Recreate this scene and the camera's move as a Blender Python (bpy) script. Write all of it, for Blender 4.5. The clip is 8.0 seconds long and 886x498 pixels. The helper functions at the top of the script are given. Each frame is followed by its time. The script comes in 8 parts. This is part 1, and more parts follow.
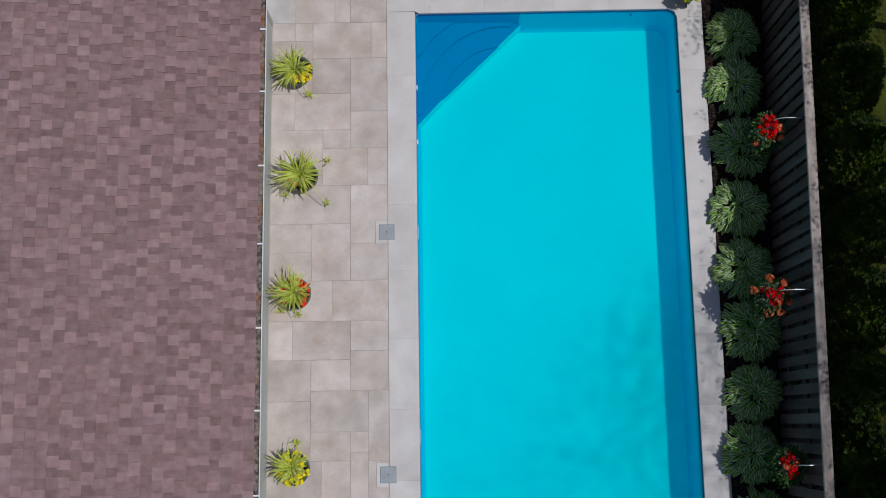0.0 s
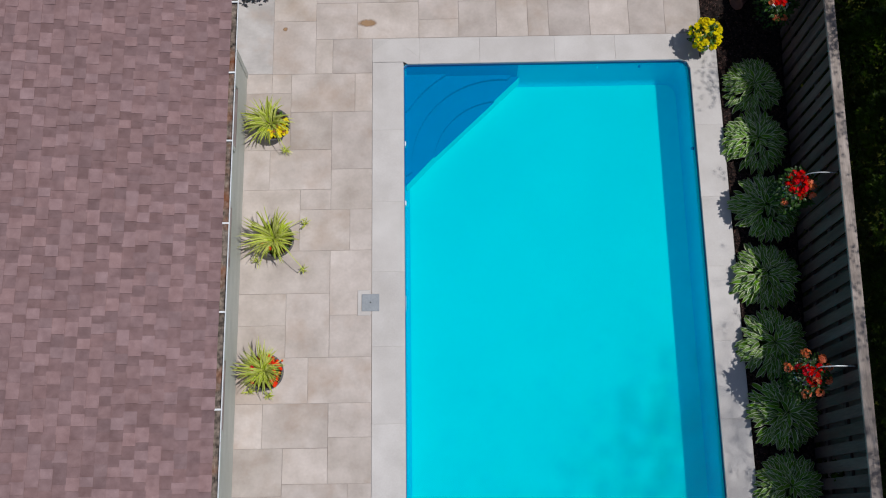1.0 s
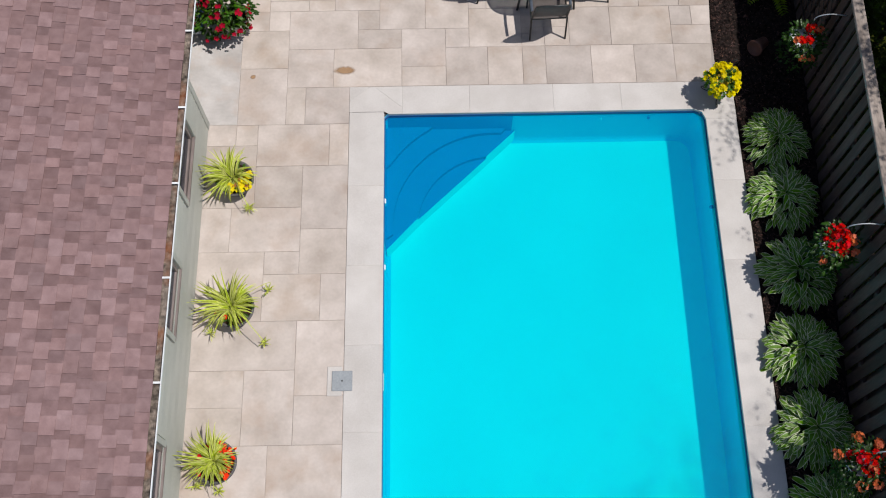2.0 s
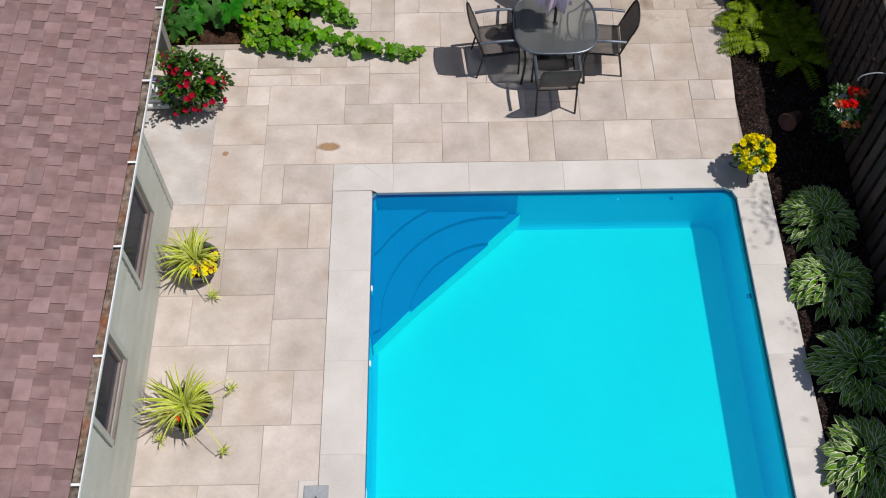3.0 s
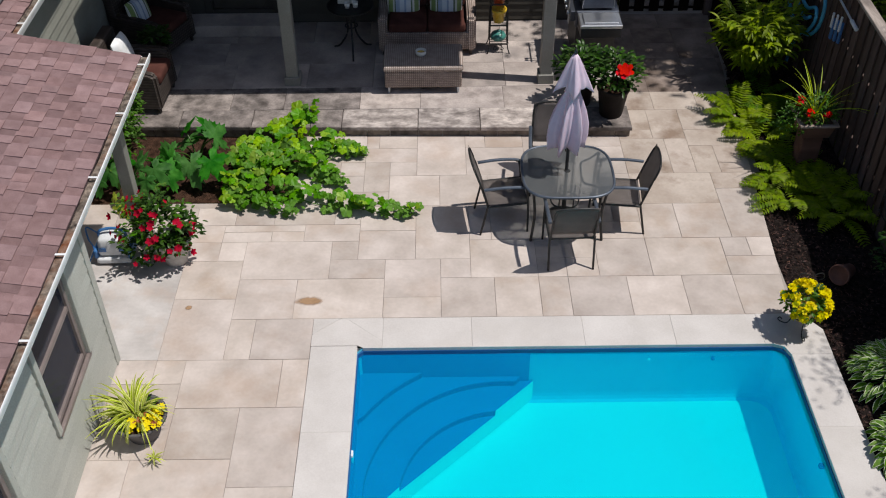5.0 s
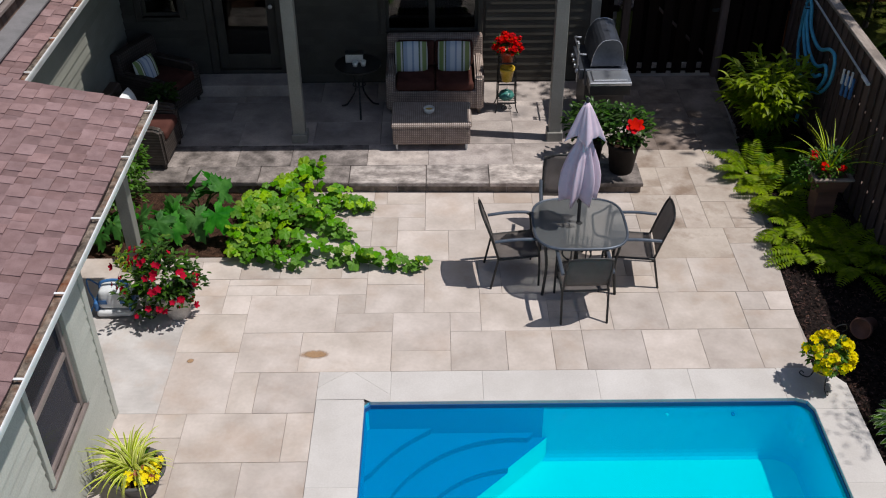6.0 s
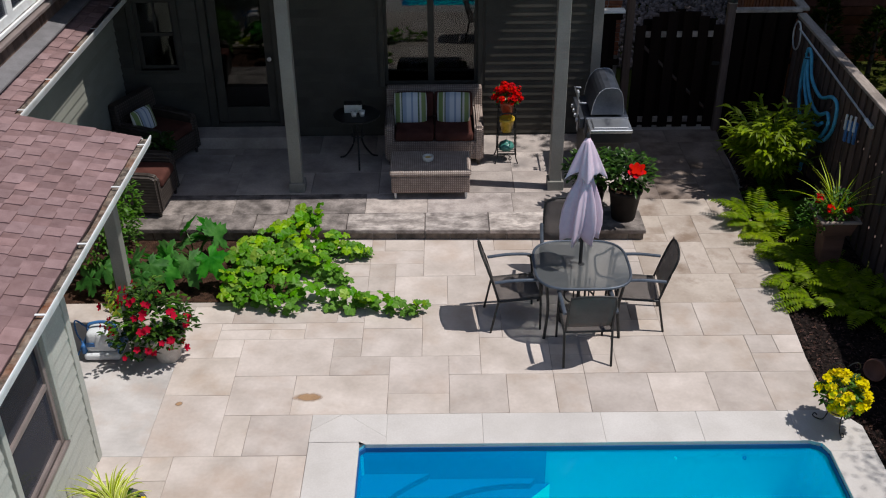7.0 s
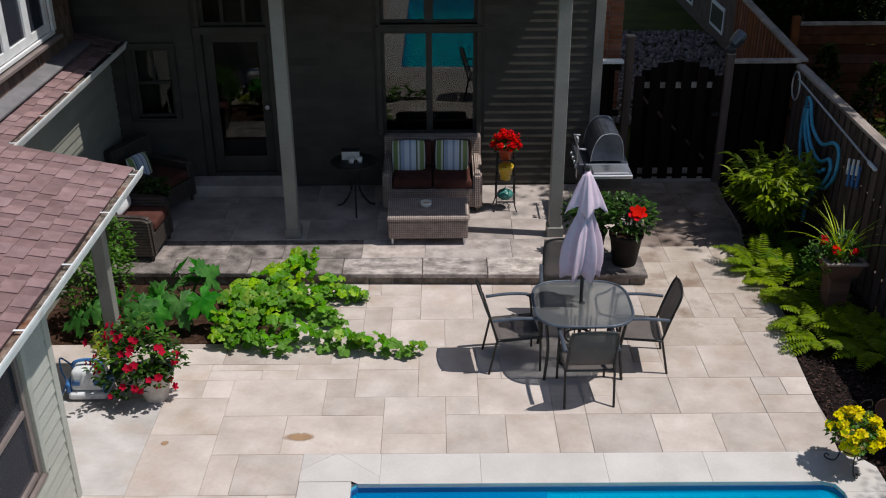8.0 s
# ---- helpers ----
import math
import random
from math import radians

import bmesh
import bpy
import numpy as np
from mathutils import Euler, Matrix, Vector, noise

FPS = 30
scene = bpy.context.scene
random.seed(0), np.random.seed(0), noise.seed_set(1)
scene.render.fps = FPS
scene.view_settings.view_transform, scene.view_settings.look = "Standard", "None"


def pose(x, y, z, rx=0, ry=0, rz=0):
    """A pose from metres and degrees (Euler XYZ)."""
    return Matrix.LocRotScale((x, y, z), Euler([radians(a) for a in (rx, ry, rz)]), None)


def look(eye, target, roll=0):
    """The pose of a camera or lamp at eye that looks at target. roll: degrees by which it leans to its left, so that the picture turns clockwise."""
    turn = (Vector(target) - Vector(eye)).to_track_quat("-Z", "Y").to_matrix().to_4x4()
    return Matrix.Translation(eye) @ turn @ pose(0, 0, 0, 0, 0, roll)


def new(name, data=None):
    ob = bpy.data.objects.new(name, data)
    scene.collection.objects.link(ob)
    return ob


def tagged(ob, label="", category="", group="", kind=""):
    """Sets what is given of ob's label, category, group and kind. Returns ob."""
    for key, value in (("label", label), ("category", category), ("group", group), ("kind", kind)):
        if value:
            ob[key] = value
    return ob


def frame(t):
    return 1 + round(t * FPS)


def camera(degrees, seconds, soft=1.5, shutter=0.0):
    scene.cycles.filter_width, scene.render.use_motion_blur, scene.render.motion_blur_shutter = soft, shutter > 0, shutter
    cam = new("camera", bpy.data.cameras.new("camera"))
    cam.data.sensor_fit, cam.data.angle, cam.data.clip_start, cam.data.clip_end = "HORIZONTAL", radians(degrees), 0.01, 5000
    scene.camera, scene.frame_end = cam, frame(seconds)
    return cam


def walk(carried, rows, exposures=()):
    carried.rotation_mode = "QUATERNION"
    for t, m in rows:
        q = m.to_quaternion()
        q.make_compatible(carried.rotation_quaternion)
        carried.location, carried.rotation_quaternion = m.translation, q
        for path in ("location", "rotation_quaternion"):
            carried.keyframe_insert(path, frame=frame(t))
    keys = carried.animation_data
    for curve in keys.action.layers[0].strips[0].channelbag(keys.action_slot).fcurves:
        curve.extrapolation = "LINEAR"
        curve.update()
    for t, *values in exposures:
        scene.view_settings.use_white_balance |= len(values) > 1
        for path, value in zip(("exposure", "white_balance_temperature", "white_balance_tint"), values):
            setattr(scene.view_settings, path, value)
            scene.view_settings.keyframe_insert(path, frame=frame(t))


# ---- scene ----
cam = camera(47.5, 8.0, soft=1.1)
PATH = [
    (0, (0.483, -6.803, 15.803), (0.466, -6.462, 13.832), -3.8),
    (0.5, (0.472, -6.76, 14.978), (0.463, -6.332, 13.025), -2.2),
    (1, (0.533, -6.758, 14.021), (0.528, -6.241, 12.089), -1.5),
    (1.5, (0.666, -6.826, 13.013), (0.663, -6.205, 11.112), -1.2),
    (3, (0.73, -6.842, 9.967), (0.738, -5.816, 8.25), -0.5),
    (3.5, (0.76, -6.97, 9.058), (0.768, -5.78, 7.45), -0.5),
    (4, (0.757, -7.057, 8.218), (0.766, -5.724, 6.727), -0.4),
    (4.5, (0.818, -7.112, 7.685), (0.824, -5.672, 6.297), -0.5),
    (6, (0.695, -7.131, 6.936), (0.7, -5.512, 5.761), -0.4),
    (6.5, (0.709, -7.155, 6.664), (0.71, -5.488, 5.559), -0.5),
    (7, (0.731, -7.179, 6.373), (0.733, -5.465, 5.343), -0.5),
    (7.5, (0.76, -7.193, 6.094), (0.761, -5.437, 5.137), -0.5),
    (8, (0.758, -7.2, 5.83), (0.761, -5.406, 4.946), -0.3),
]
walk(cam, [(t, look(eye, target, roll)) for t, eye, target, roll in PATH],
     exposures=[(0.0, -0.50, 6050, 10), (0.75, -0.42, 6180, 10), (1.5, -0.14, 6380, 10), (3.0, 0.02, 6580, 10), (4.5, 0.03, 6560, 10), (6.0, 0.02, 6440, 10), (8.0, 0.02, 6420, 10)])

# ---- light ----
SUN_AZ = math.atan2(-0.14, 1.0)          # towards the sun, from +x
SUN_EL = radians(65.5)
world = bpy.data.worlds.new("world")
scene.world = world
world.use_nodes = True
wn = world.node_tree.nodes
sky = wn.new("ShaderNodeTexSky")
sky.sky_type = "NISHITA"
sky.sun_disc = False
sky.sun_elevation = SUN_EL
sky.sun_rotation = math.pi / 2 - SUN_AZ
wn["Background"].inputs["Strength"].default_value = 0.082
world.node_tree.links.new(sky.outputs["Color"], wn["Background"].inputs["Color"])
sun_data = bpy.data.lights.new("sun", "SUN")
sun_data.energy, sun_data.angle, sun_data.color = 3.85, radians(0.53), (1.0, 0.965, 0.91)
sun = new("sun", sun_data)
to_sun = Vector((math.cos(SUN_EL) * math.cos(SUN_AZ), math.cos(SUN_EL) * math.sin(SUN_AZ), math.sin(SUN_EL)))
sun.matrix_world = look(to_sun * 40, (0, 0, 0))

# ---- materials ----
def surface(name, dark, light, rough=0.7, scale=3.0, fine=60.0, bump=0.15, depth=0.004, metal=0.0, each=0.0,
            islands=0.0, stain=None, stain_scale=1.2, stain_amount=0.5, spec=0.5, stretch=(1, 1, 1), grime=0.25, local=False):
    """A painted, stone, wood or metal surface: two scales of noise, a stain, and a shift from piece to piece."""
    m = bpy.data.materials.new(name)
    m.use_nodes = True
    nt = m.node_tree
    n, link = nt.nodes, nt.links.new
    b = n["Principled BSDF"]
    if local:
        where = n.new("ShaderNodeTexCoord").outputs["Object"]
    else:
        where = n.new("ShaderNodeNewGeometry").outputs["Position"]
    if each:
        shift = n.new("ShaderNodeVectorMath")
        shift.operation = "MULTIPLY_ADD"
        link(n.new("ShaderNodeObjectInfo").outputs["Random"], shift.inputs[0])
        shift.inputs[1].default_value = (37.0, 53.0, 71.0)
        link(where, shift.inputs[2])
        where = shift.outputs[0]
    mp = n.new("ShaderNodeMapping")
    mp.inputs["Scale"].default_value = stretch
    link(where, mp.inputs["Vector"])
    big, small = n.new("ShaderNodeTexNoise"), n.new("ShaderNodeTexNoise")
    big.inputs["Scale"].default_value, big.inputs["Detail"].default_value = scale, 5
    small.inputs["Scale"].default_value, small.inputs["Detail"].default_value = fine, 3
    link(mp.outputs[0], big.inputs["Vector"])
    link(mp.outputs[0], small.inputs["Vector"])
    ramp = n.new("ShaderNodeValToRGB")
    ramp.color_ramp.elements[0].color, ramp.color_ramp.elements[1].color = (*dark, 1), (*light, 1)
    ramp.color_ramp.elements[0].position, ramp.color_ramp.elements[1].position = 0.3, 0.7
    link(big.outputs["Fac"], ramp.inputs[0])
    colour = ramp.outputs[0]
    mul = n.new("ShaderNodeMix")
    mul.data_type, mul.blend_type = "RGBA", "OVERLAY"
    mul.inputs[0].default_value = grime
    link(colour, mul.inputs[6])
    link(small.outputs["Fac"], mul.inputs[7])
    colour = mul.outputs[2]
    if stain:
        sn = n.new("ShaderNodeTexNoise")
        sn.inputs["Scale"].default_value, sn.inputs["Detail"].default_value, sn.inputs["Roughness"].default_value = stain_scale, 6, 0.6
        link(where, sn.inputs["Vector"])
        sr = n.new("ShaderNodeMapRange")
        sr.inputs[1].default_value, sr.inputs[2].default_value, sr.inputs[4].default_value = 0.5, 0.72, stain_amount
        link(sn.outputs["Fac"], sr.inputs[0])
        sm = n.new("ShaderNodeMix")
        sm.data_type = "RGBA"
        link(sr.outputs[0], sm.inputs[0])
        link(colour, sm.inputs[6])
        sm.inputs[7].default_value = (*stain, 1)
        colour = sm.outputs[2]
    if each or islands:
        r = n.new("ShaderNodeObjectInfo").outputs["Random"] if each else n.new("ShaderNodeNewGeometry").outputs["Random Per Island"]
        amount = each or islands
        hsv = n.new("ShaderNodeHueSaturation")
        vr, hr, sr2 = n.new("ShaderNodeMapRange"), n.new("ShaderNodeMapRange"), n.new("ShaderNodeMapRange")
        wn_ = n.new("ShaderNodeTexWhiteNoise")
        wn_.noise_dimensions = "1D"
        link(r, wn_.inputs["W"])
        vr.inputs[3].default_value, vr.inputs[4].default_value = 1 - amount, 1 + amount
        hr.inputs[3].default_value, hr.inputs[4].default_value = 0.5 - 0.03 * amount, 0.5 + 0.03 * amount
        sr2.inputs[3].default_value, sr2.inputs[4].default_value = 1 - amount * 0.2, 1 + amount * 0.8
        link(r, vr.inputs[0])
        link(wn_.outputs["Value"], hr.inputs[0])
        link(wn_.outputs["Value"], sr2.inputs[0])
        link(vr.outputs[0], hsv.inputs["Value"])
        link(hr.outputs[0], hsv.inputs["Hue"])
        link(sr2.outputs[0], hsv.inputs["Saturation"])
        link(colour, hsv.inputs["Color"])
        colour = hsv.outputs[0]
    link(colour, b.inputs["Base Color"])
    rr = n.new("ShaderNodeMapRange")
    rr.inputs[3].default_value, rr.inputs[4].default_value = max(0.02, rough - 0.12), min(1, rough + 0.12)
    link(small.outputs["Fac"], rr.inputs[0])
    link(rr.outputs[0], b.inputs["Roughness"])
    b.inputs["Metallic"].default_value = metal
    b.inputs["Specular IOR Level"].default_value = spec
    if bump:
        bp = n.new("ShaderNodeBump")
        bp.inputs["Strength"].default_value, bp.inputs["Distance"].default_value = bump, depth
        link(small.outputs["Fac"], bp.inputs["Height"])
        link(bp.outputs[0], b.inputs["Normal"])
    return m


def leafy(name, dark, light, shine=0.45, through_light=0.35, scale=9.0, spec=0.3, vary=0.3, single=False):
    """A leaf or petal: colour varies over the plant and from leaf to leaf, and some light comes through."""
    m = surface(name, dark, light, rough=shine, scale=scale, fine=120, bump=0.1, depth=0.002, islands=0.0 if single else vary, each=vary if single else 0.0, grime=0.15, spec=spec)
    nt = m.node_tree
    n, link = nt.nodes, nt.links.new
    b, out = n["Principled BSDF"], n["Material Output"]
    tr = n.new("ShaderNodeBsdfTranslucent")
    mix = n.new("ShaderNodeMixShader")
    mix.inputs[0].default_value = through_light
    src = b.inputs["Base Color"].links[0].from_socket
    link(src, tr.inputs["Color"])
    link(b.outputs[0], mix.inputs[1])
    link(tr.outputs[0], mix.inputs[2])
    link(mix.outputs[0], out.inputs["Surface"])
    return m


def clear(name, tint, gloss_rough=0.02, strength=1.0, ior=1.45, ripples=0.0, frost=0.0, body=(0.42, 0.45, 0.46)):
    """A pane or a sheet of still water: tinted, with a Fresnel gloss."""
    m = bpy.data.materials.new(name)
    m.use_nodes = True
    nt = m.node_tree
    n, link = nt.nodes, nt.links.new
    n.remove(n["Principled BSDF"])
    tr, gl, mix, fr = (n.new("ShaderNodeBsdfTransparent"), n.new("ShaderNodeBsdfGlossy"), n.new("ShaderNodeMixShader"), n.new("ShaderNodeFresnel"))
    tr.inputs["Color"].default_value = (*tint, 1)
    gl.inputs["Roughness"].default_value = gloss_rough
    fr.inputs["IOR"].default_value = ior
    link(fr.outputs[0], mix.inputs[0])
    link(tr.outputs[0], mix.inputs[1])
    link(gl.outputs[0], mix.inputs[2])
    link(mix.outputs[0], n["Material Output"].inputs["Surface"])
    if frost:
        df, fm = n.new("ShaderNodeBsdfDiffuse"), n.new("ShaderNodeMixShader")
        df.inputs["Color"].default_value = (*body, 1)
        fm.inputs[0].default_value = frost
        link(tr.outputs[0], fm.inputs[1])
        link(df.outputs[0], fm.inputs[2])
        link(fm.outputs[0], mix.inputs[1])
    if ripples:
        tn, bp = n.new("ShaderNodeTexNoise"), n.new("ShaderNodeBump")
        tn.inputs["Scale"].default_value, tn.inputs["Detail"].default_value = 3.0, 3
        bp.inputs["Strength"].default_value, bp.inputs["Distance"].default_value = ripples, 0.02
        link(n.new("ShaderNodeNewGeometry").outputs["Position"], tn.inputs["Vector"])
        link(tn.outputs["Fac"], bp.inputs["Height"])
        link(bp.outputs[0], gl.inputs["Normal"])
        link(bp.outputs[0], fr.inputs["Normal"])
    return m


def wicker(name, dark, light, step=0.012):
    """Woven strands: crossed waves raise the weave."""
    m = surface(name, dark, light, rough=0.6, scale=12, fine=150, bump=0)
    nt = m.node_tree
    n, link = nt.nodes, nt.links.new
    pos = n.new("ShaderNodeTexCoord").outputs["Object"]
    waves = []
    for axis in ("X", "Z"):
        w = n.new("ShaderNodeTexWave")
        w.bands_direction = axis
        w.inputs["Scale"].default_value = 0.314 / (step * 2)
        w.inputs["Distortion"].default_value = 0.6
        link(pos, w.inputs["Vector"])
        waves.append(w.outputs["Fac"])
    mx = n.new("ShaderNodeMath")
    mx.operation = "MULTIPLY"
    link(waves[0], mx.inputs[0])
    link(waves[1], mx.inputs[1])
    bp = n.new("ShaderNodeBump")
    bp.inputs["Strength"].default_value, bp.inputs["Distance"].default_value = 0.9, 0.006
    link(mx.outputs[0], bp.inputs["Height"])
    b = n["Principled BSDF"]
    link(bp.outputs[0], b.inputs["Normal"])
    src = b.inputs["Base Color"].links[0].from_socket
    dk = n.new("ShaderNodeMix")
    dk.data_type, dk.blend_type = "RGBA", "MULTIPLY"
    mr = n.new("ShaderNodeMapRange")
    mr.inputs[3].default_value, mr.inputs[4].default_value = 0.9, 0.0
    link(mx.outputs[0], mr.inputs[0])
    link(mr.outputs[0], dk.inputs[0])
    link(src, dk.inputs[6])
    dk.inputs[7].default_value = (0.35, 0.3, 0.28, 1)
    link(dk.outputs[2], b.inputs["Base Color"])
    return m


def striped(name, colours, widths):
    """Woven stripes across the local x axis."""
    m = surface(name, (0.5, 0.5, 0.5), (0.6, 0.6, 0.6), rough=0.9, scale=8, fine=300, bump=0.3, depth=0.002)
    nt = m.node_tree
    n, link = nt.nodes, nt.links.new
    sep = n.new("ShaderNodeSeparateXYZ")
    link(n.new("ShaderNodeTexCoord").outputs["Generated"], sep.inputs[0])
    ramp = n.new("ShaderNodeValToRGB")
    ramp.color_ramp.interpolation = "CONSTANT"
    el = ramp.color_ramp.elements
    at = 0.0
    for i, (c, w) in enumerate(zip(colours, widths)):
        e = el[i] if i < 2 else el.new(at)
        e.position, e.color = at, (*c, 1)
        at += w
    link(sep.outputs["X"], ramp.inputs[0])
    link(ramp.outputs[0], n["Principled BSDF"].inputs["Base Color"])
    return m


M_SLAB = surface("sandstone", (0.405, 0.348, 0.312), (0.56, 0.492, 0.455), rough=0.85, scale=2.8, fine=26, bump=0.2, depth=0.003, each=0.105,
                 stain=(0.37, 0.272, 0.208), stain_scale=1.5, stain_amount=0.62, spec=0.25, grime=0.10)
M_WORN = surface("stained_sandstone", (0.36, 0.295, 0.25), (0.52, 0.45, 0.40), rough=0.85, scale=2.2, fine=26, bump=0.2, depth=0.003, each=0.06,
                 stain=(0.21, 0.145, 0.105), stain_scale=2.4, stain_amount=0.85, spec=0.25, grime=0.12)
# Brown-stained path stone, with tree shade put into the darker tone.
M_PATH = surface("stained_shaded_path_stone", (0.15, 0.115, 0.098), (0.33, 0.265, 0.23), rough=0.88, scale=2.6, fine=26, bump=0.25, depth=0.003, each=0.1, stain=(0.11, 0.078, 0.06), stain_scale=2.2, stain_amount=0.85, spec=0.12, grime=0.2)
M_WASHED = surface("washed_smooth_slab", (0.36, 0.33, 0.315), (0.60, 0.565, 0.55), rough=0.8, scale=1.9, fine=30, bump=0.15, depth=0.003, stain=(0.46, 0.34, 0.27), stain_scale=2.3, stain_amount=0.55, spec=0.25, grime=0.1)
M_COPING = surface("coping_stone", (0.50, 0.465, 0.445), (0.59, 0.555, 0.535), rough=0.8, scale=2.2, fine=60, bump=0.2, depth=0.003, each=0.025, spec=0.3,
                   stain=(0.42, 0.385, 0.35), stain_scale=1.6, stain_amount=0.35, grime=0.12)
M_JOINT = surface("joint_sand", (0.17, 0.145, 0.13), (0.50, 0.44, 0.40), rough=0.95, scale=1.3, fine=160, bump=0.4)
M_PORCHEDGE = surface("worn_porch_stone", (0.25, 0.215, 0.20), (0.52, 0.455, 0.425), rough=0.88, scale=6.0, fine=40, bump=0.35, each=0.15, stain=(0.15, 0.13, 0.125), stain_scale=3.0, stain_amount=0.65, spec=0.2)
M_PORCH = surface("porch_stone", (0.31, 0.265, 0.245), (0.50, 0.435, 0.40), rough=0.85, scale=2.2, fine=40, bump=0.3, each=0.12,
                  stain=(0.16, 0.145, 0.14), stain_scale=2.5, stain_amount=0.6, spec=0.25)
M_LEDGE = surface("weathered_ledge_stone", (0.18, 0.155, 0.146), (0.56, 0.50, 0.47), rough=0.9, scale=8.0, fine=34, bump=0.5, depth=0.006, each=0.24, spec=0.2,
                  stain=(0.13, 0.113, 0.106), stain_scale=9.0, stain_amount=0.6, stretch=(0.55, 1, 1), grime=0.5)
# Darker tone for stones towards the porch ends.
M_LEDGE_DARK = surface("dark_ledge_stone", (0.085, 0.073, 0.068), (0.34, 0.295, 0.275), rough=0.9, scale=5.0, fine=34, bump=0.5, depth=0.006, each=0.16, spec=0.15, stain=(0.07, 0.06, 0.055), stain_scale=4.0, stain_amount=0.7, grime=0.4)
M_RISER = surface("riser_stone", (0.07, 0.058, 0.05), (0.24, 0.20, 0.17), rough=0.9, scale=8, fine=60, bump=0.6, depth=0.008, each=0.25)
M_SHINGLE = surface("asphalt_shingle", (0.215, 0.138, 0.137), (0.288, 0.194, 0.193), rough=0.95, scale=9.0, fine=230, bump=0.7, depth=0.004, each=0.15, grime=0.5, spec=0.2)
M_SHINGLES = surface("asphalt_shingle_field", (0.215, 0.138, 0.137), (0.288, 0.194, 0.193), rough=0.95, scale=9.0, fine=230, bump=0.7, depth=0.004, islands=0.15, grime=0.5, spec=0.2)
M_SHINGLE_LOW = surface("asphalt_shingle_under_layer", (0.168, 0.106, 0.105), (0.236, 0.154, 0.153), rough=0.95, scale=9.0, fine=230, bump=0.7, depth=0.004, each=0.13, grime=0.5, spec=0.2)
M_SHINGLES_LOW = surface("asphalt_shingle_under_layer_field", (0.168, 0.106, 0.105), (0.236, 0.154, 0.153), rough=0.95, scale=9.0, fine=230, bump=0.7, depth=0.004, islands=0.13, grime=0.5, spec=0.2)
M_FELT = surface("roof_felt", (0.075, 0.05, 0.05), (0.11, 0.075, 0.076), rough=0.95)
M_SIDING = surface("painted_siding", (0.36, 0.365, 0.33), (0.42, 0.425, 0.385), rough=0.6, scale=2, fine=70, bump=0.1, each=0.03, spec=0.3)
# Siding under the porch: the porch shade is put into this darker paint.
M_SIDING_SHADE = surface("shaded_olive_siding", (0.055, 0.051, 0.044), (0.082, 0.077, 0.067), rough=0.6, scale=2, fine=70, bump=0.1, each=0.04, spec=0.1)
M_SIDING_WING = surface("olive_painted_siding", (0.225, 0.225, 0.195), (0.275, 0.275, 0.24), rough=0.6, scale=2, fine=70, bump=0.1, each=0.03, spec=0.12)
M_TAUPE = surface("taupe_paint", (0.22, 0.21, 0.19), (0.27, 0.26, 0.235), rough=0.55, scale=3, fine=60, bump=0.06)
# Trim under the porch roof, darkened so that its shade sits in the colour.
M_TRIM_SHADE = surface("shaded_olive_trim", (0.05, 0.046, 0.04), (0.072, 0.067, 0.058), rough=0.5, scale=4, bump=0.05, spec=0.15)
M_BROWNTRIM = surface("brown_window_trim", (0.17, 0.135, 0.125), (0.23, 0.185, 0.175), rough=0.5, scale=5, bump=0.05)
M_FLASHING = surface("grey_flashing", (0.15, 0.145, 0.15), (0.21, 0.20, 0.21), rough=0.6, scale=6, fine=60, bump=0.1, spec=0.2)
M_STUCCO = surface("brown_stucco", (0.10, 0.07, 0.058), (0.15, 0.108, 0.09), rough=0.9, scale=3, fine=80, bump=0.3, spec=0.1)
M_WHITE = surface("white_trim_paint", (0.70, 0.70, 0.70), (0.80, 0.80, 0.80), rough=0.45, scale=6, fine=60, bump=0.05, stain=(0.45, 0.42, 0.38), stain_scale=5, stain_amount=0.5)
M_DEBRIS = surface("gutter_leaf_litter", (0.02, 0.014, 0.011), (0.34, 0.27, 0.22), rough=0.95, scale=16, fine=90, bump=0.9, depth=0.02, grime=0.5, stain=(0.30, 0.09, 0.025), stain_scale=2.2, stain_amount=0.8)
# Bluer, darker than the floor liner: the walls' shade is in the colour.
M_LINER_SHADE = surface("shaded_wall_liner", (0.10, 0.50, 0.66), (0.12, 0.55, 0.71), rough=0.5, scale=0.9, fine=20, bump=0.02, grime=0.04)
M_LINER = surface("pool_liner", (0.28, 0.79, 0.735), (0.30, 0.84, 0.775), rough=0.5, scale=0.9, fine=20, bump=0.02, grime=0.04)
M_STEPS = surface("pool_step_liner", (0.026, 0.118, 0.325), (0.035, 0.142, 0.37), rough=0.5, scale=1.5, fine=25, bump=0.02, grime=0.05)
# Step blue darkened for the risers, with their shadow put into the colour.
M_STEP_SHADE = surface("shaded_step_riser", (0.007, 0.036, 0.15), (0.011, 0.046, 0.18), rough=0.5)
M_TRACK = surface("liner_track", (0.006, 0.07, 0.21), (0.01, 0.09, 0.26), rough=0.5)
M_WATER = clear("pool_water", (0.05, 0.97, 0.935), 0.0, ior=1.24, ripples=0.05, frost=0.28, body=(0.0, 0.39, 0.93))
M_SOIL = surface("dark_soil", (0.022, 0.012, 0.008), (0.10, 0.052, 0.034), rough=0.95, scale=14, fine=80, bump=1.0, depth=0.03, grime=0.5, spec=0.1)
M_CHIP = surface("bark_chip", (0.018, 0.012, 0.011), (0.12, 0.075, 0.066), rough=0.9, scale=12, fine=80, bump=0.4, islands=0.5, spec=0.1)
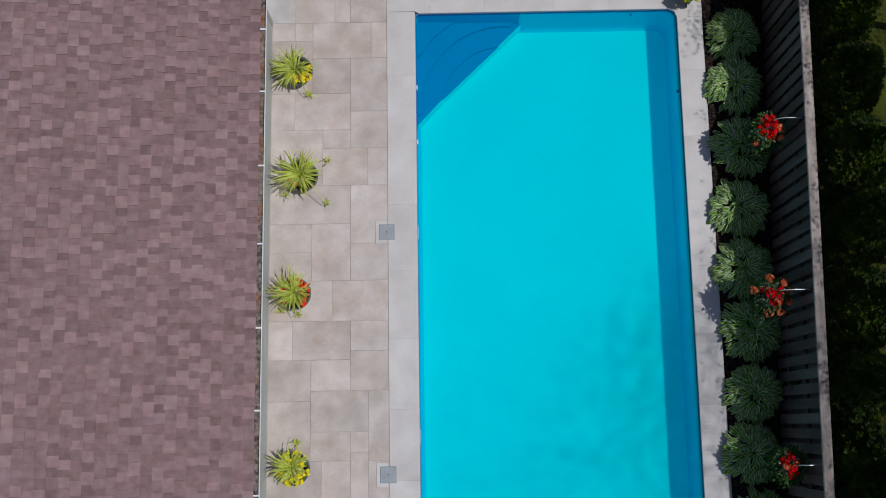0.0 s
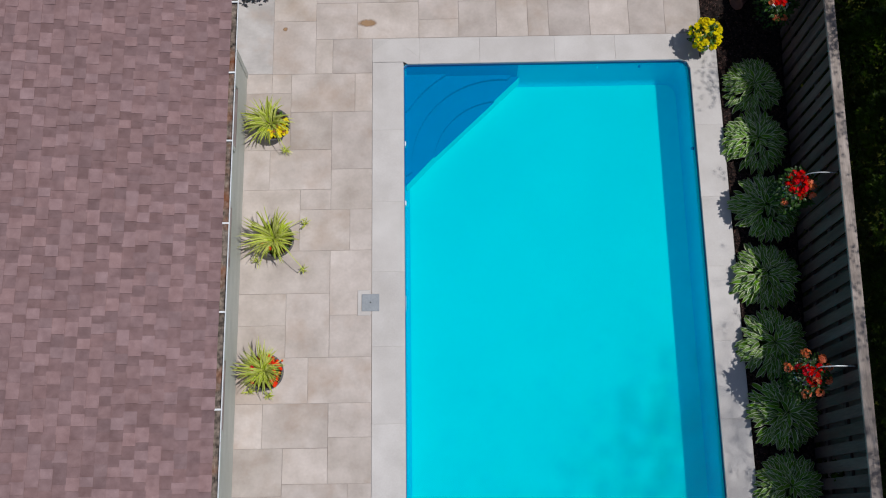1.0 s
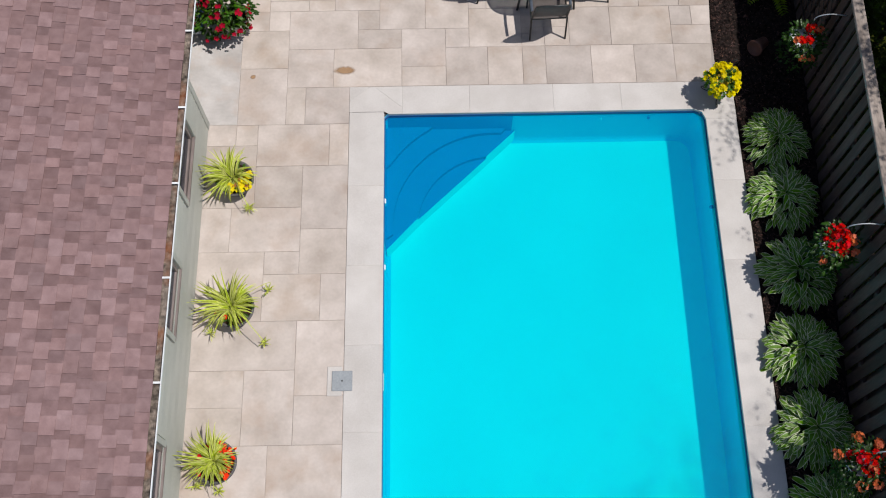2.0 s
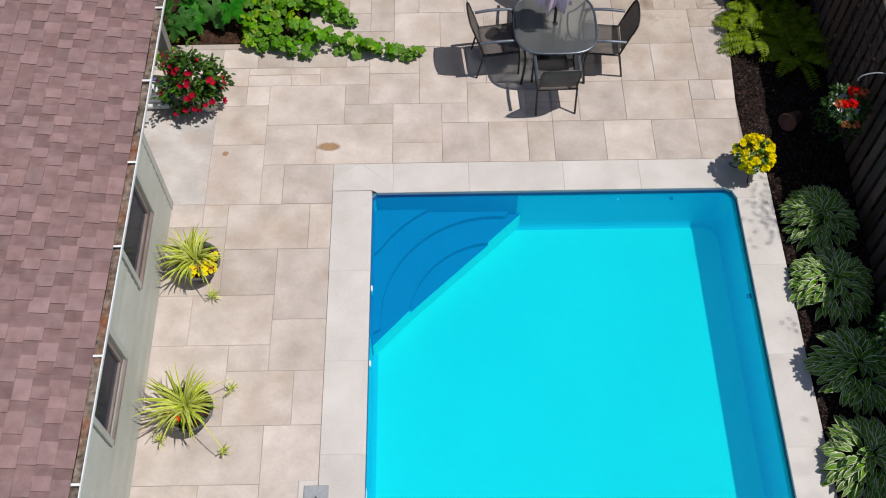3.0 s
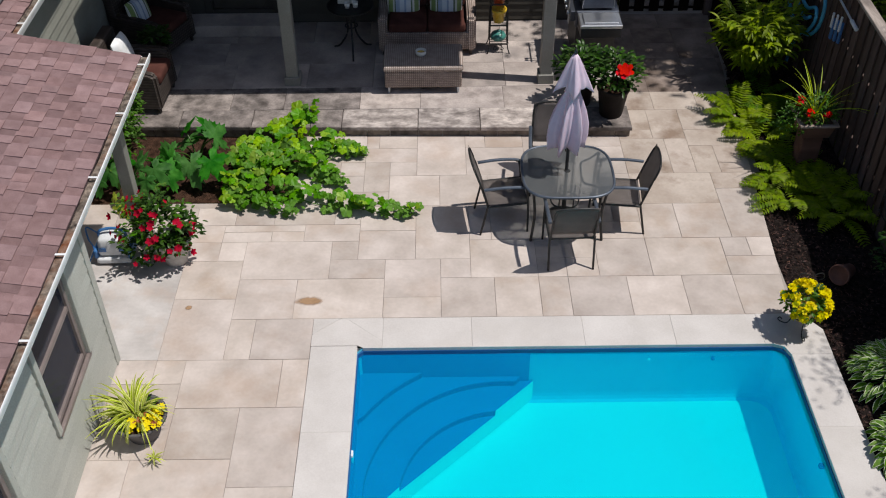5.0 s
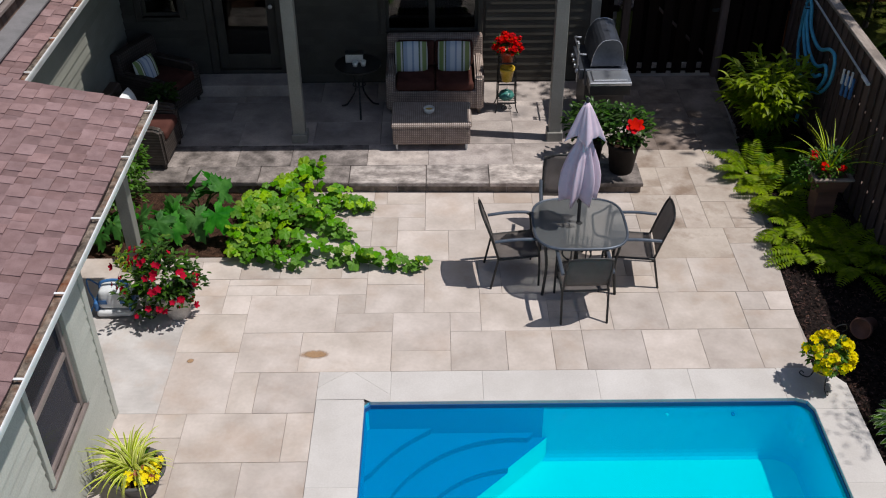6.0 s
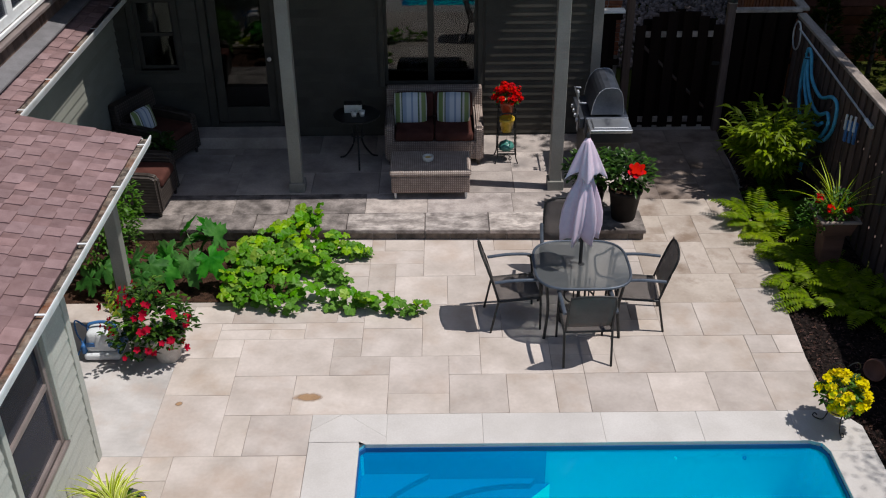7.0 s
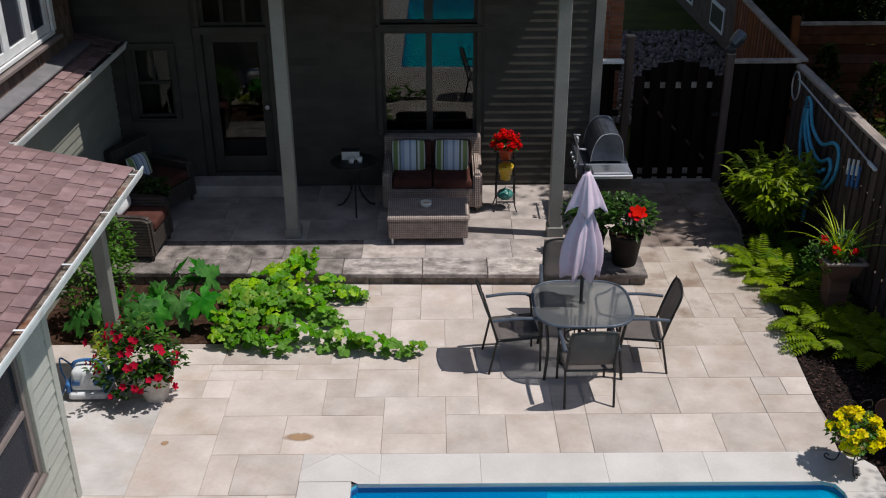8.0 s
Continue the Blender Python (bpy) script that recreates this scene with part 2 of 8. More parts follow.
M_MULCH = surface("bark_mulch", (0.005, 0.004, 0.004), (0.042, 0.031, 0.028), rough=0.95, scale=22, fine=110, bump=1.0, depth=0.03, grime=0.6, spec=0.04)
M_GRASS = surface("lawn", (0.032, 0.040, 0.005), (0.085, 0.092, 0.012), rough=0.9, scale=1.2, fine=60, bump=0.8, depth=0.05, grime=0.5, spec=0.1)
M_FENCE = surface("weathered_fence_board", (0.064, 0.045, 0.039), (0.132, 0.096, 0.084), rough=0.85, scale=5, fine=60, bump=0.4, stretch=(1, 1, 0.12), each=0.22, grime=0.4, spec=0.15)
# Weathered wood; its dark noise patches stand in for dappled tree shadow.
M_CAP = surface("weathered_dappled_rail", (0.20, 0.16, 0.137), (0.39, 0.325, 0.285), rough=0.85, scale=9, fine=60, bump=0.4, stretch=(1, 0.15, 1), grime=0.5, stain=(0.075, 0.06, 0.055), stain_scale=2.6, stain_amount=0.8)
# Gate boards near black: the tree shade over them is in the colour.
M_WOOD_SHADE = surface("shaded_gate_board", (0.006, 0.004, 0.0035), (0.016, 0.010, 0.008), rough=0.8, scale=5, fine=60, bump=0.4, stretch=(1, 1, 0.12), each=0.2, spec=0.04)
M_REDWOOD = surface("stained_board", (0.11, 0.042, 0.024), (0.21, 0.082, 0.047), rough=0.8, scale=5, fine=50, bump=0.3, each=0.2, spec=0.15)
M_CEDAR = surface("cedar_shake", (0.09, 0.06, 0.05), (0.19, 0.135, 0.115), rough=0.9, scale=7, fine=60, bump=0.5, stretch=(1, 1, 0.2), each=0.25, spec=0.1)
# Reddish slats darkened to carry the tree shade on the neighbour's fence.
M_BOARD_SHADE = surface("tree_shaded_board", (0.05, 0.02, 0.013), (0.105, 0.043, 0.028), rough=0.85, scale=5, fine=50, bump=0.3, each=0.3, spec=0.1)
M_BRICK = surface("red_brick", (0.22, 0.075, 0.04), (0.36, 0.14, 0.08), rough=0.9, scale=6, fine=70, bump=0.4, each=0.2)
M_PEBBLE = surface("river_pebbles", (0.07, 0.055, 0.052), (0.24, 0.195, 0.19), rough=0.8, scale=3, fine=40, bump=0.2, islands=0.4)
M_GLASS = clear("window_glass", (0.55, 0.60, 0.59), 0.0, ior=1.65)
M_SCREENED = clear("screened_window_glass", (0.5, 0.52, 0.55), 0.05, ior=1.1, frost=0.65, body=(0.05, 0.053, 0.07))
M_TABLEGLASS = clear("table_glass", (0.60, 0.64, 0.66), 0.25, ior=1.6, frost=0.46, body=(0.15, 0.158, 0.162))


def hammered(m, share, rough):
    """Scatters part of what shines through a pane, as a hammered surface does."""
    n, link = m.node_tree.nodes, m.node_tree.links.new
    tr = n["Transparent BSDF"]
    to = [l.to_socket for l in tr.outputs[0].links]
    rf, mix = n.new("ShaderNodeBsdfRefraction"), n.new("ShaderNodeMixShader")
    rf.inputs["Color"].default_value = tr.inputs["Color"].default_value
    rf.inputs["Roughness"].default_value, rf.inputs["IOR"].default_value = rough, 1.18
    mix.inputs[0].default_value = share
    link(tr.outputs[0], mix.inputs[1])
    link(rf.outputs[0], mix.inputs[2])
    for socket in to:
        link(mix.outputs[0], socket)


hammered(M_TABLEGLASS, 0.6, 0.55)
M_GLASSBODY = clear("table_glass_underside", (0.95, 0.97, 0.97), 0.2, ior=1.01)
# Near-black paint: the darkness of the unlit rooms is in the colour.
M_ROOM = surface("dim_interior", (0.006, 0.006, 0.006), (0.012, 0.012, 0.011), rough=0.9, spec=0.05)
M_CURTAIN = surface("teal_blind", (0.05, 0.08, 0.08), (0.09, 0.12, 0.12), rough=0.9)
M_STEEL = surface("blue_grey_tube", (0.07, 0.085, 0.11), (0.11, 0.13, 0.165), rough=0.38, scale=8, bump=0.05, metal=0.4)
M_BLACKIRON = surface("black_iron", (0.012, 0.012, 0.012), (0.03, 0.03, 0.03), rough=0.5, scale=12, bump=0.2, metal=0.3)
M_SLING = surface("sling_fabric", (0.095, 0.08, 0.075), (0.135, 0.115, 0.108), rough=0.85, scale=5, fine=400, bump=0.4, depth=0.001)
def meshed(m, open_part):
    """Lets some light straight through a woven mesh."""
    nt = m.node_tree
    mix, tr = nt.nodes.new("ShaderNodeMixShader"), nt.nodes.new("ShaderNodeBsdfTransparent")
    mix.inputs[0].default_value = open_part
    nt.links.new(nt.nodes["Principled BSDF"].outputs[0], mix.inputs[1])
    nt.links.new(tr.outputs[0], mix.inputs[2])
    nt.links.new(mix.outputs[0], nt.nodes["Material Output"].inputs["Surface"])


meshed(M_SLING, 0.22)
M_LILAC = surface("lilac_canvas", (0.60, 0.46, 0.57), (0.74, 0.60, 0.70), rough=0.9, scale=6, fine=200, bump=0.2, stain=(0.46, 0.35, 0.45), stain_scale=6)
M_WICKER = wicker("wicker", (0.38, 0.305, 0.265), (0.55, 0.455, 0.40), 0.013)
# Wicker lightened so the light on the ottoman's top is in the colour.
M_WICKER_LIT = wicker("lit_wicker", (0.50, 0.42, 0.37), (0.68, 0.58, 0.52), 0.013)
# Dark feet; on the armchairs this tone stands in for the corner's shade.
M_DARKWICKER = wicker("dark_wicker", (0.06, 0.048, 0.042), (0.11, 0.088, 0.076), 0.02)
M_BROWNCUSHION = surface("brown_cushion", (0.065, 0.025, 0.02), (0.10, 0.04, 0.032), rough=0.95, scale=6, fine=250, bump=0.3, spec=0.1)
M_URN = surface("dark_grey_urn", (0.065, 0.062, 0.065), (0.12, 0.115, 0.118), rough=0.7, scale=9, fine=60, bump=0.3)
M_BLACKPOT = surface("dark_pot", (0.008, 0.006, 0.005), (0.016, 0.012, 0.011), spec=0.2, rough=0.6, scale=9, bump=0.1)
M_STONEPOT = surface("pale_stone_pot", (0.42, 0.39, 0.36), (0.55, 0.52, 0.48), rough=0.85, scale=9, fine=70, bump=0.3)
M_TERRACOTTA = surface("terracotta", (0.11, 0.048, 0.034), (0.175, 0.08, 0.058), rough=0.8, scale=8, bump=0.2)
M_YELLOWPOT = surface("yellow_glaze", (0.62, 0.40, 0.03), (0.72, 0.48, 0.05), rough=0.3, scale=6, bump=0.05)
M_REDPOT = surface("red_glaze", (0.35, 0.05, 0.02), (0.45, 0.07, 0.03), rough=0.3, scale=6, bump=0.05)
M_TEALPOT = surface("teal_glaze", (0.04, 0.17, 0.15), (0.07, 0.25, 0.21), rough=0.3, scale=9, bump=0.1)
M_CERAMIC = surface("white_ceramic", (0.62, 0.60, 0.55), (0.72, 0.70, 0.66), rough=0.35, scale=14, bump=0.05)
M_LID = surface("grey_plastic_lid", (0.25, 0.27, 0.29), (0.30, 0.32, 0.345), rough=0.6, scale=6, fine=60, bump=0.1)
M_STAINLESS = surface("stainless", (0.48, 0.49, 0.52), (0.60, 0.61, 0.64), rough=0.42, scale=4, fine=80, bump=0.03, metal=0.9)
M_HOOD = surface("grill_hood", (0.085, 0.093, 0.115), (0.145, 0.158, 0.19), rough=0.36, scale=5, bump=0.03, metal=0.7)
M_BLACK = surface("black_plastic", (0.012, 0.012, 0.013), (0.025, 0.025, 0.027), rough=0.5, scale=8)
M_WHITEPLASTIC = surface("white_plastic", (0.62, 0.64, 0.66), (0.74, 0.75, 0.77), rough=0.4, scale=6, bump=0.03)
M_BLUEPLASTIC = surface("blue_plastic", (0.03, 0.12, 0.32), (0.05, 0.17, 0.40), rough=0.4, scale=6, bump=0.03)
M_HOSE = surface("blue_hose", (0.05, 0.30, 0.48), (0.08, 0.40, 0.60), rough=0.45, scale=9, bump=0.1)
M_ALU = surface("pale_aluminium_pole", (0.5, 0.52, 0.54), (0.6, 0.62, 0.64), rough=0.35, metal=0.5, bump=0.02)
M_TAN = surface("tan_spill", (0.33, 0.195, 0.10), (0.40, 0.25, 0.14), rough=0.9, scale=7, fine=50, bump=0.1)
def soaked(m):
    """A spill that thins out towards its rim."""
    nt = m.node_tree
    n, link = nt.nodes, nt.links.new
    at, blot = n.new("ShaderNodeTexCoord"), n.new("ShaderNodeTexNoise")
    blot.inputs["Scale"].default_value = 14.0
    link(at.outputs["Object"], blot.inputs["Vector"])
    far = n.new("ShaderNodeVectorMath")
    far.operation = "DISTANCE"
    flat = n.new("ShaderNodeVectorMath")
    flat.operation = "MULTIPLY"
    flat.inputs[1].default_value = (1, 1, 0)
    link(at.outputs["Generated"], flat.inputs[0])
    link(flat.outputs[0], far.inputs[0])
    far.inputs[1].default_value = (0.5, 0.5, 0.0)
    add, fade = n.new("ShaderNodeMath"), n.new("ShaderNodeMapRange")
    add.operation = "MULTIPLY_ADD"
    link(blot.outputs["Fac"], add.inputs[0])
    add.inputs[1].default_value = 0.30
    link(far.outputs["Value"], add.inputs[2])
    fade.inputs[1].default_value, fade.inputs[2].default_value, fade.inputs[3].default_value, fade.inputs[4].default_value = 0.42, 0.64, 0.85, 0.0
    link(add.outputs[0], fade.inputs[0])
    mix, tr = n.new("ShaderNodeMixShader"), n.new("ShaderNodeBsdfTransparent")
    link(fade.outputs[0], mix.inputs[0])
    link(tr.outputs[0], mix.inputs[1])
    link(n["Principled BSDF"].outputs[0], mix.inputs[2])
    link(mix.outputs[0], n["Material Output"].inputs["Surface"])


soaked(M_TAN)
M_PLANTERWOOD = surface("reddish_planter_wood", (0.075, 0.034, 0.025), (0.145, 0.07, 0.05), rough=0.8, scale=8, fine=60, bump=0.4, stretch=(0.2, 1, 1))
# Planter rim: sunlight on the boards is put into this paler wood.
M_RIM_LIT = surface("lit_rim_wood", (0.20, 0.15, 0.125), (0.34, 0.275, 0.24), rough=0.85, scale=8, fine=60, bump=0.4)
M_BARK = surface("bark", (0.06, 0.045, 0.035), (0.14, 0.11, 0.085), rough=0.95, scale=9, fine=40, bump=0.9, depth=0.02, stretch=(1, 1, 0.2), spec=0.1)

L_SPIDER = leafy("spider_plant_green", (0.28, 0.38, 0.03), (0.45, 0.53, 0.065))
L_SPIDER_EDGE = leafy("spider_plant_cream", (0.62, 0.64, 0.18), (0.76, 0.76, 0.30))
L_HOSTA = leafy("hosta_green", (0.105, 0.225, 0.03), (0.20, 0.35, 0.055), vary=0.22, single=True)
L_HOSTA_EDGE = leafy("hosta_cream_margin", (0.72, 0.76, 0.52), (0.84, 0.87, 0.64), vary=0.1, single=True)
L_DARK = leafy("dark_green_leaf", (0.02, 0.05, 0.012), (0.055, 0.11, 0.025), shine=0.35)
L_GREEN = leafy("mid_green_leaf", (0.045, 0.11, 0.018), (0.10, 0.20, 0.035))
L_VINE = leafy("vine_leaf", (0.065, 0.20, 0.016), (0.16, 0.35, 0.04), vary=0.24, spec=0.2, single=True)
L_LIMEVINE = leafy("young_vine_leaf", (0.20, 0.36, 0.03), (0.32, 0.48, 0.06), vary=0.2, single=True)
L_SQUASH = leafy("squash_leaf", (0.022, 0.115, 0.016), (0.085, 0.255, 0.05), shine=0.55, spec=0.22, vary=0.25, single=True)
L_LIME = leafy("lime_leaf", (0.28, 0.38, 0.03), (0.42, 0.50, 0.06))
L_FERN = leafy("fern_frond", (0.10, 0.175, 0.010), (0.215, 0.285, 0.024))
L_CLUMP = leafy("fern_clump_frond", (0.13, 0.20, 0.010), (0.27, 0.34, 0.028))
# Fern green taken down: shade by the fence is part of this colour.
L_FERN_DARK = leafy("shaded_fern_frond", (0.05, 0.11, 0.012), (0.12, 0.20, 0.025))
L_CEDAR = leafy("cedar_spray", (0.006, 0.017, 0.002), (0.05, 0.085, 0.006), through_light=0.12, scale=2.5, spec=0.12)
L_TREE = leafy("tree_leaf", (0.05, 0.10, 0.015), (0.11, 0.18, 0.03))
F_RED = leafy("red_petal", (0.58, 0.006, 0.010), (0.74, 0.012, 0.016), shine=0.8, through_light=0.25, spec=0.08, vary=0.12)
F_CRIMSON = leafy("crimson_petal", (0.38, 0.004, 0.02), (0.56, 0.008, 0.035), shine=0.8, through_light=0.25, spec=0.08, vary=0.12)
F_ORANGE = leafy("orange_red_petal", (0.75, 0.035, 0.006), (0.85, 0.07, 0.01), shine=0.8, through_light=0.25, spec=0.08, vary=0.12)
F_CORAL = leafy("coral_petal", (0.72, 0.17, 0.08), (0.78, 0.25, 0.13), shine=0.8, through_light=0.25, spec=0.08, vary=0.12)
F_YELLOW = leafy("yellow_petal", (0.78, 0.62, 0.008), (0.86, 0.74, 0.012), shine=0.8, through_light=0.25, spec=0.08, vary=0.12)
F_RUST = leafy("rust_petal", (0.25, 0.06, 0.01), (0.35, 0.10, 0.02), through_light=0.2)


# ---- building kit ----
def thing(name, place=(0, 0, 0), label="", category="", group="", kind="", turn=0.0):
    ob = new(name)
    ob.empty_display_size = 0.2
    ob.matrix_basis = pose(*place, 0, 0, turn)
    return tagged(ob, label, category, group, kind)


def part(name, bm, material, parent=None, label="", smooth=False):
    """Links a bmesh as one mesh object under a thing or a part."""
    me = bpy.data.meshes.new(name)
    bm.normal_update()
    bm.to_mesh(me)
    bm.free()
    for m in material if isinstance(material, (list, tuple)) else [material]:
        me.materials.append(m)
    if smooth:
        me.polygons.foreach_set("use_smooth", [True] * len(me.polygons))
    ob = new(name, me)
    if parent:
        ob.parent = parent
    return tagged(ob, label)


def mesh_part(name, verts, faces, material, parent=None, label="", slots=None, smooth=False):
    me = bpy.data.meshes.new(name)
    me.from_pydata(verts, [], faces)
    for m in material if isinstance(material, (list, tuple)) else [material]:
        me.materials.append(m)
    if slots:
        me.polygons.foreach_set("material_index", slots)
    if smooth:
        me.polygons.foreach_set("use_smooth", [True] * len(me.polygons))
    me.update()
    ob = new(name, me)
    if parent:
        ob.parent = parent
    return tagged(ob, label)


def shared(name, mesh, parent, m):
    """A piece of its own on a mesh that others share."""
    ob = new(name, mesh)
    ob.parent = parent
    ob.matrix_basis = m
    return ob


def box(bm, x0, y0, z0, x1, y1, z1, bevel=0.0, segments=1):
    r = bmesh.ops.create_cube(bm, size=1)
    vs = r["verts"]
    bmesh.ops.scale(bm, vec=(x1 - x0, y1 - y0, z1 - z0), verts=vs)
    bmesh.ops.translate(bm, vec=((x0 + x1) / 2, (y0 + y1) / 2, (z0 + z1) / 2), verts=vs)
    if bevel:
        es = list({e for v in vs for e in v.link_edges})
        bmesh.ops.bevel(bm, geom=es, offset=bevel, segments=segments, profile=0.5, affect="EDGES")
    return bm


def boxed(name, lo, hi, material, parent=None, bevel=0.0, label="", segments=1):
    return part(name, box(bmesh.new(), *lo, *hi, bevel, segments), material, parent, label)


def tube(bm, pts, r, seg=8, closed=False, taper=None):
    """A round bar along points."""
    pts = [Vector(p) for p in pts]
    rings, up = [], Vector((0, 0, 1))
    n = len(pts)
    for i, p in enumerate(pts):
        d = (pts[(i + 1) % n] - pts[i - 1]) if closed else (pts[min(i + 1, n - 1)] - pts[max(i - 1, 0)])
        d.normalize()
        side = d.cross(up if abs(d.z) < 0.95 else Vector((1, 0, 0))).normalized()
        top = side.cross(d)
        rr = r if taper is None else r * (1 + (taper - 1) * i / (n - 1))
        rings.append([bm.verts.new(p + (side * math.cos(a) + top * math.sin(a)) * rr) for a in (2 * math.pi * k / seg for k in range(seg))])
    for i in range(n if closed else n - 1):
        a, b = rings[i], rings[(i + 1) % n]
        for k in range(seg):
            bm.faces.new((a[k], a[(k + 1) % seg], b[(k + 1) % seg], b[k]))
    if not closed:
        bm.faces.new(rings[0][::-1])
        bm.faces.new(rings[-1])
    return bm


def curve_pts(pts, steps=6):
    """A smooth line through points (Catmull-Rom)."""
    p = [Vector(q) for q in pts]
    p = [p[0] * 2 - p[1]] + p + [p[-1] * 2 - p[-2]]
    out = []
    for i in range(1, len(p) - 2):
        for s in range(steps):
            t = s / steps
            out.append(0.5 * (2 * p[i] + (p[i + 1] - p[i - 1]) * t + (2 * p[i - 1] - 5 * p[i] + 4 * p[i + 1] - p[i + 2]) * t * t
                              + (3 * p[i] - p[i - 1] - 3 * p[i + 1] + p[i + 2]) * t ** 3))
    return out + [p[-2]]


def turned(bm, profile, seg=28, at=(0, 0, 0)):
    """A turned body from (radius, height) pairs; the first and last close it."""
    rings = []
    for r, z in profile:
        rings.append([bm.verts.new((at[0] + r * math.cos(2 * math.pi * k / seg), at[1] + r * math.sin(2 * math.pi * k / seg), at[2] + z)) for k in range(seg)])
    for a, b in zip(rings, rings[1:]):
        for k in range(seg):
            bm.faces.new((a[k], a[(k + 1) % seg], b[(k + 1) % seg], b[k]))
    bm.faces.new(rings[0][::-1])
    bm.faces.new(rings[-1])
    return bm


def prism(bm, outline, z0, z1):
    """An upright slab on an outline, anticlockwise."""
    a = [bm.verts.new((x, y, z0)) for x, y in outline]
    b = [bm.verts.new((x, y, z1)) for x, y in outline]
    bm.faces.new(b)
    bm.faces.new(a[::-1])
    n = len(a)
    for i in range(n):
        bm.faces.new((a[i], a[(i + 1) % n], b[(i + 1) % n], b[i]))
    return bm


def heads(name, parent, material, clusters):
    """One mesh for each flower head: clusters hold (centre, radius, normal, petals) for each blossom."""
    for cluster in clusters:
        lv = Leaves()
        for c, r, nrm, petals in cluster:
            blossom(lv, c, r, nrm, petals)
        lv.make(name, material, parent, many=False)


class Leaves:
    """Gathers many leaves into one mesh; slot 0 is the blade, slot 1 the margin."""

    def __init__(self):
        self.v, self.f, self.s = [], [], []

    def strip(self, base, yaw, length, width, rise, droop, segs=5, fold=0.25, margin=0.0, shape=None, twist=0.0):
        """One arching leaf: it rises at an angle and bends over by droop (radians in all)."""
        base, u = Vector(base), Vector((math.cos(yaw), math.sin(yaw), 0))
        side = Vector((-math.sin(yaw), math.cos(yaw), 0))
        p, ang, start = base.copy(), rise, len(self.v)
        cols = 5 if margin else 3
        for i in range(segs + 1):
            t = i / segs
            w = width * 0.5 * (shape(t) if shape else max(0.04, math.sin(math.pi * min(1, 0.12 + t * 0.88)) ** 0.7))
            d = u * math.cos(ang) + Vector((0, 0, 1)) * math.sin(ang)
            nrm = -u * math.sin(ang) + Vector((0, 0, 1)) * math.cos(ang)
            s = side * math.cos(twist * t) + nrm * math.sin(twist * t)
            offs = (-1, -(1 - margin), 0, 1 - margin, 1) if margin else (-1, 0, 1)
            for o in offs:
                self.v.append(tuple(p + s * (w * o) + nrm * (w * abs(o) * fold)))
            p = p + d * (length / segs)
            ang -= droop / segs
        for i in range(segs):
            for c in range(cols - 1):
                a = start + i * cols + c
                self.f.append((a, a + 1, a + cols + 1, a + cols))
                self.s.append(1 if margin and c in (0, cols - 2) else 0)
        return p

    def plate(self, centre, normal, spin, outline, cup=0.0, slot=0):
        """A flat or cupped leaf or petal: a fan round its middle. outline: (angle, radius) pairs."""
        q = Vector(normal).to_track_quat("Z", "Y")
        c, start = Vector(centre), len(self.v)
        self.v.append(tuple(c))
        for a, r in outline:
            self.v.append(tuple(c + q @ Vector((r * math.cos(a + spin), r * math.sin(a + spin), cup * r))))
        n = len(outline)
        for i in range(n):
            self.f.append((start, start + 1 + i, start + 1 + (i + 1) % n))
            self.s.append(slot)

    def make(self, name, material, parent, label="", many=True):
        return tagged(mesh_part(name, self.v, self.f, material, parent, label, self.s, smooth=True), kind="stuff" if many else "")


def rnd(a, b):
    return random.uniform(a, b)


def blossom(leaves, centre, r, normal=(0, 0, 1), petals=5, slot=0, cup=0.5):
    out = []
    for k in range(petals * 4):
        a = 2 * math.pi * k / (petals * 4)
        out.append((a, r * (0.62 + 0.38 * abs(math.cos(a * petals / 2)))))
    leaves.plate(centre, normal, rnd(0, 6), out, cup, slot)

# ---- ground, pool, patio ----
PX0, PX1, PY0, PY1 = -0.06, 4.28, -8.70, -0.09        # the pool's inner rim
WATER = -0.088
FLOOR = -0.80


def ground():
    """One sheet to the horizon, open where the pool is dug in."""
    verts, faces = [], []
    xs = [-900, -40, PX0 - 0.2, PX1 + 0.2, 40, 900]
    ys = [-900, -40, PY0 - 0.2, PY1 + 0.2, 40, 900]
    for y in ys:
        for x in xs:
            verts.append((x, y, -0.07))
    for j in range(5):
        for i in range(5):
            if (i, j) != (2, 2):
                a = j * 6 + i
                faces.append((a, a + 1, a + 7, a + 6))
    tagged(mesh_part("ground", verts, faces, M_GRASS), "mown lawn round the yard", "lawn", kind="structure")


ground()


def corner_outline(x0, y0, x1, y1, r, n=6):
    out = []
    for cx, cy, a0, rr in ((x1 - r, y1 - r, 0, r), (x0 + 0.05, y1 - 0.05, 90, 0.05), (x0 + r, y0 + r, 180, r), (x1 - r, y0 + r, 270, r)):
        k = n if rr > 0.06 else 1
        for i in range(k + 1):
            a = radians(a0 + 90 * i / k)
            out.append((cx + rr * math.cos(a), cy + rr * math.sin(a)))
    return out


